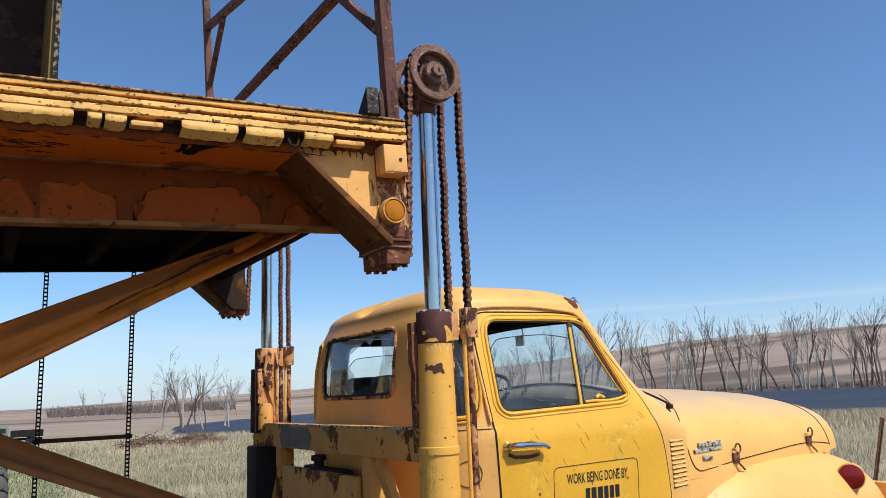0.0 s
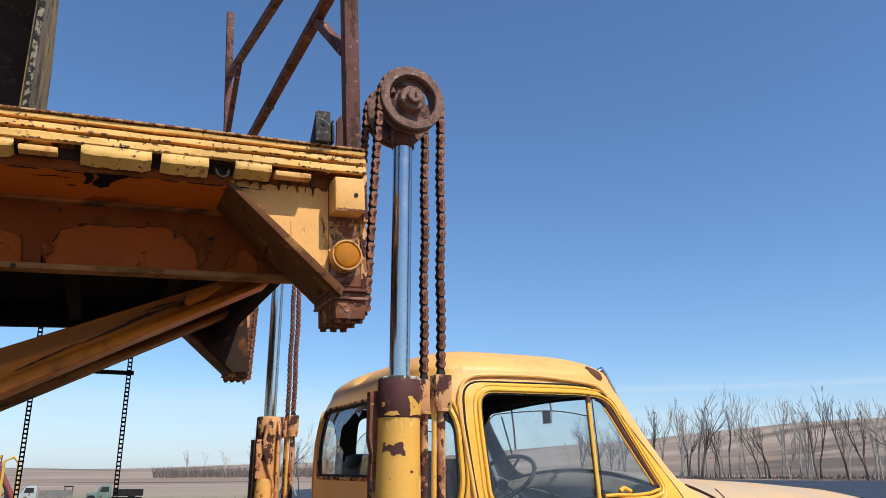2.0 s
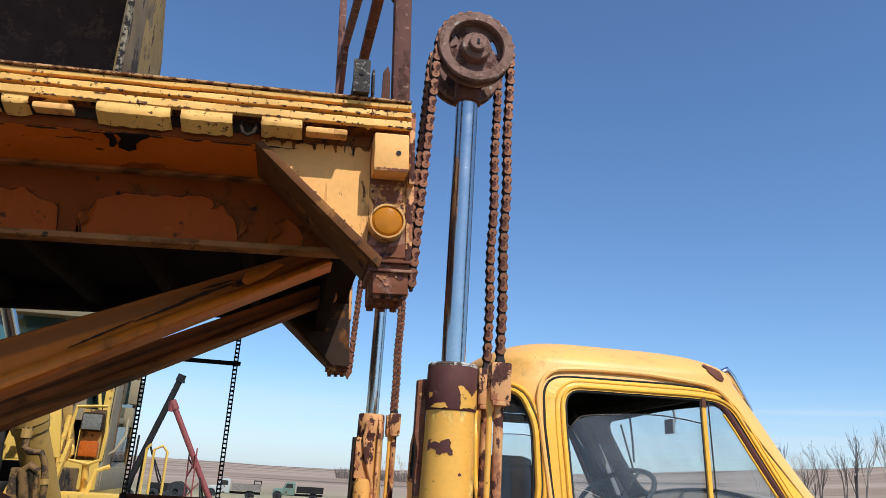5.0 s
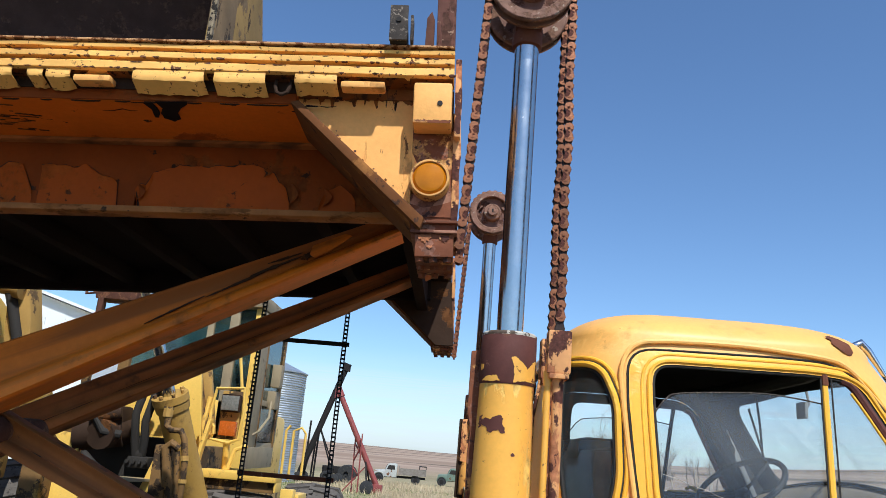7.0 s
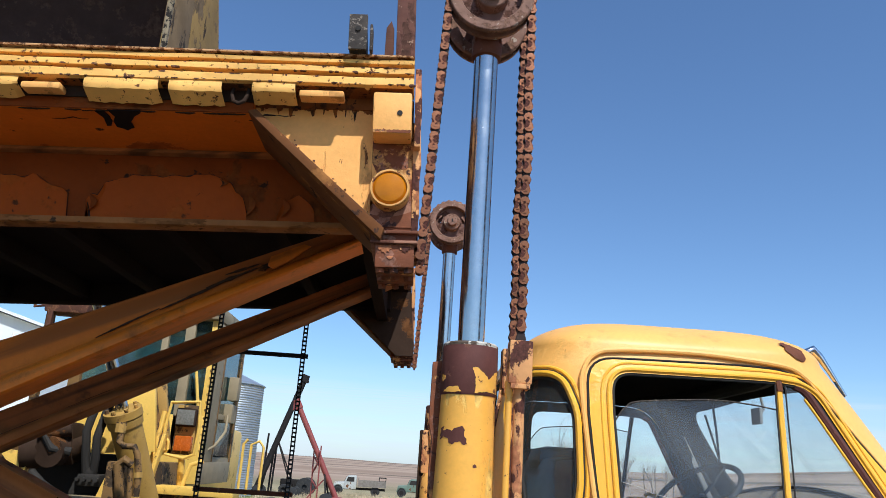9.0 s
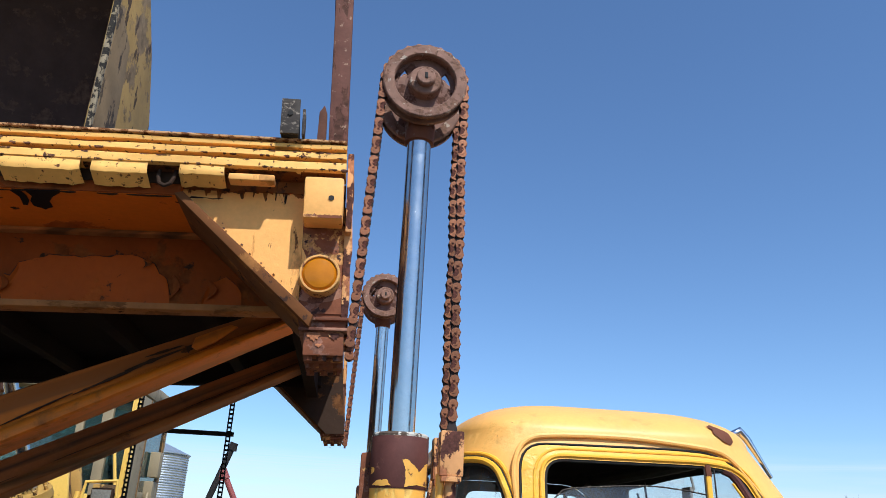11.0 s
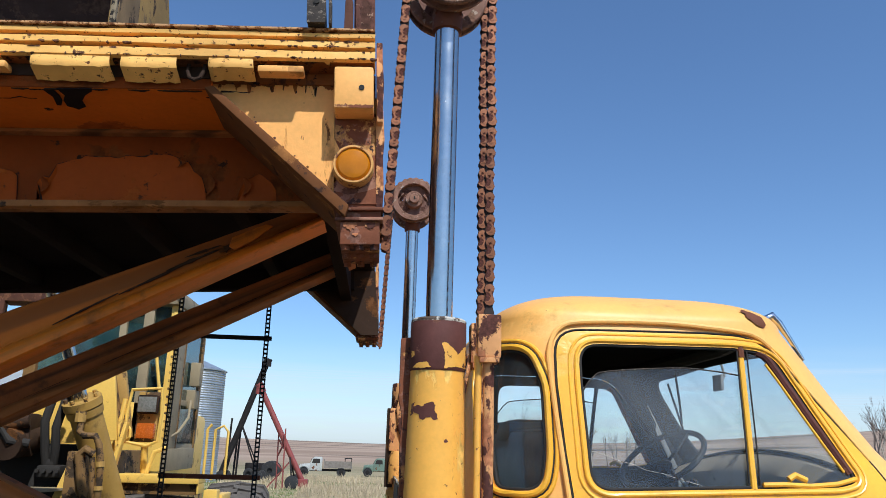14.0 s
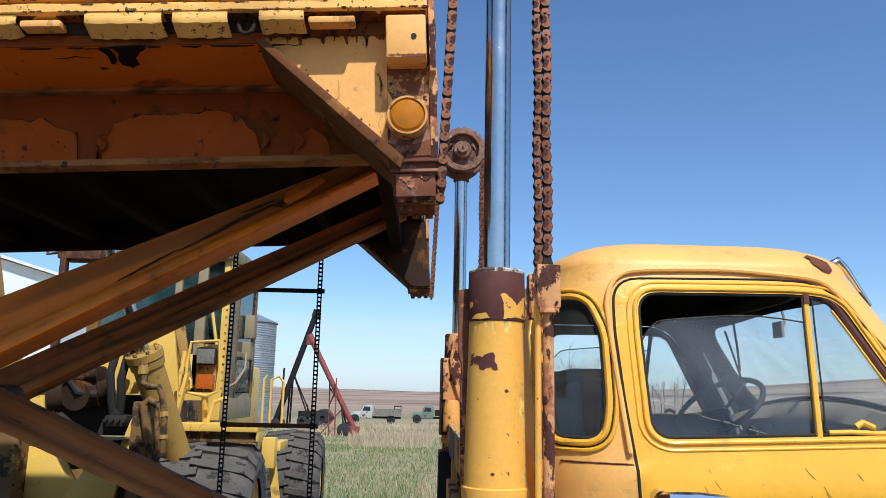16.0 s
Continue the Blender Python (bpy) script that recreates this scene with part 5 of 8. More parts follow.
box(bm, 0.2, 0.86, 5.42, 5.51, 2.43, 2.45)
part("hook_bar", bm, M_STRAP, ladder)
# ---------------------------------------------------------------- the old truck
YC = 4.055
TRUCK = thing("old_truck", "old yellow work truck with rounded cab and faded hood", "truck")
T_B = [(0.45, 0.965), (0.9, 0.995), (1.10, 1.005), (1.17, 1.005), (1.20, 0.992), (1.25, 0.985), (1.30, 0.975), (1.73, 0.885), (1.83, 0.857)]
T_R = [(0.45, 1.80), (1.19, 1.79), (1.24, 1.80), (1.55, 1.805), (1.73, 1.835), (1.83, 1.885)]
T_F = [(0.45, 3.75), (1.10, 3.72), (1.20, 3.62), (1.28, 3.50), (1.34, 3.39), (1.39, 3.325), (1.55, 3.205), (1.73, 3.085), (1.83, 3.015)]
NEXP = 5.0
ZS = 1.83


def cab_dims(z):
    xr, xf = lerp_table(T_R, z), lerp_table(T_F, z)
    return (xr + xf) / 2, (xf - xr) / 2, lerp_table(T_B, z)


def spow(v, e):
    return math.copysign(abs(v) ** e, v)


def cab_pt(th, z, off=0.0):
    xc, a, b = cab_dims(z)
    c, s = spow(math.cos(th), 2 / NEXP), spow(math.sin(th), 2 / NEXP)
    p = Vector((xc + a * c, YC + b * s, z))
    if off:
        nrm = Vector((spow(math.cos(th), 2 - 2 / NEXP) / a, spow(math.sin(th), 2 - 2 / NEXP) / b, 0)).normalized()
        p += nrm * off
    return p


TH = [2 * math.pi * i / 4000 for i in range(4001)]
ARC = [0.0]
for t0, t1 in zip(TH, TH[1:]):
    ARC.append(ARC[-1] + (cab_pt(t1, 1.5) - cab_pt(t0, 1.5)).length)
TH, ARC = np.array(TH), np.array(ARC)
LEN = ARC[-1]


def s_of(th):
    return float(np.interp(th % (2 * math.pi), TH, ARC))


def cab_fn(off):
    return lambda s, z: cab_pt(float(np.interp(s, ARC, TH)), z, off)


def lined(bm, thick, centre=(2.55, 4.055, 1.2)):
    """Gives a skin an inner face, thick metres behind it, with the dark lining."""
    bmesh.ops.recalc_face_normals(bm, faces=bm.faces)
    c = Vector(centre)
    if sum(f.normal.dot(f.calc_center_median() - c) * f.calc_area() for f in bm.faces) < 0:
        bmesh.ops.reverse_faces(bm, faces=bm.faces)
    bm.normal_update()
    skin = list(bm.faces)
    rim = [e for e in bm.edges if len(e.link_faces) == 1]
    inner = {v: bm.verts.new(v.co - v.normal * thick) for v in list(bm.verts)}
    for f in skin:
        bm.faces.new([inner[v] for v in reversed(f.verts)]).material_index = 1
    for e in rim:
        a_, b_ = e.verts
        bm.faces.new((a_, b_, inner[b_], inner[a_])).material_index = 1
    return bm


def side_sz(x, z, near):
    xc, a, b = cab_dims(z)
    c = max(-0.9999, min(0.9999, (x - xc) / a))
    th = math.acos(spow(c, NEXP / 2))
    return (s_of(2 * math.pi - th if near else th), z)


def end_sz(y, z, front):
    xc, a, b = cab_dims(z)
    s = max(-0.9999, min(0.9999, (y - YC) / b))
    th = math.asin(spow(s, NEXP / 2))
    return (s_of(th if front else math.pi - th), z)


DOOR = rounded([(2.15, 0.55), (2.135, 0.86), (2.114, 1.19), (2.09, 1.38), (2.074, 1.60), (2.076, 1.79), (2.60, 1.797), (2.80, 1.790), (3.132, 1.37), (3.27, 1.06), (3.315, 0.76), (3.30, 0.55)], [0.06, 0.02, 0.02, 0.02, 0.02, 0.14, 0.05, 0.13, 0.05, 0.08, 0.06, 0.08])
WIN = rounded([(2.165, 1.268), (2.152, 1.60), (2.155, 1.742), (2.70, 1.747), (2.835, 1.735), (3.052, 1.318), (2.98, 1.298)], [0.07, 0.05, 0.09, 0.05, 0.10, 0.05, 0.03])
QWIN = rounded([(1.885, 1.262), (1.868, 1.40), (1.868, 1.60), (1.885, 1.722), (1.985, 1.718), (2.030, 1.60), (2.034, 1.37), (2.015, 1.262)], [0.03, 0.03, 0.03, 0.03, 0.08, 0.04, 0.04, 0.06])
RWIN = rounded([(3.565, 1.378), (3.575, 1.738), (4.545, 1.738), (4.555, 1.378)], 0.08)


def inset(poly, d):
    """Shrinks (d > 0) or grows a polygon evenly."""
    n = len(poly)
    area = sum(poly[i - 1][0] * poly[i][1] - poly[i][0] * poly[i - 1][1] for i in range(n))
    sg = 1 if area > 0 else -1
    out = []
    for i in range(n):
        a, p, b = Vector(poly[i - 1]), Vector(poly[i]), Vector(poly[(i + 1) % n])
        t = (b - a)
        if t.length < 1e-6:
            out.append(tuple(p))
            continue
        t.normalize()
        out.append(tuple(p + sg * d * Vector((-t.y, t.x))))
    return out


def side_loop(poly, near):
    return [side_sz(x, z, near) for x, z in resample(poly, 0.03)]


def end_loop(poly, front):
    return [end_sz(y, z, front) for y, z in resample(poly, 0.03)]


def seg_line(p, q, step=0.04):
    k = max(1, int((Vector(q) - Vector(p)).length / step))
    return [tuple(Vector(p).lerp(Vector(q), j / k)) for j in range(k)]


def half_shield(sgn):
    """One half of the one-piece windshield's outline, from the middle below round to the middle above."""
    poly = rounded([(YC, 1.365), (YC + sgn * 0.785, 1.365), (YC + sgn * 0.725, 1.775), (YC + sgn * 0.40, 1.793), (YC, 1.80)], [0.0, 0.09, 0.10, 0.05, 0.0])[6:-6]
    line = []
    for p, q in zip(poly, poly[1:]):
        if (Vector(q) - Vector(p)).length > 1e-5:
            line += seg_line(p, q, 0.03)
    line.append(poly[-1])
    out = [end_sz(y, z, True) for y, z in line]
    mid = 0.0 if sgn > 0 else LEN
    out[0], out[-1] = (mid, 1.365), (mid, 1.80)
    return out


rect = seg_line((0.0, 0.45), (LEN, 0.45)) + seg_line((LEN, 0.45), (LEN, 1.365)) + half_shield(-1)[:-1]
rect += seg_line((LEN, 1.80), (LEN, ZS)) + seg_line((LEN, ZS), (0.0, ZS)) + seg_line((0.0, ZS), (0.0, 1.80))
rect += half_shield(1)[::-1][:-1] + seg_line((0.0, 1.365), (0.0, 0.45))
holes = [side_loop(DOOR, True), side_loop(DOOR, False), side_loop(QWIN, True), side_loop(QWIN, False), end_loop(RWIN, False)]
bm = sheet(rect, holes, cab_fn(0.0), 0.045)
# roof, closed onto the upper edge of the body
ROOF_H, ROOF_P = 0.187, 2.0
N_R = int(LEN / 0.04)
rings = []
for k in range(25):
    phi = math.pi / 2 * k / 24
    rho, z = max(0.0, math.cos(phi)) ** (2 / ROOF_P), ZS + ROOF_H * math.sin(phi) ** (2 / ROOF_P)
    xc, a, b = cab_dims(ZS)
    xc += 0.06 * (1 - rho)
    if k == 24:
        rings.append([bm.verts.new((xc, YC, z))])
        continue
    ring = []
    for i in range(N_R):
        th = float(np.interp(LEN * i / N_R, ARC, TH))
        c, s = spow(math.cos(th), 2 / NEXP), spow(math.sin(th), 2 / NEXP)
        x, y = xc + a * rho * c, YC + b * rho * s
        dent = 0.075 * math.exp(-((x - 1.97) / 0.06) ** 2) * max(0.0, 1 - abs(y - 4.14) / 0.13) * smoothstep(1.84, 1.89, z) + 0.02 * math.exp(-((x - 2.02) / 0.05) ** 2 - ((y - 3.93) / 0.05) ** 2)
        ring.append(bm.verts.new((x, y, z - dent)))
    rings.append(ring)
for A, B in zip(rings, rings[1:]):
    for i in range(N_R):
        j = (i + 1) % N_R
        bm.faces.new((A[i], A[j], B[0]) if len(B) == 1 else (A[i], A[j], B[j], B[i]))
bmesh.ops.remove_doubles(bm, verts=bm.verts, dist=0.0012)
body = part("cab_body", lined(bm, 0.02), [M_FADED, M_DARK], TRUCK, "faded yellow cab body with domed roof, dented at the rear")


def smooth_line(pts, n=6):
    """A flowing line through the points."""
    P_ = [Vector(p) for p in pts]
    P_ = [2 * P_[0] - P_[1]] + P_ + [2 * P_[-1] - P_[-2]]
    out = []
    for i in range(1, len(P_) - 2):
        a_, b_, c_, d_ = P_[i - 1:i + 3]
        for k in range(n):
            t = k / n
            out.append(tuple(0.5 * (2 * b_ + (c_ - a_) * t + (2 * a_ - 5 * b_ + 4 * c_ - d_) * t * t + (3 * b_ - a_ - 3 * c_ + d_) * t ** 3)))
    return out + [tuple(P_[-2])]


def bead(poly, fn, r, closed=True, seg=8):
    bm = BM()
    pts = [fn(*p) for p in resample(poly, 0.02)] if closed else [fn(*p) for p in poly]
    keep = [pts[0]]
    for p in pts[1:]:
        if (p - keep[-1]).length > 0.006:
            keep.append(p)
    if closed and (keep[0] - keep[-1]).length < 0.006:
        keep.pop()
    tube(bm, keep, r, seg, closed)
    return bm


def near_fn(off, near=True):
    f = cab_fn(off)
    return lambda x, z: f(*side_sz(x, z, near))


def rear_fn(off):
    f = cab_fn(off)
    return lambda y, z: f(*end_sz(y, z, False))


def front_fn(off):
    f = cab_fn(off)
    return lambda y, z: f(*end_sz(y, z, True))


for near in (True, False):
    dl, wl = side_loop(inset(DOOR, 0.005), near), side_loop(WIN, near)
    bm = sheet(dl, [wl], cab_fn(0.004), 0.045)
    door = part("door", lined(bm, 0.018), [M_CAB, M_DARK], TRUCK, "bright yellow door with scratched paint")
    fn = near_fn(0.006, near)
    part("window_moulding", bead(inset(WIN, -0.012), fn, 0.007), M_CAB, door)
    part("window_moulding", bead(inset(WIN, -0.034), near_fn(0.003, near), 0.005), M_CAB, door)
    part("window_rubber", bead(inset(WIN, 0.004), near_fn(-0.006, near), 0.006), M_DARK, door, "black window rubber")
    # dark bead drawing the shadow in the door gap
    part("door_seal", bead(DOOR, near_fn(0.0008, near), 0.0036), M_DARK, door)
    part("drip_rail", bead(smooth_line([(2.098, 1.225), (2.080, 1.38), (2.060, 1.60), (2.058, 1.72), (2.10, 1.797), (2.19, 1.820), (2.45, 1.826), (2.62, 1.816), (2.75, 1.803), (2.80, 1.785), (2.838, 1.752)]), near_fn(0.008, near), 0.009, False), M_FADED, TRUCK)
    part("pillar_lip", bead(smooth_line([(2.838, 1.752), (2.87, 1.712), (2.948, 1.612), (3.04, 1.492), (3.12, 1.385)]), near_fn(0.003, near), 0.0045, False), M_FADED, TRUCK)
    # glass, wound down a little, and the vent pane
    gp = [(2.15, 1.26), (2.148, 1.56), (2.175, 1.60), (2.20, 1.628), (2.25, 1.65), (2.488, 1.67), (2.615, 1.665), (2.714, 1.652), (2.684, 1.29)]
    part("glass_edge", bead(smooth_line(gp[1:8]), near_fn(-0.014, near), 0.0028, False, 6), M_SKIN, door, "dusty upper edge of the glass")
    part("window_glass", sheet([side_sz(x, z, near) for x, z in resample(gp, 0.04)], [], cab_fn(-0.014), 0.06), M_GLASS, door, "dusty glass wound down a little")
    vp = [(2.70, 1.29), (2.735, 1.745), (2.84, 1.74), (3.06, 1.315), (2.99, 1.29)]
    part("vent_glass", sheet([side_sz(x, z, near) for x, z in resample(vp, 0.04)], [], cab_fn(-0.008), 0.06), M_GLASS, door)
    bm = bead([(2.690, 1.285), (2.702, 1.45), (2.714, 1.62), (2.722, 1.715)], near_fn(-0.004, near), 0.011, False)
    part("vent_post", bm, M_CAB if near else M_DARK, door)
    for dx, r in ((-0.0135, 0.0032), (0.022, 0.0028)) if near else ():
        bm = bead([(2.690 + dx, 1.30), (2.702 + dx, 1.45), (2.714 + dx, 1.62), (2.724 + dx, 1.735)], near_fn(-0.001, near), r, False)
        part("vent_trim", bm, M_DARK, door)
    bm = bead([(2.7225, 1.712), (2.7235, 1.73), (2.7245, 1.752)], near_fn(-0.003, near), 0.0125, False)
    part("vent_pivot", bm, M_PURPLE if near else M_DARK, door)
    # the channel's dark brown includes the band of shade beside the pillar
    part("vent_channel", bead(smooth_line([(2.785, 1.737), (2.822, 1.716), (2.866, 1.640), (2.953, 1.482), (3.032, 1.340)]), near_fn(-0.010, near), 0.014, False), M_SLEEVE, door, "vent window channel, dark brown partly for its shade")
    if near:
        part("vent_frame", bead(smooth_line([(2.808, 1.695), (2.845, 1.634), (2.930, 1.480), (3.008, 1.345)]), near_fn(-0.003, near), 0.0045, False), M_CAB, door, "yellow vent window frame")
    bm = bead([(2.72, 1.300), (2.79, 1.303), (2.88, 1.300), (2.97, 1.308), (3.04, 1.325)], near_fn(0.002, near), 0.008, False)
    part("vent_sill", bm, M_CAB, door)
    bm = bead([(2.815, 1.318), (2.84, 1.332), (2.875, 1.316)], near_fn(-0.012, near), 0.011, False)
    part("vent_latch", bm, M_CAB, door)
    part("belt_crease", bead([(2.12, 1.192), (2.6, 1.196), (3.19, 1.20)], near_fn(-0.001, near), 0.006, False), M_CAB, door)
    part("belt_seam", bead([(1.90, 1.192), (1.95, 1.192), (2.0, 1.193), (2.05, 1.192), (2.105, 1.192)], near_fn(0.001, near), 0.003, False, 6), M_RUST, TRUCK)
    part("quarter_moulding", bead(inset(QWIN, -0.012), near_fn(0.003, near), 0.011), M_CAB, TRUCK, "yellow quarter-window moulding")
    part("quarter_moulding", bead(inset(QWIN, -0.034), near_fn(0.002, near), 0.008), M_CAB, TRUCK)
    part("quarter_groove", bead(inset(QWIN, -0.0235), near_fn(0.002, near), 0.004, seg=6), M_DARK, TRUCK)
    part("quarter_rubber", bead(inset(QWIN, 0.003), near_fn(-0.005, near), 0.006), M_DARK, TRUCK)
    part("quarter_glass", sheet(side_loop(QWIN, near), [], cab_fn(-0.010), 0.06), M_GLASS, TRUCK)
    # handle
    if near:
        bm = BM()
        P = near_fn(0.0)
        a, b = P(2.175, 1.10), P(2.40, 1.085)
        lathe(bm, [(-0.028, 0.020), (-0.012, 0.024), (0.0, 0.028)], tuple(a + Vector((0, -0.0, 0))), "y", 16)
        tube(bm, [a + Vector((0, -0.02, 0)), a + Vector((0.02, -0.045, 0.004)), a + Vector((0.10, -0.055, 0.006)), a + Vector((0.19, -0.052, 0.0)), b + Vector((0.0, -0.040, -0.002))], 0.012, 10, radii=[0.017, 0.018, 0.017, 0.015, 0.010])
        part("door_handle", bm, M_TRIM, door, "chrome lever door handle")
        bm = bead([(2.18, 1.062), (2.22, 1.046), (2.30, 1.043), (2.36, 1.052)], near_fn(0.002), 0.010, False)
        part("rust_stain", bm, M_RUST, door)

# door sign, drawn on the near door
sign_fn = near_fn(0.0055)
part("sign_border", bead(rounded([(2.45, 0.60), (2.45, 0.975), (3.045, 0.985), (3.045, 0.60)], 0.04), near_fn(0.0045), 0.002, seg=5), M_INK, TRUCK, "thin dark outline of the door sign")


def lettering(body_, x0, x1, z0):
    cu = bpy.data.curves.new("lettering", "FONT")
    cu.body, cu.resolution_u, cu.offset = body_, 2, 0.012
    tmp = bpy.data.objects.new("lettering", cu)
    me = bpy.data.meshes.new_from_object(tmp)
    xs = [v.co.x for v in me.vertices]
    k = (x1 - x0) / (max(xs) - min(xs))
    bm = BM()
    bm.from_mesh(me)
    bmesh.ops.triangulate(bm, faces=bm.faces)
    for v in bm.verts:
        v.co = sign_fn(x0 + (v.co.x - min(xs)) * k, z0 + v.co.y * k * 1.9)
    bpy.data.objects.remove(tmp)
    return bm


part("sign_lettering", lettering("WORK BEING DONE BY", 2.535, 2.965, 0.885), M_INK, TRUCK, "black condensed sign lettering")
bm = BM()
for i, (x0, x1) in enumerate(((2.66, 2.69), (2.70, 2.735), (2.745, 2.78), (2.79, 2.82), (2.83, 2.86), (2.87, 2.90))):
    q = [bm.verts.new(sign_fn(x, z)) for x, z in ((x0, 0.79), (x1, 0.79), (x1, 0.855), (x0, 0.855))]
    bm.faces.new(q)
part("sign_bars", bm, M_INK, TRUCK, "black bars of the second sign line")
# scratches and chips on the door skin
rnd = random.Random(11)
for k in range(16):
    x, z = rnd.uniform(2.25, 3.1), rnd.uniform(0.95, 1.24)
    l = rnd.uniform(0.010, 0.045)
    a = rnd.uniform(-1.8, -0.9)
    part("scratch", bead([(x, z), (x + l * 0.5, z + l * a * 0.6), (x + l, z + l * a)], near_fn(0.0042), 0.0009, False, 5), M_RUST, TRUCK)
for k in range(9):
    x, z = rnd.uniform(2.2, 3.0), rnd.uniform(0.62, 1.16)
    r = rnd.uniform(0.003, 0.008)
    part("paint_chip", sheet([(x + r * rnd.uniform(0.6, 1.2) * math.cos(a_), z + 1.6 * r * rnd.uniform(0.6, 1.2) * math.sin(a_)) for a_ in (0, 0.8, 1.6, 2.4, 3.2, 4.0, 4.8, 5.5)], [], near_fn(0.0046), 0.02), M_CHIP if k % 2 else M_RUST, TRUCK)
# rear window: broken glass, moulding
part("rear_moulding", bead(inset(RWIN, -0.008), rear_fn(0.003), 0.010), M_CLAMP, TRUCK)
part("rear_rubber", bead(inset(RWIN, 0.006), rear_fn(-0.004), 0.007), M_DARK, TRUCK)
jag = [(4.10, 1.385), (4.08, 1.50), (4.16, 1.55), (4.17, 1.63), (4.06, 1.67), (3.98, 1.70), (3.90, 1.67), (3.84, 1.715), (3.76, 1.69), (3.72, 1.60), (3.76, 1.48), (3.80, 1.385)]
part("rear_glass", sheet(end_loop(RWIN, False), [[end_sz(y, z, False) for y, z in jag]], cab_fn(-0.008), 0.06), M_DIRTY, TRUCK, "broken hazy rear glass with a jagged hole")
part("windshield_rubber", bead(rounded([(YC - 0.785, 1.365), (YC + 0.785, 1.365), (YC + 0.725, 1.775), (YC, 1.80), (YC - 0.725, 1.775)], [0.09, 0.09, 0.10, 0.3, 0.10]), front_fn(-0.012), 0.010), M_DARK, TRUCK)
for sgn in (1, -1):
    part("windshield_glass", sheet(half_shield(sgn), [], cab_fn(-0.010), 0.08), M_GLASS, TRUCK)
# rust patch on the roof edge, chrome bracket at the windshield
xc, a, b = cab_dims(ZS)


def roof_side(x, z, up=0.0):
    """A point of the near roof shoulder at x and height z."""
    rho = max(0.01, 1 - (max(0.0, z - ZS) / ROOF_H) ** ROOF_P) ** (1 / ROOF_P)
    cx = min(0.999, abs((x - xc - 0.06 * (1 - rho)) / (a * rho)))
    return Vector((x, YC - b * rho * (1 - cx ** NEXP) ** (1 / NEXP) - up, z + up))


poly = []
for k in range(24):
    an = 2 * math.pi * k / 24
    r = 1 + 0.35 * noise.noise(Vector((math.cos(an) * 2, math.sin(an) * 2, 1)))
    poly.append((2.812 + 0.040 * r * math.cos(an), 1.860 + 0.027 * r * math.sin(an) - 0.55 * 0.04 * math.cos(an)))
bm = sheet(poly, [], lambda x, z: roof_side(x, z, 0.0035), 0.01)
part("rust_patch", bm, M_PURPLE, TRUCK, "brown rust patch on the roof edge")
bm = BM()
tube(bm, [(2.925, 3.40, 1.855), (2.938, 3.40, 1.892), (2.968, 3.40, 1.906), (2.994, 3.40, 1.880), (3.028, 3.40, 1.826), (3.078, 3.40, 1.742)], 0.011, 12, radii=[0.009, 0.014, 0.017, 0.014, 0.010, 0.007])
part("chrome_bracket", bm, M_TRIM, TRUCK, "chrome bracket in front of the windshield")
bm = BM()
bm = bead([(1.985 + 0.058 * math.cos(2 * math.pi * k / 40), 0.98 + 0.062 * math.sin(2 * math.pi * k / 40)) for k in range(40)], near_fn(0.0008), 0.0022, True, 6)
part("filler_ring", bm, M_RUST, TRUCK)

# interior
bm = BM()
tube(bm, [(2.74, YC + 0.64, 1.80), (2.82, YC + 0.70, 1.755), (2.92, YC + 0.735, 1.62), (3.04, YC + 0.775, 1.46), (3.14, YC + 0.80, 1.32)], 0.045, 10)
part("pillar_trim", bm, M_DARK, TRUCK)
bm = BM()
tube(bm, [(2.80, YC - 0.68, 1.80), (2.88, YC - 0.4, 1.812), (2.90, YC, 1.815), (2.88, YC + 0.4, 1.812), (2.80, YC + 0.68, 1.80)], 0.035, 10)
part("header_trim", bm, M_DARK, TRUCK)
bm = BM()
box(bm, 1.98, 2.18, 3.28, 4.83, 0.95, 1.46, 0.05)
box(bm, 2.05, 2.62, 3.28, 4.83, 0.78, 0.97, 0.05)
for y in (3.55, 3.95, 4.35):
    box(bm, 1.975, 2.17, y, y + 0.28, 1.40, 1.50, 0.045)
part("bench_seat", bm, M_SEAT, TRUCK, "worn black bench seat")
bm = BM()
rows = []
for k in range(33):
    y = 3.27 + 1.57 * k / 32
    f = 1 - ((y - YC) / 0.80) ** 2
    rows.append([bm.verts.new((x + 0.05 * f * q, y, z + 0.085 * f * q)) for x, z, q in ((3.40, 1.29, 0.8), (3.32, 1.325, 1.0), (3.20, 1.335, 1.0), (3.13, 1.315, 0.9), (3.09, 1.27, 0.6), (3.085, 1.10, 0.2), (3.20, 1.02, 0.0), (3.40, 1.0, 0.0))])
for A, B in zip(rows, rows[1:]):
    for j in range(8):
        i = (j + 1) % 8
        bm.faces.new((A[j], A[i], B[i], B[j]))
bm.faces.new(rows[0])
bm.faces.new(rows[-1])
dash = part("dashboard", bm, M_DASH, TRUCK, "dull dashboard with gauges")
bm = BM()
tube(bm, [(3.155 + 0.045 * (1 - ((y - YC) / 0.80) ** 2), y, 1.329 + 0.083 * (1 - ((y - YC) / 0.80) ** 2)) for y in [3.28 + 1.55 * k / 24 for k in range(25)]], 0.008, 8)
part("dash_edge", bm, M_DARK, dash, "dark padded edge of the dashboard")
bm = BM()
lathe(bm, [(0.0, 0.0), (0.0, 0.07), (0.012, 0.075)], (3.045, 4.42, 1.20), "x", 24)
part("gauge", bm, M_DARK, dash)
bm = BM()
box(bm, 1.85, 3.5, 3.12, 4.99, 0.46, 0.50)
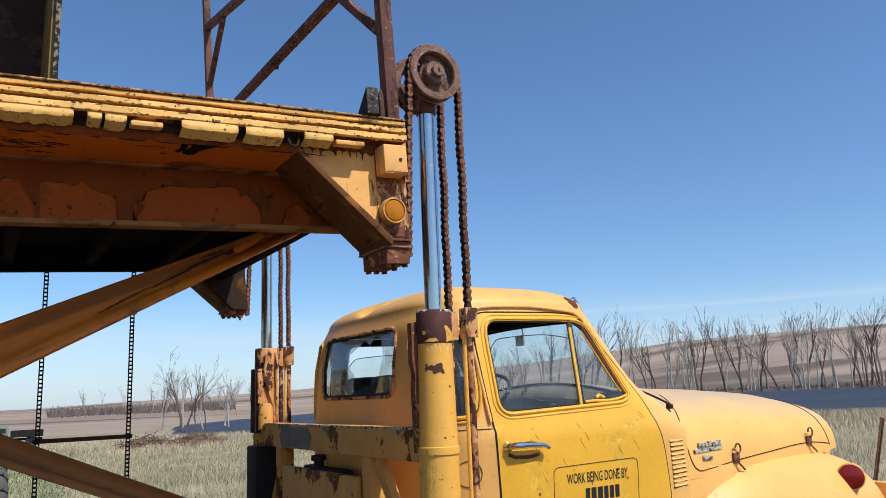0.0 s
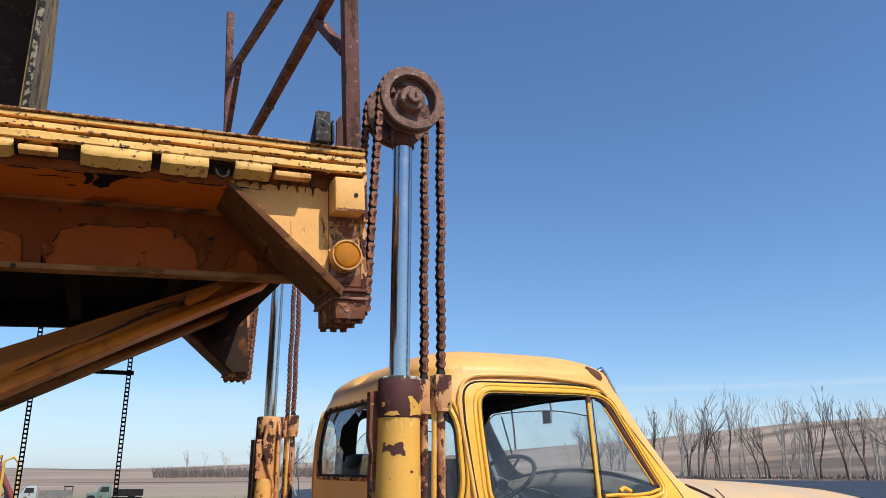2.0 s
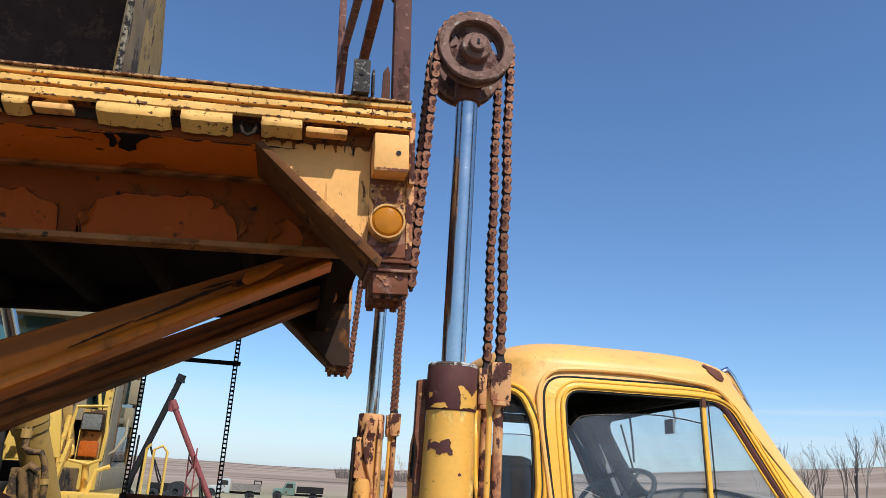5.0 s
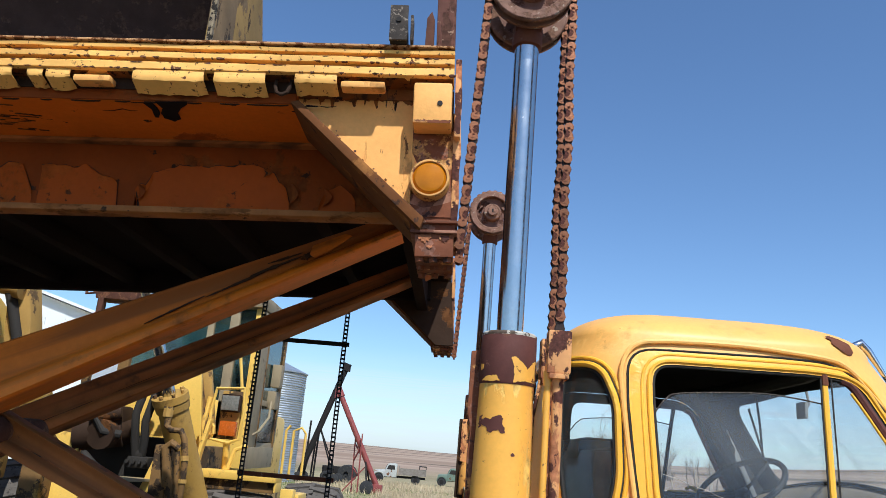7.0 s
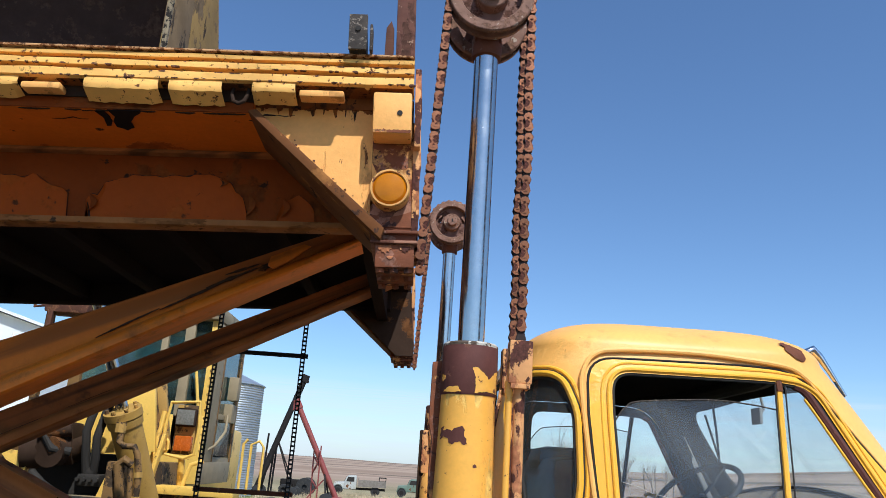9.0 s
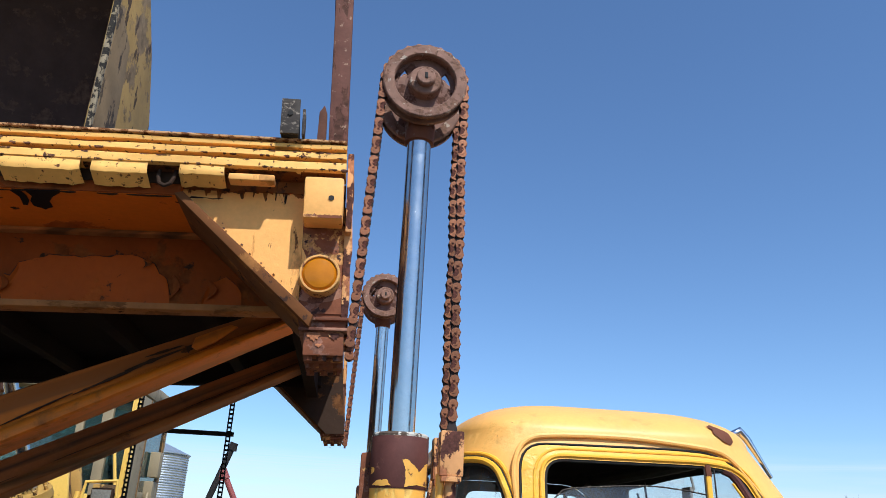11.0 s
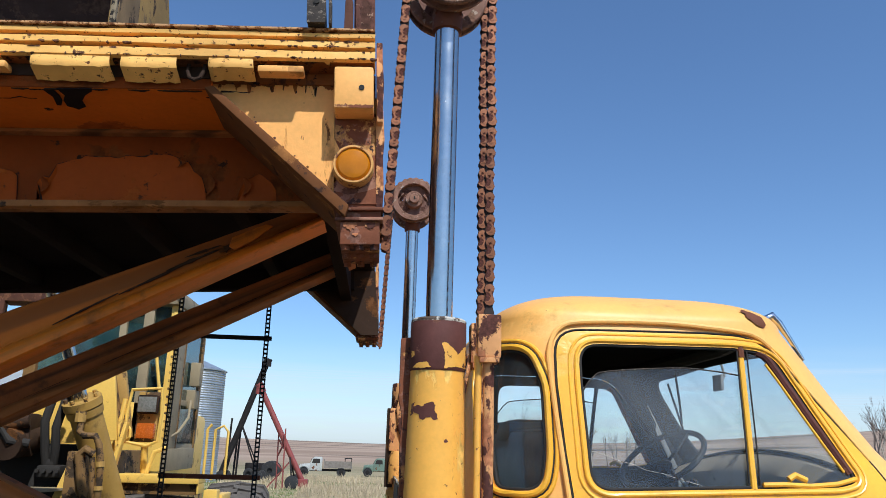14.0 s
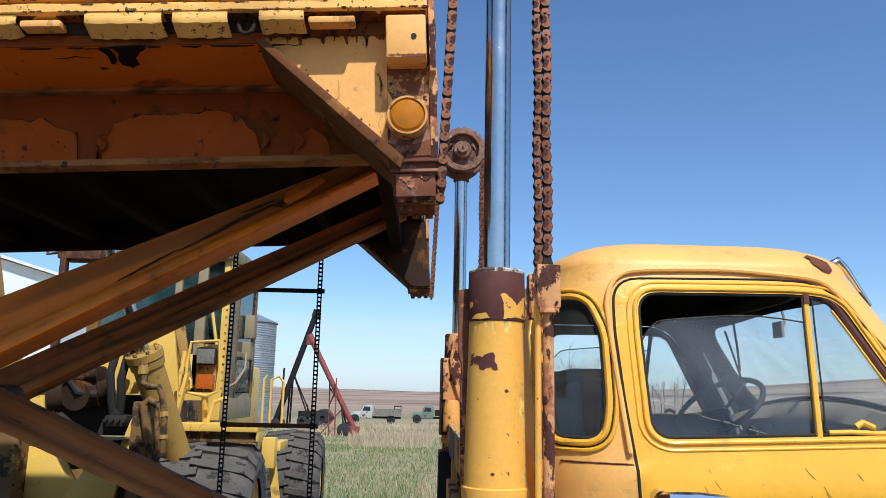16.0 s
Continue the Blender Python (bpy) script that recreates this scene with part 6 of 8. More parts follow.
part("cab_floor", bm, M_DARK, TRUCK)
bm = BM()
prism(bm, [(3.42, 1.0), (3.42, 0.5), (3.46, 0.5), (3.46, 1.16)], "y", 3.30, 4.81)
part("firewall", bm, M_DARK, TRUCK)
bm = BM()
axis = Vector((-0.55, -0.27, 0.79)).normalized()
cw = Vector((2.845, 4.28, 1.362))
u, w = ringframe(axis)
tube(bm, [cw + 0.209 * (math.cos(2 * math.pi * k / 40) * u + math.sin(2 * math.pi * k / 40) * w) for k in range(40)], 0.0135, 10, True)
for k in range(3):
    an = 2 * math.pi * k / 3 + 0.4
    tube(bm, [cw - axis * 0.03, cw - axis * 0.02 + 0.1 * (math.cos(an) * u + math.sin(an) * w), cw + 0.204 * (math.cos(an) * u + math.sin(an) * w)], 0.008, 8)
lathe(bm, [(-0.05, 0.03), (0.0, 0.035), (0.015, 0.0)], tuple(cw - axis * 0.02), "z", 16)
part("steering_wheel", bm, M_INK, TRUCK, "black three-spoke steering wheel")
bm = BM()
rod(bm, cw - axis * 0.02, cw - axis * 0.75, 0.024, seg=14)
rod(bm, (2.92, 4.28, 1.29), (2.98, 4.12, 1.12), 0.009, seg=8)
part("steering_column", bm, M_GREYINT, TRUCK)
bm = BM()
rod(bm, (2.70, 4.08, 0.5), (2.74, 4.12, 1.22), 0.009, seg=8)
rod(bm, (2.74, 4.12, 1.22), (2.74, 4.12, 1.26), 0.022, seg=10)
part("gear_lever", bm, M_DARK, TRUCK)
bm = BM()
box(bm, 3.035, 3.05, 4.015, 4.105, 1.672, 1.745, 0.006)
tube(bm, [(3.055, 4.06, 1.71), (3.075, 4.06, 1.74), (3.06, 4.055, 1.80)], 0.006, 8)
part("rear_view_mirror", bm, M_GREYINT, TRUCK, "small interior mirror on a bent stalk")
for pts in ([(3.045, 4.5, 1.50), (3.036, 4.5, 1.534), (2.974, 4.5, 1.737)], [(2.936, 4.3, 1.775), (2.95, 4.3, 1.65), (2.958, 4.3, 1.53)]):
    bm = BM()
    tube(bm, pts, 0.0055, 6)
    part("wiper", bm, M_DARK, TRUCK)
bm = BM()
beam(bm, (2.953, 4.775, 1.635), (3.106, 4.785, 1.313), 0.012, 0.026, 0.003)
part("pillar_strip", bm, M_GREYINT, TRUCK, "pale worn strip on the far pillar")
part("glass_crack", bead(smooth_line([(2.176, 1.389), (2.225, 1.377), (2.262, 1.362), (2.31, 1.352), (2.348, 1.336), (2.40, 1.327), (2.442, 1.314), (2.531, 1.291)], 3), near_fn(-0.012), 0.0009, False, 5), M_CHIP, TRUCK, "pale crack across the door glass")

# hood, fenders, nose
H_T = [(3.46, 0.84, 1.372, 0.80), (3.9, 0.83, 1.360, 0.80), (4.4, 0.80, 1.335, 0.81), (4.9, 0.775, 1.295, 0.83), (5.2, 0.735, 1.245, 0.85), (5.42, 0.67, 1.205, 0.86), (5.58, 0.57, 1.11, 0.865), (5.69, 0.42, 0.995, 0.87), (5.74, 0.24, 0.925, 0.875)]


def hood_at(x):
    c = [lerp_table([(r[0], r[k]) for r in H_T], x) for k in (1, 2, 3)]
    return c


def hood_pt(x, u, off=0.0):
    w, zt, zb = hood_at(x)
    an = math.pi * u
    c, s = spow(math.cos(an), 2 / 2.7), spow(math.sin(an), 2 / 2.7)
    return Vector((x, YC - (w + off) * c, zb + (zt + off - zb) * s))


bm = BM()
rows = []
xs = [3.46 + (5.74 - 3.46) * (i / 50) for i in range(51)]
for x in xs:
    rows.append([bm.verts.new(hood_pt(x, j / 40)) for j in range(41)])
for A, B in zip(rows, rows[1:]):
    for j in range(40):
        bm.faces.new((A[j], A[j + 1], B[j + 1], B[j]))
bm.faces.new(rows[-1])
hood = part("hood", lined(bm, 0.012, (4.4, YC, 0.9)), M_HOOD, TRUCK, "faded pale yellow rounded hood")
bm = BM()
rows = []
for x in (3.20, 3.27, 3.34, 3.40, 3.455):
    rows.append([bm.verts.new(hood_pt(3.46, j / 40, -0.003) + Vector((x - 3.46, 0, 0.012 * (3.46 - x) / 0.26))) for j in range(41)])
for A, B in zip(rows, rows[1:]):
    for j in range(40):
        bm.faces.new((A[j], A[j + 1], B[j + 1], B[j]))
part("cowl", lined(bm, 0.012, (3.3, YC, 0.9)), M_HOOD, TRUCK, "faded yellow cowl panel")
hood_on = lambda x, u_: hood_pt(x, u_, 0.002)
part("hood_seam", bead(smooth_line([(3.80, 0.335), (3.72, 0.215), (3.655, 0.115), (3.665, 0.04), (3.72, 0.012), (3.84, 0.012), (4.08, 0.02), (4.46, 0.03), (4.94, 0.04), (5.27, 0.02)], 8), hood_on, 0.0028, False), M_SOOTSHADE, hood)
part("hood_seam", bead(smooth_line([(5.15, 0.40), (5.19, 0.30), (5.22, 0.22), (5.235, 0.14), (5.25, 0.07), (5.28, 0.015)], 6), hood_on, 0.0028, False), M_SOOTSHADE, hood)
bm = BM()
box(bm, 3.46, 4.05, 3.222, 3.236, 0.40, 0.86, 0.003)
part("apron", bm, M_FADED, TRUCK)
for x, u_ in ((4.09, 0.03), (4.95, 0.05)):
    bm = BM()
    p = hood_pt(x, u_, 0.008)
    box(bm, p.x - 0.028, p.x + 0.028, p.y - 0.010, p.y + 0.004, p.z - 0.035, p.z + 0.025, 0.004)
    tube(bm, [p + Vector((0.014 + 0.026 * math.cos(0.5 * k - 1.9), -0.012, 0.052 + 0.030 * math.sin(0.5 * k - 1.9))) for k in range(11)], 0.0055, 8)
    tube(bm, [p + Vector((0.0, -0.010, -0.03)), p + Vector((0.03, -0.016, -0.06)), p + Vector((0.06, -0.016, -0.085))], 0.006, 8)
    part("hood_latch", bm, M_RUST, hood, "rusty hood latch with a loop handle")
bm = BM()
p = Vector((3.50, 3.236, 1.222))
box(bm, p.x - 0.022, p.x + 0.014, p.y - 0.022, p.y + 0.012, p.z - 0.045, p.z + 0.012, 0.008)
box(bm, p.x + 0.006, p.x + 0.044, p.y - 0.026, p.y + 0.006, p.z + 0.004, p.z + 0.036, 0.010)
rod(bm, p + Vector((-0.006, -0.034, -0.012)), p + Vector((-0.006, 0.0, -0.012)), 0.013, seg=10)
tube(bm, [p + Vector((-0.02, -0.012, -0.006)), p + Vector((-0.042, -0.02, 0.004)), p + Vector((-0.054, -0.018, 0.018))], 0.007, 8)
tube(bm, [p + Vector((-0.010, -0.014, -0.04)), p + Vector((-0.016, -0.02, -0.068))], 0.009, 8)
part("hood_hinge", bm, M_SOOTSHADE, hood, "rusty brown hood hinge")
bm = BM()
tube(bm, smooth_line([(3.315, 3.240, 1.338), (3.37, 3.241, 1.322), (3.43, 3.241, 1.300), (3.50, 3.236, 1.270), (3.53, 3.232, 1.252)]), 0.007, 8)
part("cowl_edge", bm, M_SOOTSHADE, TRUCK, "dark folded edge between cowl and hood")
rnde = random.Random(9)
for k in range(7):
    bm = BM()
    p = hood_pt(3.75 + 0.031 * k, 0.072, 0.004)
    h = rnde.uniform(0.014, 0.028)
    box(bm, p.x, p.x + 0.026, p.y - 0.010, p.y + 0.006, p.z - 0.006, p.z + h, 0.003)
    part("emblem_letter", bm, M_CHIP, hood)
bm = BM()
p, q = hood_pt(3.70, 0.056, 0.004), hood_pt(3.97, 0.062, 0.004)
beam(bm, p, q, 0.010, 0.022, 0.003)
part("emblem_bar", bm, M_CHIP, hood, "dull chrome emblem bar")
bm = BM()
p = hood_pt(3.77, 0.038, 0.004)
box(bm, p.x, p.x + 0.085, p.y - 0.008, p.y + 0.006, p.z - 0.012, p.z + 0.012, 0.003)
part("emblem_badge", bm, M_CHIP, hood)
# louvres on the cowl side
for k in range(11):
    z = 0.80 + 0.0255 * k
    x0 = 3.346 - 0.002 * k
    P = near_fn(0.0)
    a, b = P(x0, z), P(x0 + 0.155 - 0.0015 * k, z)
    bm = BM()
    vs = [bm.verts.new(p) for p in (a + Vector((0, -0.001, 0.006)), b + Vector((0, -0.001, 0.006)), b + Vector((0, -0.008, -0.006)), a + Vector((0, -0.008, -0.006)))]
    bm.faces.new(vs)
    lv = part("louvre", shell(bm, 0.002), M_FADED, TRUCK)
    bm = BM()
    vs = [bm.verts.new(p) for p in (a + Vector((0, -0.0025, -0.007)), b + Vector((0, -0.0025, -0.007)), b + Vector((0, -0.0025, -0.0125)), a + Vector((0, -0.0025, -0.0125)))]
    bm.faces.new(vs)
    part("slot", shell(bm, 0.002), M_RUST, lv)


def fender(near):
    bm = BM()
    rows = []
    for i in range(37):
        th = math.pi * i / 36
        c = -spow(math.cos(th), 2 / 2.6)
        x = 4.62 + 1.13 * c
        rad = max(0.02, (1 - abs(c) ** 2.6) ** (1 / 2.6))
        row = []
        for j in range(19):
            ph = math.pi / 2 * j / 18
            y = 3.38 - 0.38 * rad * math.sin(ph)
            z = 0.30 + 0.58 * rad * math.cos(ph)
            row.append(bm.verts.new((x, y, z)))
        rows.append(row)
    for A, B in zip(rows, rows[1:]):
        for j in range(18):
            bm.faces.new((A[j], A[j + 1], B[j + 1], B[j]))
    lined(bm, 0.012, (4.62, 3.38, 0.2))
    if not near:
        bmesh.ops.transform(bm, matrix=Matrix.Translation((0, 2 * YC, 0)) @ Matrix.Diagonal((1, -1, 1, 1)), verts=bm.verts)
    return bm


for near in (True, False):
    fd = part("fender", fender(near), M_FADED, TRUCK, "faded yellow bulging front fender")
    y = 3.10 if near else 2 * YC - 3.10
    face = pose(5.10, y, 0.70, 0, 0, 32 if near else -32)
    bm = BM()
    lathe(bm, [(-0.05, 0.082), (-0.045, 0.09), (0.02, 0.088), (0.055, 0.06), (0.065, 0.0)], (0, 0, 0), "x", 28)
    box(bm, -0.025, 0.0, -0.02, 0.02, -0.20, -0.07, 0.004)
    ml = part("marker_lamp", bm, M_FADED, fd, "yellow marker lamp housing", m=face)
    bm = BM()
    lathe(bm, [(-0.047, 0.084), (-0.056, 0.066), (-0.062, 0.0)], (0, 0, 0), "x", 28)
    part("lamp_lens", bm, M_RED, ml, "dark red lens")
bm = BM()
prism(bm, [(5.2, 0.5), (5.62, 0.5), (5.70, 0.87), (5.2, 0.87)], "y", 3.6, 4.51, 0.02)
part("grille_shell", bm, M_FADED, TRUCK)
bm = BM()
box(bm, 5.80, 5.88, 3.0, 5.11, 0.42, 0.58, 0.015)
box(bm, 5.30, 5.81, 3.62, 3.70, 0.44, 0.54)
box(bm, 5.30, 5.81, 4.41, 4.49, 0.44, 0.54)
part("bumper", bm, M_FADED, TRUCK)
for y in (3.62, 4.41):
    bm = BM()
    box(bm, -2.0, 5.3, y, y + 0.07, 0.52, 0.70, 0.006)
    part("frame_rail", bm, M_RUST, TRUCK)


def road_wheel(x, y):
    bm = BM()
    lathe(bm, [(-0.10, 0.20), (-0.11, 0.31), (-0.08, 0.36), (0.08, 0.36), (0.11, 0.31), (0.10, 0.20)], (0, 0, 0), "y", 40)
    w = part("wheel", bm, M_RUBBER, TRUCK, "black tyre", m=pose(x, y, 0.36))
    bm = BM()
    lathe(bm, [(-0.07, 0.205), (-0.05, 0.17), (-0.06, 0.08), (-0.09, 0.07), (-0.09, 0.0)], (0, 0, 0), "y", 28)
    part("rim", bm, M_FADED, w)


road_wheel(4.68, 3.32)
road_wheel(4.68, 4.79)
road_wheel(-1.2, 3.3)
road_wheel(-1.2, 4.8)

# ---------------------------------------------------------------- frame across the truck behind the cab
frame_ = thing("headache_rack", "yellow steel cross frame behind the cab, patched and rusty", "rack")
bm = BM()
box(bm, 1.60, 1.715, 2.96, 5.17, 1.075, 1.225, 0.010)
cross = part("cross_beam", bm, M_FRAME, frame_, "yellow cross beam with worn paint")
bm = BM()
edge = [(1.6015, 2.97 + 2.18 * k / 90, 1.2235) for k in range(91)]
tube(bm, edge, 0.003, 6, radii=[0.0012 + 0.0075 * max(0.0, noise.noise(Vector((k * 0.23, 4, 2))) + 0.25) for k in range(91)])
part("worn_edge", bm, M_CHIP, cross, "pale worn edge of the beam")
rndf = random.Random(6)
yy = 3.0
while yy < 5.1:
    w = rndf.uniform(0.08, 0.3)
    bm = BM()
    poly = [(yy + w * k / 8, 1.2275) for k in range(9)] + [(yy + w * (8 - k) / 8, 1.222 - 0.012 * rndf.random() * (0.3 if k in (0, 8) else 1)) for k in range(9)]
    prism(bm, poly, "x", 1.5965, 1.599)
    part("edge_wear", bm, M_CHIP, frame_, "bare worn edge of the beam")
    yy += w + rndf.uniform(0.02, 0.15)
bm = BM()
prism(bm, [(4.28, 1.085), (4.76, 1.082), (4.80, 1.15), (4.74, 1.208), (4.30, 1.21), (4.24, 1.16)], "x", 1.5955, 1.5985)
part("grey_patch", bm, M_WOOD, frame_, "grey weathered patch")
for y in (4.86, 3.52):
    bm = BM()
    box(bm, 1.61, 1.70, y - 0.05, y + 0.05, 0.5, 1.075, 0.006)
    part("upright", bm, M_FRAME, frame_)
for y0, y1 in ((4.80, 5.15), (3.45, 3.05)):
    bm = BM()
    beam(bm, (1.655, y0, 1.06), (1.655, y1, 0.55), 0.05, 0.06, 0.004)
    part("brace", bm, M_FRAME, frame_)
bm = BM()
box(bm, 1.58, 1.62, 3.60, 4.70, 0.48, 0.97, 0.006)
part("panel", bm, M_FRAME, frame_)
bm = BM()
lathe(bm, [(0.98, 0.03), (1.01, 0.03), (1.015, 0.045), (1.045, 0.045), (1.05, 0.0)], (1.66, 4.28, 0), "z", 18)
box(bm, 1.64, 1.72, 3.9, 4.5, 0.60, 0.98, 0.02)
part("oil_filler", bm, M_DARK, frame_, "black oil tank with filler cap")
for y in (2.86, 5.245):
    bm = BM()
    box(bm, 1.60, 1.71, min(y, YC) if y > YC else 3.0, 5.1 if y > YC else 3.62, 0.52, 0.62, 0.005)
    part("outrigger", bm, M_FRAME, frame_)
# black box enclosing the lower barrel of the far cylinder
bm = BM()
box(bm, 1.548, 1.762, 5.138, 5.352, 0.05, 1.07, 0.01)
part("cylinder_guard", bm, M_DARK, frame_, "black box round the foot of the cylinder")
# ---------------------------------------------------------------- wheel loader behind the deck
LOADER = thing("wheel_loader", "pale yellow articulated wheel loader with its bucket raised over the deck", "wheel loader")
LG = gz(-0.6, 7.6)


def loader_tyre(m):
    bm = BM()
    R, W = 0.68, 0.40
    lathe(bm, [(-W, 0.34), (-W - 0.02, 0.50), (-W + 0.015, 0.585), (-W + 0.06, 0.63), (-W + 0.14, 0.652), (W - 0.14, 0.652), (W - 0.06, 0.63), (W - 0.015, 0.585), (W + 0.02, 0.50), (W, 0.34)], (0, 0, 0), "x", 44)
    t = part("tyre", bm, M_TYRE, LOADER, "large worn lugged tyre", m=m)
    for side in (-1, 1):
        for k in range(20):
            bm = BM() if (side, k) == (-1, 0) else None
            an = 2 * math.pi * (k + (0.5 if side > 0 else 0)) / 20
            mm = Matrix.Rotation(an, 4, "X")
            if bm:
                vs = [(-W - 0.015, -0.045, 0.56), (-W + 0.05, -0.045, 0.655), (0.03, 0.035, R + 0.012), (0.03, 0.105, R + 0.012), (-W + 0.05, 0.045, 0.655), (-W - 0.015, 0.045, 0.56)]
                lo = [bm.verts.new(Vector(v) - Vector((0, 0, 0.06))) for v in vs]
                hi = [bm.verts.new(v) for v in vs]
                bm.faces.new(hi)
                for i in range(6):
                    j = (i + 1) % 6
                    bm.faces.new((lo[i], lo[j], hi[j], hi[i]))
                loader_tyre.lug = part("lug", bm, M_TYRE, t, m=mm, smooth=False)
            else:
                again(loader_tyre.lug, t, mm @ (Matrix.Diagonal((side * -1, 1, 1, 1))), "lug")
    bm = BM()
    lathe(bm, [(W - 0.02, 0.35), (W - 0.06, 0.30), (W - 0.10, 0.12), (W - 0.02, 0.10), (W - 0.02, 0.0)], (0, 0, 0), "x", 32)
    part("rim", bm, M_LOADER, t)
    return t


loader_tyre(pose(-0.455, 7.62, LG + 0.64, 0, 0, 4) @ Matrix.Diagonal((1.18, 0.90, 0.90, 1)))
loader_tyre(pose(-2.25, 7.95, LG + 0.68, 0, 0, 24))
loader_tyre(pose(-0.15, 10.5, LG + 0.61, 0, 0, 4) @ Matrix.Diagonal((0.9, 0.9, 0.9, 1)))
loader_tyre(pose(-2.15, 10.9, LG + 0.68, 0, 0, 6))


def lp(name, material, build, label=""):
    bm = BM()
    build(bm)
    return part(name, bm, material, LOADER, label)


lp("front_frame", M_GRIMESHADE, lambda b: (box(b, -1.75, -0.75, 7.2, 8.6, LG + 0.35, LG + 1.05, 0.03), box(b, -1.9, -1.72, 6.9, 8.4, LG + 0.4, LG + 1.7, 0.02), box(b, -0.86, -0.72, 6.9, 8.4, LG + 0.4, LG + 1.6, 0.02)))
lp("rear_frame", M_LOADER2, lambda b: box(b, -1.9, -0.95, 8.9, 12.4, LG + 0.45, LG + 1.15, 0.04))
lp("engine_hood", M_LOADER, lambda b: box(b, -2.3, -1.05, 10.0, 12.6, LG + 1.15, LG + 2.05, 0.08))
lp("axle", M_LOADER2, lambda b: (rod(b, (-2.3, 7.85, LG + 0.68), (-0.25, 7.72, LG + 0.68), 0.14), rod(b, (-2.2, 10.8, LG + 0.68), (-0.1, 10.7, LG + 0.68), 0.14)))
lp("front_fender", M_LOADER, lambda b: (box(b, -0.66, 0.03, 7.45, 7.72, 1.03, 1.10, 0.012), box(b, 0.012, 0.03, 7.47, 7.70, 0.95, 1.031, 0.006)), "yellow fender step over the tyre")
# dark apron that paints the shadow under the step
lp("fender_apron", M_GRIMESHADE, lambda b: box(b, -0.64, 0.010, 7.50, 7.52, 0.94, 1.029, 0.004), "apron under the fender step, dark brown for its shade")
lp("step_bracket", M_LOADER, lambda b: (box(b, -0.16, -0.03, 8.6, 8.75, 0.62, 0.92, 0.01), box(b, -0.14, 0.0, 8.75, 9.2, 0.78, 0.87, 0.01), prism(b, [(-0.14, 0.80), (-0.07, 0.80), (0.04, 0.1), (-0.04, 0.1)], "y", 8.8, 8.86)))
lp("splash_guard", M_LOADER, lambda b: prism(b, [(-1.62, 0.15), (-1.05, 0.15), (-0.92, 0.82), (-1.15, 0.86)], "y", 7.0, 7.05, 0.005))
# cab
cab_l = lp("operator_cab", M_LCAB, lambda b: box(b, -2.05, -0.58, 8.6, 9.9, 1.08, 1.35, 0.02), "grey-beige operator cab")
bm = BM()
box(bm, -2.1, -0.56, 8.5, 10.0, 2.72, 2.88, 0.05)
part("cab_roof", bm, M_LCAB, cab_l)
for x, y in ((-0.62, 8.60), (-2.0, 8.62), (-0.61, 9.86), (-2.0, 9.86), (-0.61, 9.02), (-1.12, 8.61), (-0.87, 8.595)):
    bm = BM()
    w = 0.05 if x == -0.87 else 0.035
    box(bm, x - w, x + w, y - 0.03, y + 0.03, 1.35, 2.72, 0.008)
    part("pillar", bm, M_LOADER if (x, y) == (-0.62, 8.60) else M_LCAB, cab_l)
for x0, x1 in ((-1.08, -0.67), (-1.96, -1.16)):
    bm = BM()
    box(bm, x0, x1, 8.61, 8.622, 1.36, 2.71)
    part("pane", bm, M_LGLASS, cab_l)
bm = BM()
box(bm, -0.602, -0.59, 8.66, 9.82, 1.36, 2.71)
part("pane", bm, M_LGLASS, cab_l)
bm = BM()
box(bm, -0.588, -0.570, 8.64, 9.84, 1.08, 1.30, 0.006)
part("door_panel", bm, M_LCAB, cab_l, "beige lower door panel")
bm = BM()
box(bm, -0.588, -0.572, 8.98, 9.84, 1.74, 1.80, 0.006)
part("door_rail", bm, M_LCAB, cab_l)
bm = BM()
box(bm, -0.588, -0.574, 8.66, 8.97, 1.30, 2.71, 0.006)
part("door_jamb", bm, M_LCAB, cab_l, "beige door jamb")
for y_ in (8.985, 9.80):
    bm = BM()
    box(bm, -0.5885, -0.568, y_ - 0.018, y_ + 0.018, 1.30, 2.71, 0.006)
    part("door_stile", bm, M_GRIMESHADE, cab_l, "dark door stile")
bm = BM()
for k in range(16):
    rod(bm, (-0.60, 8.5685, 1.40 + 0.08 * k), (-0.60, 8.5645, 1.40 + 0.08 * k), 0.014, seg=8)
part("rivet", bm, M_LOADER2, cab_l)
bm = BM()
box(bm, -1.98, -0.64, 9.78, 9.83, 1.35, 2.10)
part("rear_panel", bm, M_DARK, cab_l)
bm = BM()
box(bm, -1.98, -0.64, 9.80, 9.812, 2.101, 2.71)
part("pane", bm, M_LGLASS, cab_l)
bm = BM()
box(bm, -0.60, -0.50, 9.3, 9.5, 1.72, 1.92, 0.01)
part("mirror_housing", bm, M_LCAB, cab_l)
bm = BM()
box(bm, -0.58, -0.47, 9.3, 9.45, 1.96, 2.22, 0.015)
part("mirror_housing", bm, M_LCAB, cab_l)
bm = BM()
box(bm, -1.7, -0.9, 8.9, 9.6, 1.1, 2.0, 0.1)
part("operator_seat", bm, M_DARK, cab_l)
bm = BM()
tube(bm, [(-0.55, 8.5, 2.65), (-0.52, 8.46, 2.80), (-0.66, 8.46, 2.93), (-0.78, 8.48, 2.80)], 0.012, 8)
part("grab_wire", bm, M_LCAB, cab_l)
bm = BM()
tube(bm, [(-0.60, 8.75, 1.40), (-0.54, 8.9, 1.46), (-0.52, 9.2, 1.62), (-0.54, 9.3, 1.80)], 0.014, 8)
part("window_stay", bm, M_LCAB, cab_l)
bm = BM()
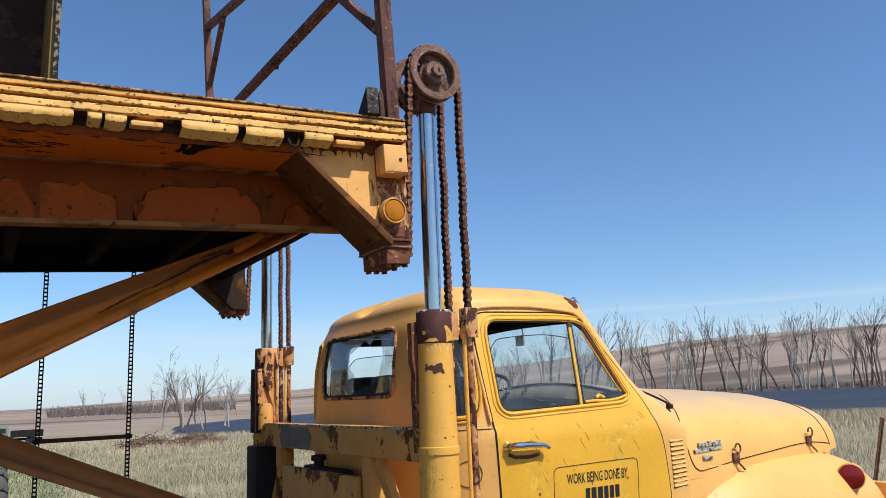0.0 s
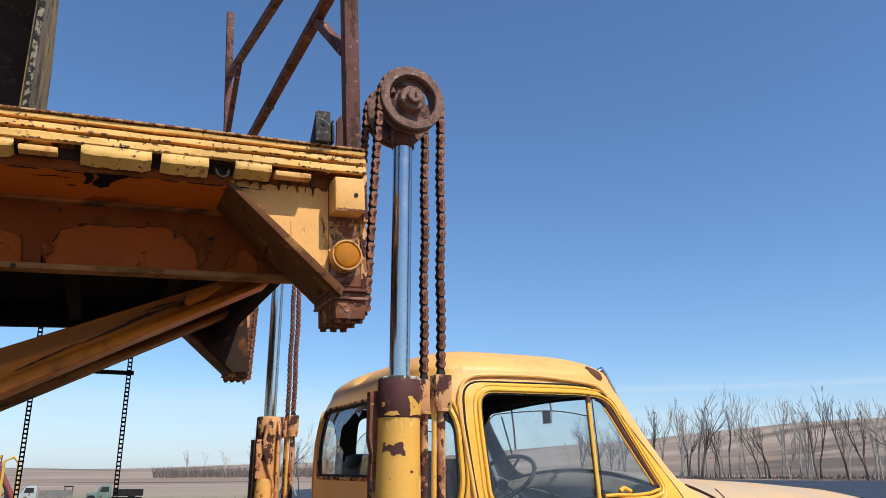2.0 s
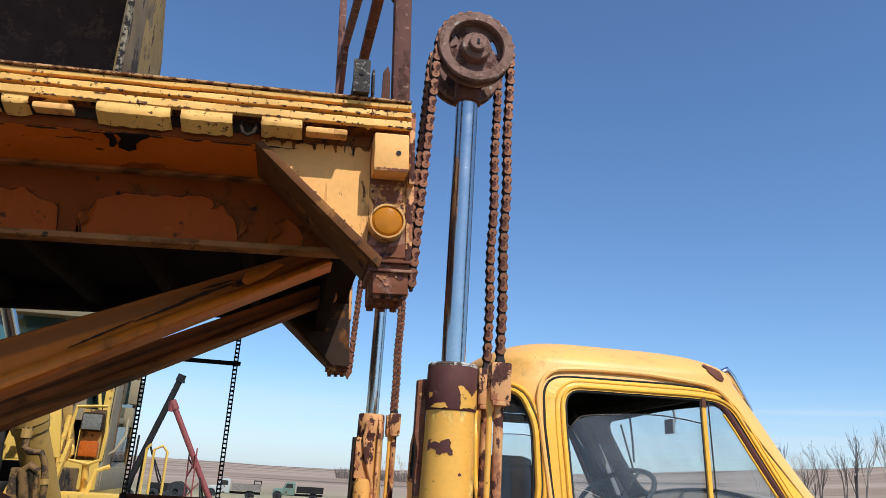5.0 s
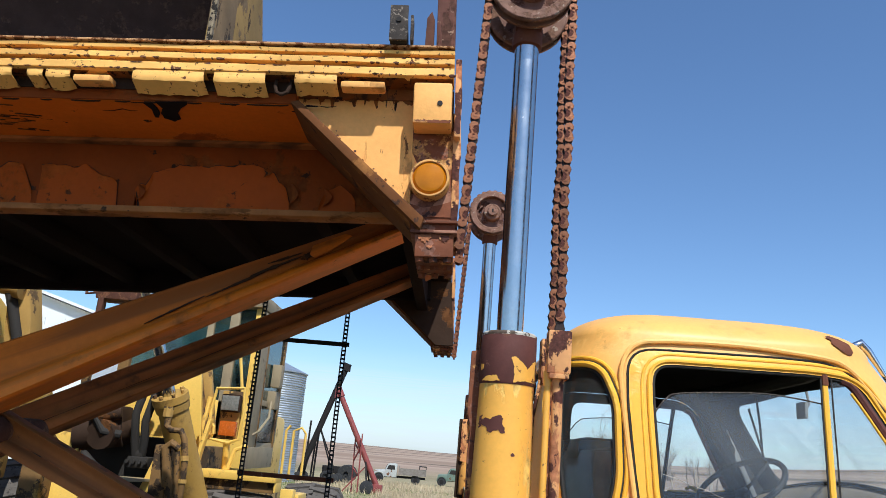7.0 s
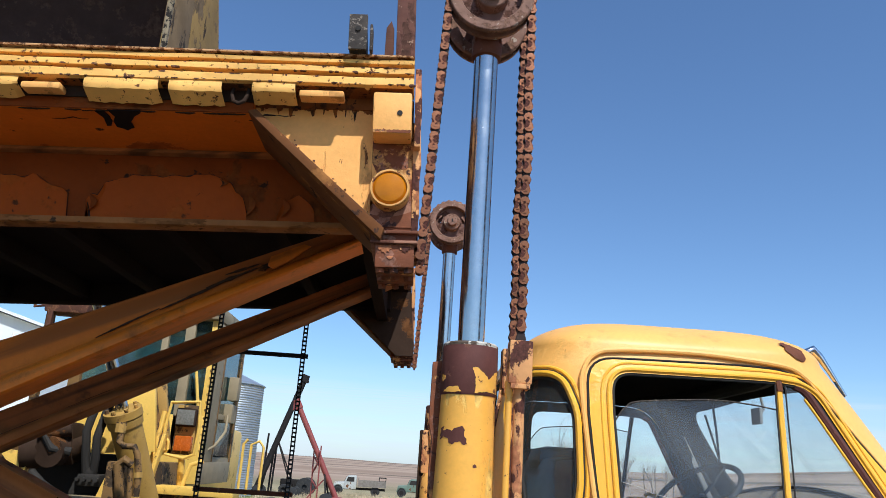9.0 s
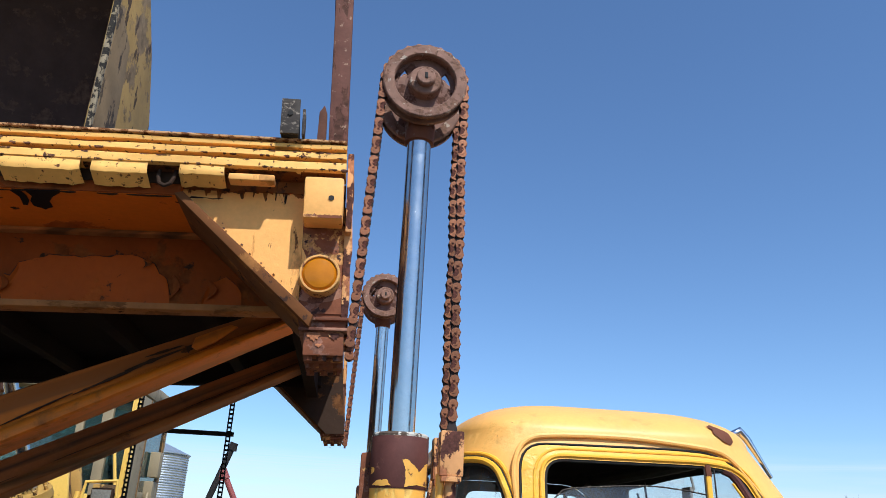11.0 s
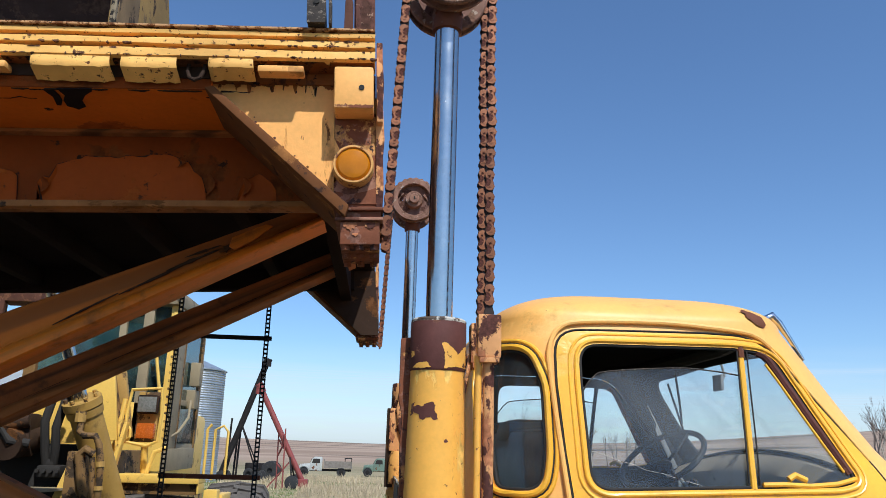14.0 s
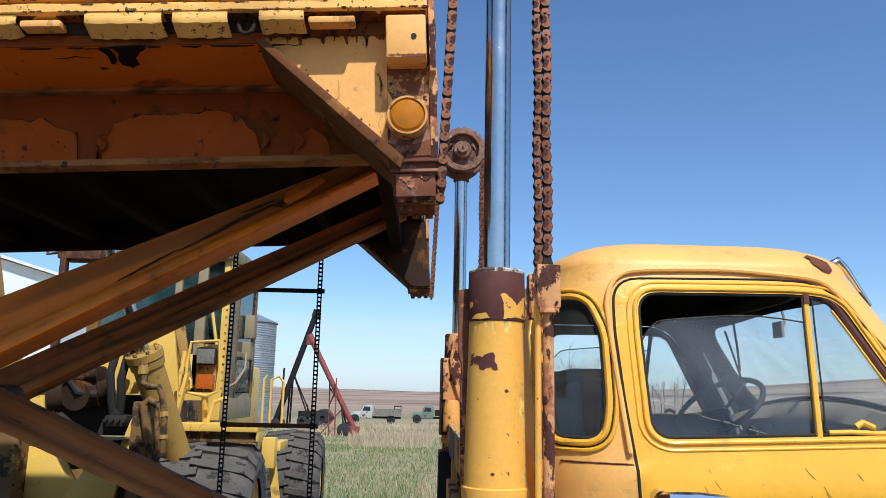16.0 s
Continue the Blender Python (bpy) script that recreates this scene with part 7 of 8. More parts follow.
box(bm, -1.98, -0.60, 8.565, 8.60, 1.08, 1.74, 0.01)
part("front_panel", bm, M_LOADER, cab_l, "pale yellow panel under the front window")
# lamp cluster with its guard
lampset = lp("lamp_bracket", M_LOADER, lambda b: (tube(b, [(-0.70, 7.58, 1.36), (-0.715, 7.58, 1.60), (-0.69, 7.58, 1.80), (-0.44, 7.58, 1.82), (-0.42, 7.58, 1.60), (-0.43, 7.58, 1.37), (-0.52, 7.58, 1.33)], 0.016, 8, True), rod(b, (-0.56, 7.68, 1.34), (-0.56, 7.75, 1.08), 0.03)), "yellow tubular lamp guard")
bm = BM()
box(bm, -0.655, -0.455, 7.665, 7.68, 1.36, 1.79, 0.004)
part("lamp_plate", bm, M_LOADER2, lampset, "dusty yellow plate behind the lamps")
bm = BM()
box(bm, -0.65, -0.465, 7.60, 7.66, 1.60, 1.76, 0.025)
hl = part("headlight", bm, M_SOOTSHADE, lampset)
bm = BM()
box(bm, -0.635, -0.48, 7.592, 7.602, 1.615, 1.745, 0.004)
part("lens", bm, M_LENS, hl, "clear headlight lens")
bm = BM()
box(bm, -0.625, -0.475, 7.59, 7.65, 1.39, 1.52, 0.012)
part("turn_signal", bm, M_SIGNAL, lampset, "orange turn signal lens")
bm = BM()
tube(bm, [(-0.70, 7.60, 1.50), (-0.66, 7.56, 1.46), (-0.66, 7.56, 1.40), (-0.70, 7.60, 1.36)], 0.012, 8)
part("signal_hook", bm, M_LOADER, lampset)
lampset.location.x += 0.05
lp("ladder_rail", M_LOADER, lambda b: (tube(b, [(-0.16, 8.9, 1.0), (-0.16, 8.9, 1.50), (-0.08, 8.9, 1.54), (-0.03, 8.9, 1.48), (-0.03, 8.9, 1.02)], 0.014, 8), tube(b, [(-0.22, 8.8, 1.05), (-0.22, 8.8, 1.50), (-0.18, 8.8, 1.55)], 0.014, 8)))
lp("diagonal_rail", M_LOADER, lambda b: (tube(b, [(-0.84, 7.5, 0.80), (-0.72, 7.55, 1.35), (-0.69, 7.58, 1.72)], 0.022, 8), tube(b, [(-0.45, 7.6, 1.10), (-0.40, 7.6, 1.28), (-0.30, 7.62, 1.32)], 0.02, 8)))
# lift arms, tilt cylinder, pipes
TB, TT = Vector((-0.62, 7.365, 0.83)), Vector((-0.815, 7.02, 1.59))
TA = (TT - TB).normalized()
TU, TW = ringframe(TA)


tilt = lp("tilt_cylinder", M_DULL, lambda b: (rod(b, TB, TT, 0.118, 0.122, seg=28), rod(b, TT - TA * 0.03, TT + TA * 0.03, 0.135, 0.142, seg=28), rod(b, TT + TA * 0.04, TT + TA * 0.10, 0.148, seg=28)), "yellow tilt cylinder with bolted gland")
for k in range(7):
    bm = BM()
    p = TT + TA * 0.10 + 0.115 * (math.cos(0.9 * k) * TU + math.sin(0.9 * k) * TW)
    rod(bm, p, p + TA * 0.03, 0.016, seg=6)
    part("gland_bolt", bm, M_LOADER2, tilt)
lp("cylinder_rod", M_CHROME, lambda b: rod(b, TT + TA * 0.09, TT + TA * 1.3, 0.05, seg=20))
lp("frame_plate", M_LOADER, lambda b: prism(b, [(-1.50, 1.30), (-0.66, 1.37), (-0.76, 1.98), (-1.12, 1.93), (-1.42, 1.66)], "y", 7.40, 7.44, 0.006), "bright yellow frame plate")
lp("frame_plate", M_TAN, lambda b: prism(b, [(-0.735, 2.02), (-0.825, 2.02), (-0.655, 1.40), (-0.60, 1.40)], "y", 7.58, 7.63, 0.004))
# shaded left face of the tan plate, painted as a brown piece
lp("frame_post", M_GRIMESHADE, lambda b: prism(b, [(-0.828, 2.05), (-0.93, 2.05), (-0.74, 1.40), (-0.658, 1.40)], "y", 7.55, 7.66, 0.004))
lp("corner_plate", M_LOADER, lambda b: prism(b, [(-0.835, 1.25), (-0.96, 0.86), (-0.74, 0.80), (-0.745, 0.95)], "y", 6.93, 6.96, 0.003), "bright triangular corner plate")
lp("top_plate", M_LCAB, lambda b: prism(b, [(-1.12, 7.0), (-0.80, 7.0), (-0.85, 6.93), (-0.95, 6.55), (-1.30, 6.55)], "z", 0.99, 1.01, 0.002))
lp("valve_block", M_DARK, lambda b: (box(b, -1.10, -0.92, 6.97, 7.2, 1.08, 1.17, 0.02), box(b, -1.06, -0.99, 7.0, 7.1, 1.16, 1.22, 0.01), [rod(b, (-1.08 + 0.05 * k, 6.96, 1.13), (-1.08 + 0.05 * k, 6.93, 1.13), 0.016, seg=8) for k in range(4)]), "black hydraulic valve block")
lp("strut", M_LOADER, lambda b: prism(b, [(-0.622, 1.52), (-0.594, 1.52), (-0.703, 0.90), (-0.738, 0.90)], "y", 7.40, 7.48, 0.004), "bright yellow diagonal strut")
# pipes coloured brown for the shadow that lies over them
for pts, r in (([(-0.79, 6.95, 1.60), (-0.78, 6.88, 1.55), (-0.78, 6.87, 1.43), (-0.74, 6.87, 1.40), (-0.66, 6.88, 1.40), (-0.625, 6.88, 1.34), (-0.60, 6.9, 1.19), (-0.592, 6.9, 1.00), (-0.600, 6.92, 0.87)], 0.026), ([(-0.66, 6.90, 1.26), (-0.72, 6.88, 1.30), (-0.765, 6.88, 1.26), (-0.725, 6.88, 1.08), (-0.69, 6.9, 0.94), (-0.675, 6.92, 0.84)], 0.034), ([(-0.67, 6.9, 1.24), (-0.65, 6.9, 1.10), (-0.635, 6.9, 0.97), (-0.64, 6.9, 0.86)], 0.022)):
    lp("hydraulic_tube", M_GRIMESHADE, lambda b: tube(b, pts, r, 12), "yellow steel pipe, browned by grime and painted shade")
for p, q, r in (((-0.79, 6.88, 1.50), (-0.79, 6.88, 1.58), 0.042), ((-0.60, 6.9, 1.17), (-0.605, 6.9, 1.21), 0.034), ((-0.592, 6.9, 1.0), (-0.593, 6.9, 1.03), 0.034)):
    lp("pipe_collar", M_LOADER2, lambda b: rod(b, p, q, r, seg=8))
for pts in ([(-1.0, 7.1, 1.86), (-1.06, 7.0, 1.69), (-1.09, 6.98, 1.50), (-1.07, 7.0, 1.30), (-1.05, 7.05, 1.12)], [(-0.90, 7.1, 1.84), (-0.96, 7.0, 1.70), (-1.0, 6.98, 1.45), (-0.99, 7.0, 1.30), (-1.01, 7.05, 1.15)], [(-1.28, 6.95, 1.56), (-1.36, 6.85, 1.44), (-1.28, 6.85, 1.35), (-1.15, 6.9, 1.33)], [(-1.42, 6.9, 1.16), (-1.30, 6.85, 1.08), (-1.15, 6.85, 1.0), (-1.0, 6.9, 0.8)]):
    lp("hydraulic_hose", M_DARK, lambda b: tube(b, pts, 0.034, 10), "black hydraulic hose")
lp("pump_body", M_SOOTSHADE, lambda b: (rod(b, (-1.55, 6.95, 1.30), (-1.20, 7.05, 1.36), 0.13, seg=18), rod(b, (-1.30, 6.85, 1.32), (-1.26, 7.2, 1.36), 0.12, seg=16), box(b, -1.38, -1.20, 6.98, 7.2, 1.36, 1.56, 0.03), rod(b, (-1.40, 6.86, 1.45), (-1.18, 6.92, 1.50), 0.05, seg=12)), "grimy hydraulic pump")
# added dark box standing in for the shade behind the pump
lp("pump_shade", M_DARK, lambda b: box(b, -1.60, -0.74, 7.22, 7.36, 0.75, 1.33, 0.02))
lp("side_plate", M_LOADER, lambda b: (prism(b, [(-1.78, 0.92), (-2.1, 0.45), (-1.2, 0.45), (-1.45, 0.85)], "y", 7.08, 7.11, 0.004), prism(b, [(-1.72, 1.33), (-1.44, 1.30), (-1.50, 1.10)], "y", 6.90, 6.93, 0.003)), "bright yellow lower side plate")
for x in (-2.62, -3.42):
    bm = BM()
    prism(bm, [(8.3, 1.35), (8.45, 1.65), (7.3, 2.35), (5.6, 3.15), (5.3, 3.05), (6.9, 2.05)], "x", x - 0.06, x + 0.06, 0.01)
    part("lift_arm", bm, M_LOADER, LOADER, "yellow loader lift arm")
lp("grab_rail", M_LOADER, lambda b: rod(b, (-0.755, 8.50, 2.30), (-0.64, 8.50, 1.72), 0.016, seg=10))
lp("arm_tower", M_TAN, lambda b: (prism(b, [(-2.24, 2.60), (-2.14, 2.18), (-2.03, 1.6), (-2.28, 1.6), (-2.42, 2.60)], "y", 7.0, 7.2, 0.01), box(b, -2.42, -2.18, 7.02, 7.2, 0.9, 1.62, 0.02), rod(b, (-2.62, 6.98, 2.50), (-2.24, 6.98, 2.46), 0.075, seg=20), rod(b, (-2.30, 6.96, 2.47), (-2.235, 6.96, 2.46), 0.095, seg=20)))
lp("hoist_cylinder", M_DARK, lambda b: rod(b, (-2.36, 6.98, 2.43), (-2.21, 7.0, 2.0), 0.045, seg=16))
lp("hoist_rod", M_CHROME, lambda b: rod(b, (-2.23, 7.0, 2.04), (-2.06, 7.0, 1.55), 0.028, seg=16))
lp("valve_box", M_RUST, lambda b: (box(b, -1.64, -1.28, 7.0, 7.25, 2.44, 2.62, 0.02), box(b, -1.60, -1.56, 7.0, 7.04, 2.30, 2.46), rod(b, (-1.50, 7.05, 2.60), (-1.50, 7.05, 2.70), 0.03, seg=10), rod(b, (-1.38, 7.05, 2.60), (-1.38, 7.05, 2.68), 0.045, seg=10), tube(b, [(-1.64, 7.05, 2.5), (-1.74, 7.05, 2.48), (-1.75, 7.05, 2.62)], 0.014, 8)), "rusty valve box")
lp("box_stand", M_GRIMESHADE, lambda b: (box(b, -1.45, -1.36, 7.28, 7.34, 1.60, 2.46, 0.01), box(b, -1.66, -1.60, 7.1, 7.16, 1.3, 2.46, 0.01)))
# bucket
bm = BM()
sidep = [(4.07, 2.60), (4.06, 3.3), (4.05, 4.05), (4.18, 4.42), (4.45, 4.40), (4.70, 4.12), (4.90, 3.78), (4.985, 3.40), (4.96, 3.0), (4.84, 2.72), (4.66, 2.60)]
prism(bm, sidep, "x", 0.13, 0.16, 0.004)
bucket = part("bucket", bm, M_BUCKET2, LOADER, "worn yellowed bucket side plate")
bm = BM()
prism(bm, sidep, "x", -2.75, -2.715, 0.004)
part("side_plate", bm, M_BUCKET2, bucket)
bm = BM()
prism(bm, [(4.066, 2.61), (4.062, 3.3), (4.06, 4.0), (4.30, 3.9), (4.36, 3.3), (4.40, 2.61)], "x", 0.162, 0.172, 0.002)
part("edge_strip", bm, M_BSTRIP, bucket, "brown edge strip of the bucket")
bm = BM()
prof = [(4.18, 4.40), (4.45, 4.38), (4.66, 4.10), (4.84, 3.73), (4.90, 3.35), (4.88, 3.0), (4.78, 2.74), (4.60, 2.615), (4.08, 2.612)]
A = [bm.verts.new((-2.714, y, z)) for y, z in prof]
B = [bm.verts.new((0.129, y, z)) for y, z in prof]
for i in range(len(prof) - 1):
    bm.faces.new((A[i], A[i + 1], B[i + 1], B[i]))
part("bucket_shell", shell(bm, 0.025), M_BUCKET, bucket, "dark scoured bucket inside")
bm = BM()
prism(bm, [(4.03, 2.58), (4.062, 2.58), (4.055, 3.2), (4.043, 4.06), (4.015, 4.06), (4.03, 3.2)], "x", 0.148, 0.174, 0.003)
part("side_cutter", bm, mat("scuffed_bucket_edge", (0.27, 0.21, 0.13), 0.6, spots=(((0.03, 0.025, 0.02), 0.55, 22.0, 0.9),), grain=0.2, scale=20, spec=0.2), bucket, "scuffed pale bucket edge")
bm = BM()
rod(bm, (-1.3, 4.92, 3.0), (-1.3, 5.35, 3.0), 0.12, seg=16)
box(bm, -2.2, -1.0, 4.90, 5.3, 2.85, 3.2, 0.02)
part("bucket_hinge", bm, M_LOADER2, bucket)
bucket.location.x -= 0.03
# ---------------------------------------------------------------- farm yard and distance
bin_ = thing("grain_bin", "corrugated galvanised steel grain bin with conical roof", "grain bin", pose(-12.1, 57.0, gz(-12.1, 57) - 0.1))
bm = BM()
prof = []
n = 96
top = 6.35 - gz(-12.1, 57)
for k in range(n + 1):
    prof.append((top * k / n, 2.62 + 0.022 * math.cos(k * math.pi)))
lathe(bm, prof, (0, 0, 0), "z", 56)
part("wall", bm, M_GALV, bin_, smooth=False)
bm = BM()
lathe(bm, [(top - 0.06, 2.72), (top, 2.72), (top + 0.95, 0.42), (top + 1.1, 0.40), (top + 1.12, 0.0)], (0, 0, 0), "z", 40)
part("roof", bm, M_GALV, bin_)
for k in range(7):
    bm = BM()
    z = top * (k + 1) / 8
    lathe(bm, [(z - 0.03, 2.645), (z - 0.03, 2.66), (z + 0.03, 2.66), (z + 0.03, 2.645)], (0, 0, 0), "z", 56)
    part("seam_band", bm, M_GALV, bin_)
bm = BM()
box(bm, -0.35, 0.35, -2.74, -2.63, 0.6, 2.1)
part("access_door", bm, M_GALV, bin_)


def auger(base, tip, r, material, label, legs):
    a = thing("grain_auger", label, "auger")
    bm = BM()
    rod(bm, base, tip, r, seg=14)
    d = (Vector(tip) - Vector(base)).normalized()
    part("tube", bm, material, a)
    bm = BM()
    t = Vector(tip)
    rod(bm, t - d * 0.1, t + d * 0.45, r * 1.35, seg=12)
    rod(bm, t + d * 0.4, t + d * 0.4 + Vector((0.0, 0, -0.55)), r * 1.1, seg=12)
    part("spout", bm, material, a)
    for f, dx in legs:
        p = Vector(base).lerp(Vector(tip), f)
        g = gz(p.x + dx, p.y)
        for dy in (-0.9, 0.9):
            bm = BM()
            beam(bm, p, (p.x + dx, p.y + dy, g + 0.4), 0.08, 0.08)
            part("leg", bm, M_AUGDARK, a)
        bm = BM()
        beam(bm, (p.x + dx, p.y - 0.9, g + 0.45), (p.x + dx, p.y + 0.9, g + 0.45), 0.09, 0.09)
        part("axle", bm, M_AUGDARK, a)
        for dy in (-1.0, 1.0):
            bm = BM()
            lathe(bm, [(-0.1, 0.0), (-0.1, 0.28), (-0.06, 0.38), (0.06, 0.38), (0.1, 0.28), (0.1, 0.0)], (p.x + dx, p.y + dy, g + 0.38), "y", 18)
            part("wheel", bm, M_RUBBER, a)
    bm = BM()
    b0 = Vector(base)
    box(bm, b0.x - 0.32, b0.x + 0.32, b0.y - 0.3, b0.y + 0.3, b0.z - 0.35, b0.z + 0.1, 0.05)
    part("hopper", bm, material, a)
    return a


auger((-9.7, 60, gz(-9.7, 60) + 0.45), (-7.05, 60, 7.15), 0.225, M_AUGDARK, "tall dark grain auger leaning beside the bin", ((0.45, 1.6), (0.3, -0.6)))
RED_AUGER = auger((-2.5, 46, gz(-2.5, 46) + 0.45), (-5.15, 46, 4.25), 0.16, M_AUGRED, "faded red grain auger on a wheeled frame", ((0.30, 0.3),))
for a, b in (((-3.59, 45.6, 2.16), (-3.55, 45.6, gz(-3.55, 45.6))), ((-4.07, 46.4, 2.2), (-3.99, 46.4, gz(-3.99, 46.4))), ((-4.05, 46.3, 1.6), (-3.57, 45.7, 1.0)), ((-4.03, 46.3, 0.6), (-3.56, 45.7, 1.5)), ((-4.5, 46, gz(-4.5, 46)), (-3.3, 46, 0.3)), ((-4.02, 46.4, 0.2), (-3.55, 45.6, -0.2))):
    bm = BM()
    beam(bm, a, b, 0.07, 0.07)
    part("truss_bar", bm, M_AUGRED, RED_AUGER)
for x, y, h in ((-9.7, 62, 4.6), (-8.95, 62, 4.7), (-9.15, 62, 3.5)):
    pole = thing("steel_pole", "thin dark steel pole standing in the yard", "pole")
    bm = BM()
    beam(bm, (x, y, gz(x, y)), (x + 0.1, y, gz(x, y) + h), 0.13, 0.13)
    part("shaft", bm, M_AUGDARK, pole)


def farm_truck(m, paint, boxpaint, label, dump):
    """Old two-axle grain truck that faces -x, wheels on z = 0."""
    t = thing("farm_truck", label, "truck", m, "parked farm trucks")
    bm = BM()
    prism(bm, [(-2.35, 0.75), (-2.30, 1.18), (-1.25, 1.28), (-1.25, 0.6), (-2.35, 0.6)], "y", -0.75, 0.75, 0.06)
    part("hood", bm, paint, t)
    for y in (-0.88, 0.88):
        bm = BM()
        lathe(bm, [(-0.16, 0.50), (-0.16, 0.56), (0.16, 0.56), (0.16, 0.50)], (-1.85, y, 0.5), "y", 24)
        bmesh.ops.delete(bm, geom=[v for v in bm.verts if v.co.z < 0.5], context="VERTS")
        part("fender", bm, paint, t)
    bm = BM()
    prism(bm, [(-1.27, 0.6), (-1.27, 1.3), (-1.02, 1.86), (-0.85, 1.93), (-0.15, 1.93), (-0.05, 1.82), (-0.05, 0.6)], "y", -0.82, 0.82, 0.05)
    cab = part("cab", bm, paint, t)
    for y in (-0.835, 0.835):
        bm = BM()
        prism(bm, [(-1.08, 1.33), (-0.93, 1.76), (-0.30, 1.76), (-0.26, 1.33)], "y", y - 0.012, y + 0.012)
        part("side_window", bm, M_DARK, cab)
    bm = BM()
    prism(bm, [(-1.275, 1.33), (-1.29, 1.34), (-1.09, 1.80), (-1.07, 1.78)], "y", -0.62, 0.62)
    part("windshield", bm, M_DARK, cab)
    bm = BM()
    box(bm, -2.2, 2.9, -0.42, -0.34, 0.55, 0.75)
    box(bm, -2.2, 2.9, 0.34, 0.42, 0.55, 0.75)
    part("chassis", bm, M_AUGDARK, t)
    bm = BM()
    box(bm, 0.12, 2.95, -1.12, 1.12, 0.88, 0.96)
    box(bm, 0.12, 2.95, -1.12, -1.06, 0.96, 1.5)
    box(bm, 0.12, 2.95, 1.06, 1.12, 0.96, 1.5)
    box(bm, 0.12, 0.18, -1.06, 1.06, 0.96, 1.75 if dump else 1.5)
    box(bm, 2.89, 2.95, -1.06, 1.06, 0.96, 1.5)
    bx = part("grain_box", bm, boxpaint, t, "weathered grain box")
    for k in range(6):
        bm = BM()
        x = 0.3 + 0.5 * k
        box(bm, x, x + 0.09, -1.17, -1.122, 0.9, 1.52)
        part("stake", bm, boxpaint, bx)
    if dump:
        bm = BM()
        box(bm, 2.2, 2.96, -1.1, 1.1, 1.80, 1.87)
        box(bm, 2.86, 2.94, -1.1, -1.02, 1.5, 1.8)
        box(bm, 2.2, 2.28, -1.1, -1.02, 1.5, 1.8)
        part("rack", bm, M_AUGDARK, bx)
    for x in (-1.85, 1.9):
        for y in (-0.85, 0.85):
            bm = BM()
            lathe(bm, [(-0.12, 0.0), (-0.12, 0.40), (-0.08, 0.46), (0.08, 0.46), (0.12, 0.40), (0.12, 0.0)], (x, y, 0.46), "y", 22)
            wv = part("wheel", bm, M_RUBBER, t)
            bm = BM()
            lathe(bm, [(-0.125, 0.0), (-0.125, 0.22), (-0.115, 0.24)], (x, y, 0.46), "y", 16)
            part("rim", bm, M_AUGDARK, wv)
    return t


farm_truck(pose(-3.7, 82, gz(-3.7, 82), 0, 0, 3), M_OLD, M_WOOD, "old white grain truck with weathered grey box", True)
farm_truck(pose(2.75, 87, gz(2.75, 87), 0, 0, -2), M_GREEN, M_AUGDARK, "old faded green grain truck with dark box", False)
tr = thing("farm_tractor", "small dark old tractor parked beside the augers", "tractor", pose(-7.6, 66, gz(-7.6, 66)))
for x, y, r in ((-0.9, -0.7, 0.42), (-0.9, 0.7, 0.42), (0.8, -0.8, 0.72), (0.8, 0.8, 0.72)):
    bm = BM()
    lathe(bm, [(-0.15, 0.2), (-0.15, r - 0.05), (-0.1, r), (0.1, r), (0.15, r - 0.05), (0.15, 0.2), (0.0, 0.18), (0.0, 0.0)], (x, y, r), "y", 22)
    part("wheel", bm, M_RUBBER, tr)
bm = BM()
box(bm, -1.3, 0.4, -0.28, 0.28, 0.65, 1.25, 0.06)
box(bm, 0.4, 1.1, -0.35, 0.35, 0.6, 1.0, 0.05)
rod(bm, (-0.6, 0.1, 1.2), (-0.6, 0.1, 1.8), 0.04)
part("body", bm, M_AUGDARK, tr)

shed = thing("machine_shed", "long white sheet-metal machine shed", "shed")
bm = BM()
gx0 = gz(-17, 31)
prism(bm, [(-24.0, gx0 - 1), (-12.5, gx0 - 1), (-12.5, 5.45), (-16.0, 6.45), (-20.5, 6.45), (-24.0, 5.45)], "y", 30.0, 48.0)
part("wall", bm, M_WHITE, shed)
bm = BM()
for a, b in (((-12.3, 5.42), (-16.0, 6.50)), ((-16.0, 6.50), (-20.5, 6.50)), ((-20.5, 6.50), (-24.2, 5.42))):
    prism(bm, [a, b, (b[0], b[1] + 0.12), (a[0], a[1] + 0.12)], "y", 29.7, 48.3)
part("roof", bm, M_WHITE, shed)
for k in range(14):
    bm = BM()
    x = -23.6 + 0.8 * k
    box(bm, x, x + 0.06, 29.96, 29.999, gx0, 5.3)
    part("panel_rib", bm, M_WHITE, shed)

fence = thing("fence_post", "leaning rusty steel fence post in the grass", "fence post", pose(9.50, 5.65, gz(9.5, 5.65) + 0.05, 0, 26, 0))
bm = BM()
box(bm, -0.035, 0.035, -0.005, 0.005, -0.1, 1.35)
box(bm, -0.005, 0.005, -0.03, 0.005, -0.1, 1.35)
part("stake", bm, M_RUST, fence)

# ---------------------------------------------------------------- bare trees


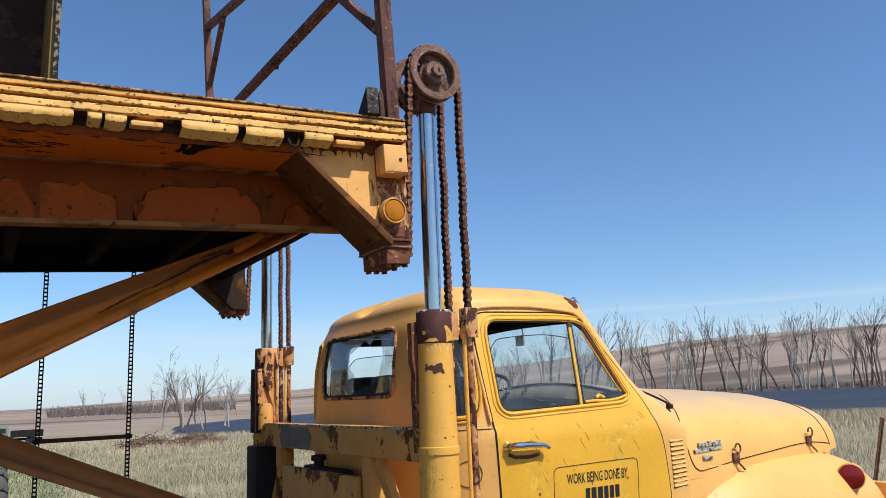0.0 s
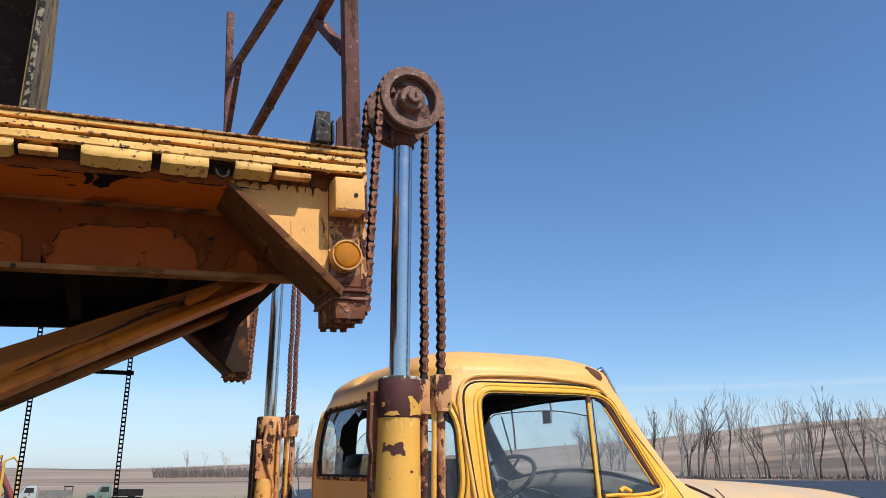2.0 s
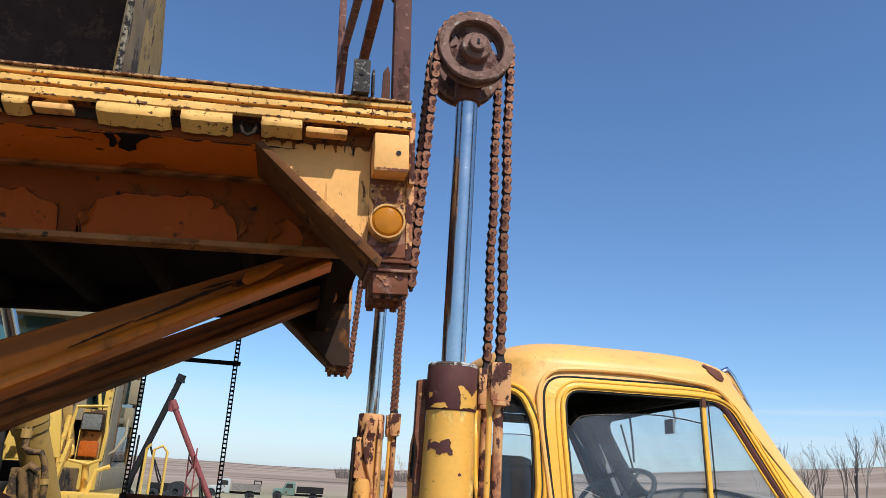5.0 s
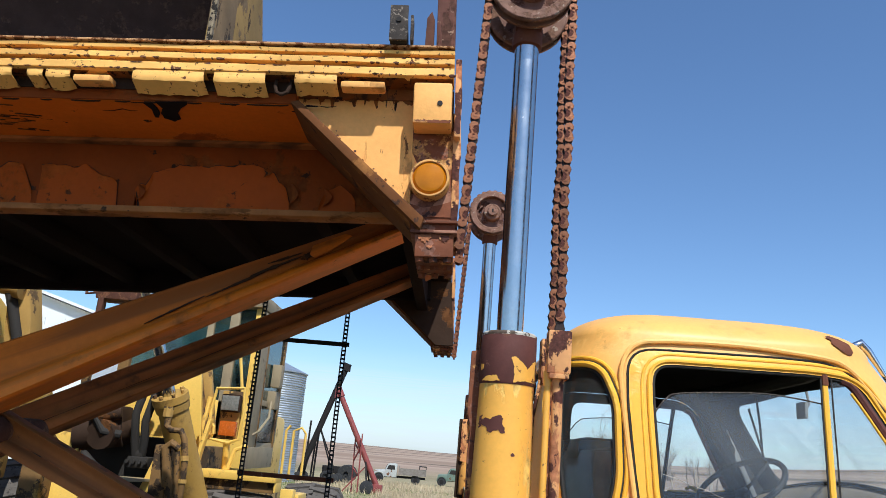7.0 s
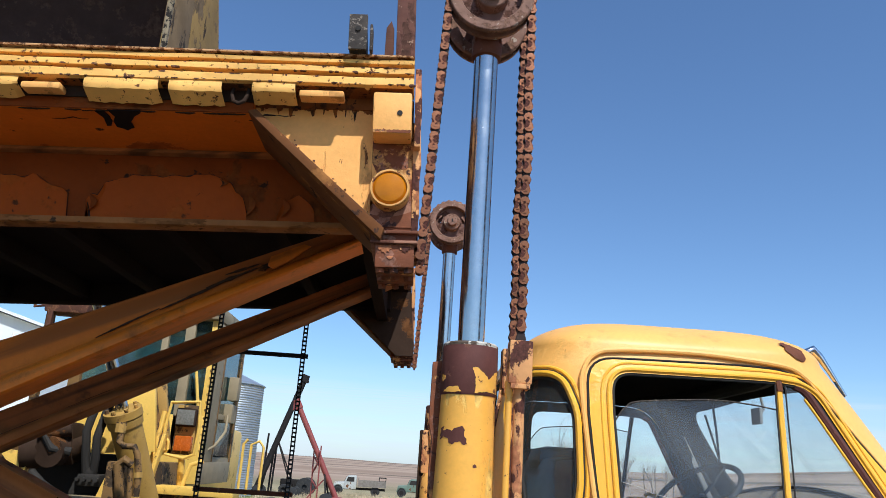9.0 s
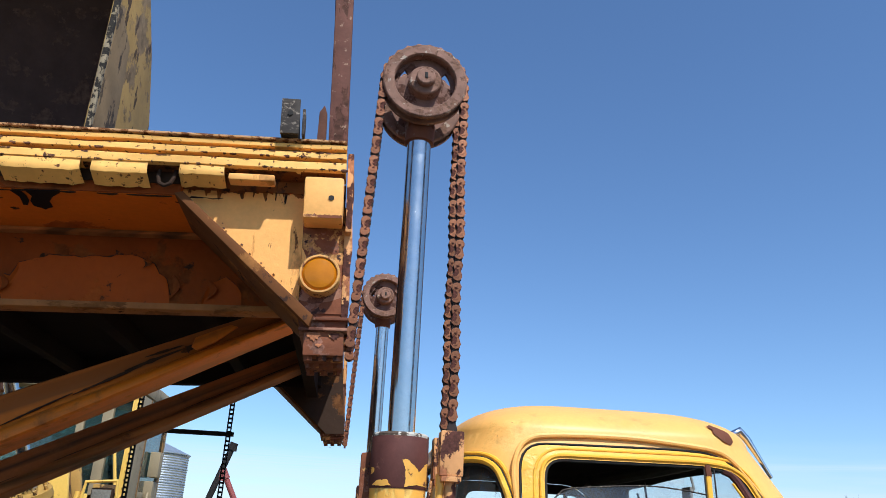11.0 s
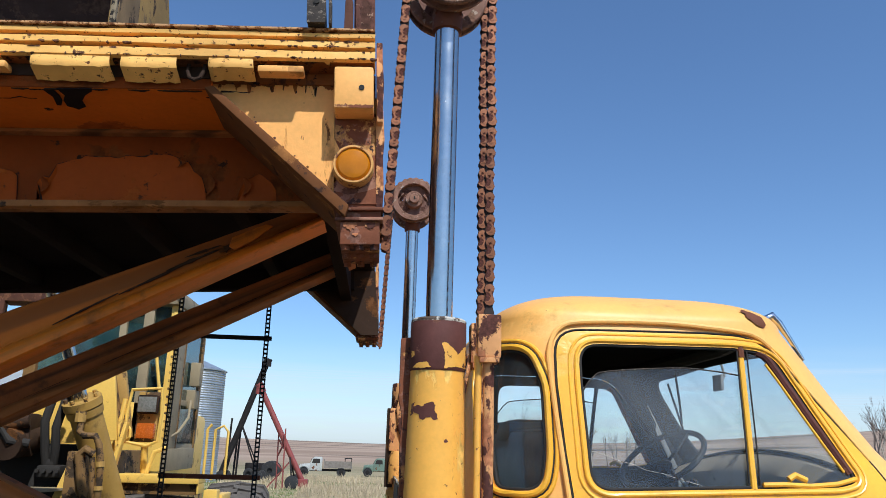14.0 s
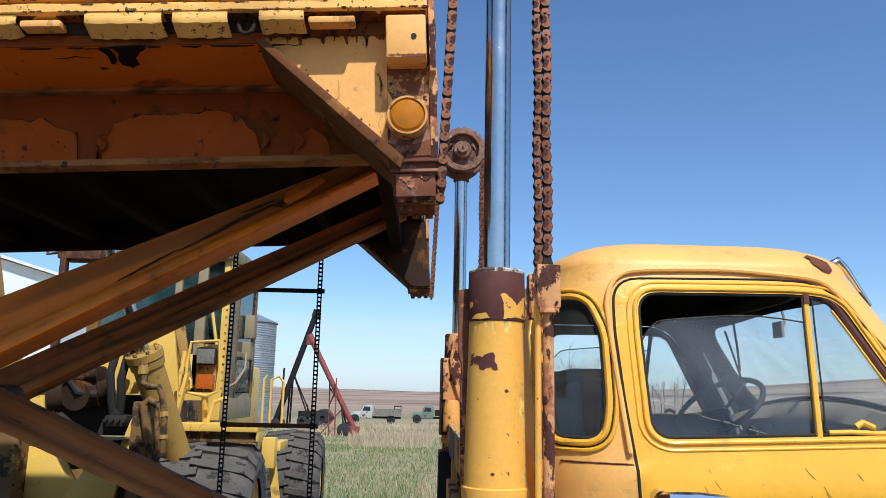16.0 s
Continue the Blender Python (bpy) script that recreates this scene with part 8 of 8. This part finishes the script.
def tree_meshes(seed, height, spread):
    """Trunk and crown of one leafless tree of unit layout, scaled by height."""
    rnd = random.Random(seed)
    trunk, crown = BM(), BM()

    def limb(bm, p, d, length, r, depth):
        n = 3 if depth < 2 else 2
        pts, radii = [p], [r]
        for k in range(n):
            d = (d + Vector((rnd.gauss(0, 0.13), rnd.gauss(0, 0.13), rnd.uniform(0.0, 0.12)))).normalized()
            p = p + d * length / n
            pts.append(p)
            radii.append(r * (1 - 0.55 * (k + 1) / n))
        tube(bm, pts, r, 4 if depth else 6, radii=radii)
        if depth >= 4:
            return
        kids = (5, 3, 3, 2)[depth]
        for k in range(kids):
            f = rnd.uniform(0.35, 1.0) if depth else rnd.uniform(0.42, 1.0)
            i = min(n - 1, int(f * n))
            q = pts[i].lerp(pts[i + 1], f * n - i)
            u, w = ringframe(d)
            a = rnd.uniform(0, 6.283)
            tilt = rnd.uniform(0.35, 0.8) * spread
            dd = (d * math.cos(tilt) + (u * math.cos(a) + w * math.sin(a)) * math.sin(tilt)).normalized()
            limb(crown, q, dd, length * rnd.uniform(0.42, 0.66), max(radii[i] * 0.55, height * 0.0016), depth + 1)

    limb(trunk, Vector((0, 0, -0.3)), Vector((rnd.gauss(0, 0.08), rnd.gauss(0, 0.08), 1)).normalized(), height * 0.74, height * 0.019, 0)
    return trunk, crown


def make_tree(seed, height, spread, label):
    tr_ = thing("bare_tree", label, "tree", pose(0, 0, -50))
    a, b = tree_meshes(seed, height, spread)
    bark = M_BARK if seed % 2 else M_BARK2
    part("trunk", a, bark, tr_, smooth=False)
    part("crown", b, bark, tr_, smooth=False)
    return tr_


rnd = random.Random(21)
protos = [make_tree(s, 20.0, 0.50 if s < 4 else 0.32, "leafless dead tree with " + ("pale" if s % 2 else "grey-brown") + " bark on the lake shore") for s in range(8)]
spots = []
for k in range(104):
    az = rnd.uniform(33, 66)
    r = lerp_table([(33, 302), (50, 291), (66, 268)], az) + rnd.uniform(-2, 16)
    spots.append((az, r, rnd.uniform(0.55, 0.95) * (lerp_table([(33, 0.85), (38, 1.1), (42, 1.35), (46, 1.2), (66, 1.2)], az))))
for k in range(24):
    az = rnd.uniform(11.0, 19.5)
    spots.append((az, rnd.uniform(108, 140) if az < 16 else rnd.uniform(188, 203), rnd.uniform(0.28, 0.42)))
for k in range(18):
    az = rnd.uniform(6, 17)
    spots.append((az, rnd.uniform(300, 380), rnd.uniform(0.30, 0.5)))
for k, (az, r, s) in enumerate(spots):
    x, y = r * math.sin(radians(az)), r * math.cos(radians(az))
    m = Matrix.LocRotScale((x, y, gz(x, y)), Euler((rnd.gauss(0, 0.07), rnd.gauss(0, 0.07), rnd.uniform(0, 6.28))), (s, s, s))
    if k < len(protos):
        protos[k].matrix_basis = m
    else:
        c = copy_thing(protos[k % len(protos)], m)
        c.matrix_basis = m
    (protos[k] if k < len(protos) else c)["group"] = "bare trees"

# far brush line and reeds along the shore, and a heap of brush in the field


def brush(name, label, rows, mat_, seed):
    rr = random.Random(seed)
    verts, faces = [], []
    for az0, az1, r0, r1, n, h0, h1, w in rows:
        for _ in range(n):
            az, r = rr.uniform(az0, az1), rr.uniform(r0, r1)
            x, y = r * math.sin(radians(az)), r * math.cos(radians(az))
            z, h, a = gz(x, y), rr.uniform(h0, h1), rr.uniform(0, 6.28)
            dx, dy = math.cos(a) * w, math.sin(a) * w
            lx, ly = rr.uniform(-0.5, 0.5) * h, rr.uniform(-0.5, 0.5) * h
            k = len(verts)
            verts += [(x - dx, y - dy, z - 0.05), (x + dx, y + dy, z - 0.05), (x + lx, y + ly, z + h)]
            faces.append((k, k + 1, k + 2))
    me = bpy.data.meshes.new(name)
    me.from_pydata(verts, [], faces)
    me.materials.append(mat_)
    tagged(new(name, me), label, "brush", kind="stuff")


brush("shore_brush", "grey-brown brush along the far lake shore", ((30, 68, 292, 306, 2600, 0.4, 2.0, 0.12), (4, 16, 310, 390, 4500, 1.0, 4.6, 0.14)), M_BRUSH, 4)
brush("dry_grass", "straw-coloured tall dry grass near the shore", ((10, 70, 40, 86, 26000, 0.2, 0.6, 0.035), (-9, 12, 44, 80, 9000, 0.15, 0.45, 0.03), (-3, 3, 34, 46, 2500, 0.15, 0.5, 0.02), (5, 22, 11, 44, 15000, 0.08, 0.34, 0.012), (30, 72, 11, 40, 22000, 0.10, 0.34, 0.012)), M_STRAW, 6)
pile = thing("brush_pile", "low heap of reddish-brown dead brush in the field", "brush pile")
rr = random.Random(8)
bm = BM()
for _ in range(420):
    az, r = rr.uniform(8.5, 15.0), rr.uniform(52, 58)
    x, y = r * math.sin(radians(az)), r * math.cos(radians(az))
    h = (0.55 + 0.3 * math.sin(az * 2)) * rr.random()
    p = Vector((x, y, gz(x, y) + h))
    d = Vector((rr.gauss(0, 1), rr.gauss(0, 1), rr.gauss(0, 0.35))).normalized() * rr.uniform(0.3, 0.9)
    rod(bm, p - d, p + d, 0.022, 0.012, 4, False)
part("brushwood", bm, mat("reddish_twigs", (0.16, 0.085, 0.05), 0.9, bump=0), pile, smooth=False)

# thin high cloud low over the horizon, plus an added glowing band whitening it


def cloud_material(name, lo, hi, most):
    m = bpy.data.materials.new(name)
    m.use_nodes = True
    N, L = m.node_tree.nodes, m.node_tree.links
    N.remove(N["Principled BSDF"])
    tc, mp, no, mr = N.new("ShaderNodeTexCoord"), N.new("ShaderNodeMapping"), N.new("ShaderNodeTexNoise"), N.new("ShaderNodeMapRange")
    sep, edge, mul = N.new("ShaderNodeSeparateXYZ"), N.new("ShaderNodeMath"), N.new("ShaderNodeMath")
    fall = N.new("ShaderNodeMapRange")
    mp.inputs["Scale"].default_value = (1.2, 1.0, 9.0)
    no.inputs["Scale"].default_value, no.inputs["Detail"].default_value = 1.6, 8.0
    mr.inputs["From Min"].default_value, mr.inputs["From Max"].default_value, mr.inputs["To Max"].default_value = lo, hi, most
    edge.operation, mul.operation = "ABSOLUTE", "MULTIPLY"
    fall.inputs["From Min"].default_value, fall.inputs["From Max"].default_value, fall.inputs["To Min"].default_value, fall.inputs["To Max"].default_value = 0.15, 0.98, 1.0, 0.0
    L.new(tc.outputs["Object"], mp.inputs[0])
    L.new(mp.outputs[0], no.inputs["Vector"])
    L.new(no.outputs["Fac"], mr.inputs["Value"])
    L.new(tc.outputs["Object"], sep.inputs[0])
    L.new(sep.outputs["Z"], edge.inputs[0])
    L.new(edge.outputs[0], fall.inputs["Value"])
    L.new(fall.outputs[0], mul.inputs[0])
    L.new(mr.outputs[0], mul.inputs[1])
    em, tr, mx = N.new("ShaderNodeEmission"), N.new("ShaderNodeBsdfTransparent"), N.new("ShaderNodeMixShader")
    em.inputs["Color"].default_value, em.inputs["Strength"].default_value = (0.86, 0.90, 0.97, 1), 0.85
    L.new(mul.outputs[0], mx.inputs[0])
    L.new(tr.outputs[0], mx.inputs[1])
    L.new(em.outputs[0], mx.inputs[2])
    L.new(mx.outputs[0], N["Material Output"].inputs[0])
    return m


# the haze sheet glows to whiten the low sky
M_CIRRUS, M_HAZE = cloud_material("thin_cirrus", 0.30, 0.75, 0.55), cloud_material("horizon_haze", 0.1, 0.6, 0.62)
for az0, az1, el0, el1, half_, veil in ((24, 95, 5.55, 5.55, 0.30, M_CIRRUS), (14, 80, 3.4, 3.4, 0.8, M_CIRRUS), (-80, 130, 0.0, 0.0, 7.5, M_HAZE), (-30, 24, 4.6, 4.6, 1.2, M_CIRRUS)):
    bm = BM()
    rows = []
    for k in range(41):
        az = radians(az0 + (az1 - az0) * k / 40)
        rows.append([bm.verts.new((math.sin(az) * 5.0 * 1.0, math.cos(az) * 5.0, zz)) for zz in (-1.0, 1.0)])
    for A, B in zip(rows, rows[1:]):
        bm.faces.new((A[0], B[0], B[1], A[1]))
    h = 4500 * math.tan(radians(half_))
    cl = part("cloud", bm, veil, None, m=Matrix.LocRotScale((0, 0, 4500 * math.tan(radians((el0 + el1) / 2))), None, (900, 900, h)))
    tagged(cl, "thin glowing white veil of high cloud and horizon haze", "cloud", kind="structure")
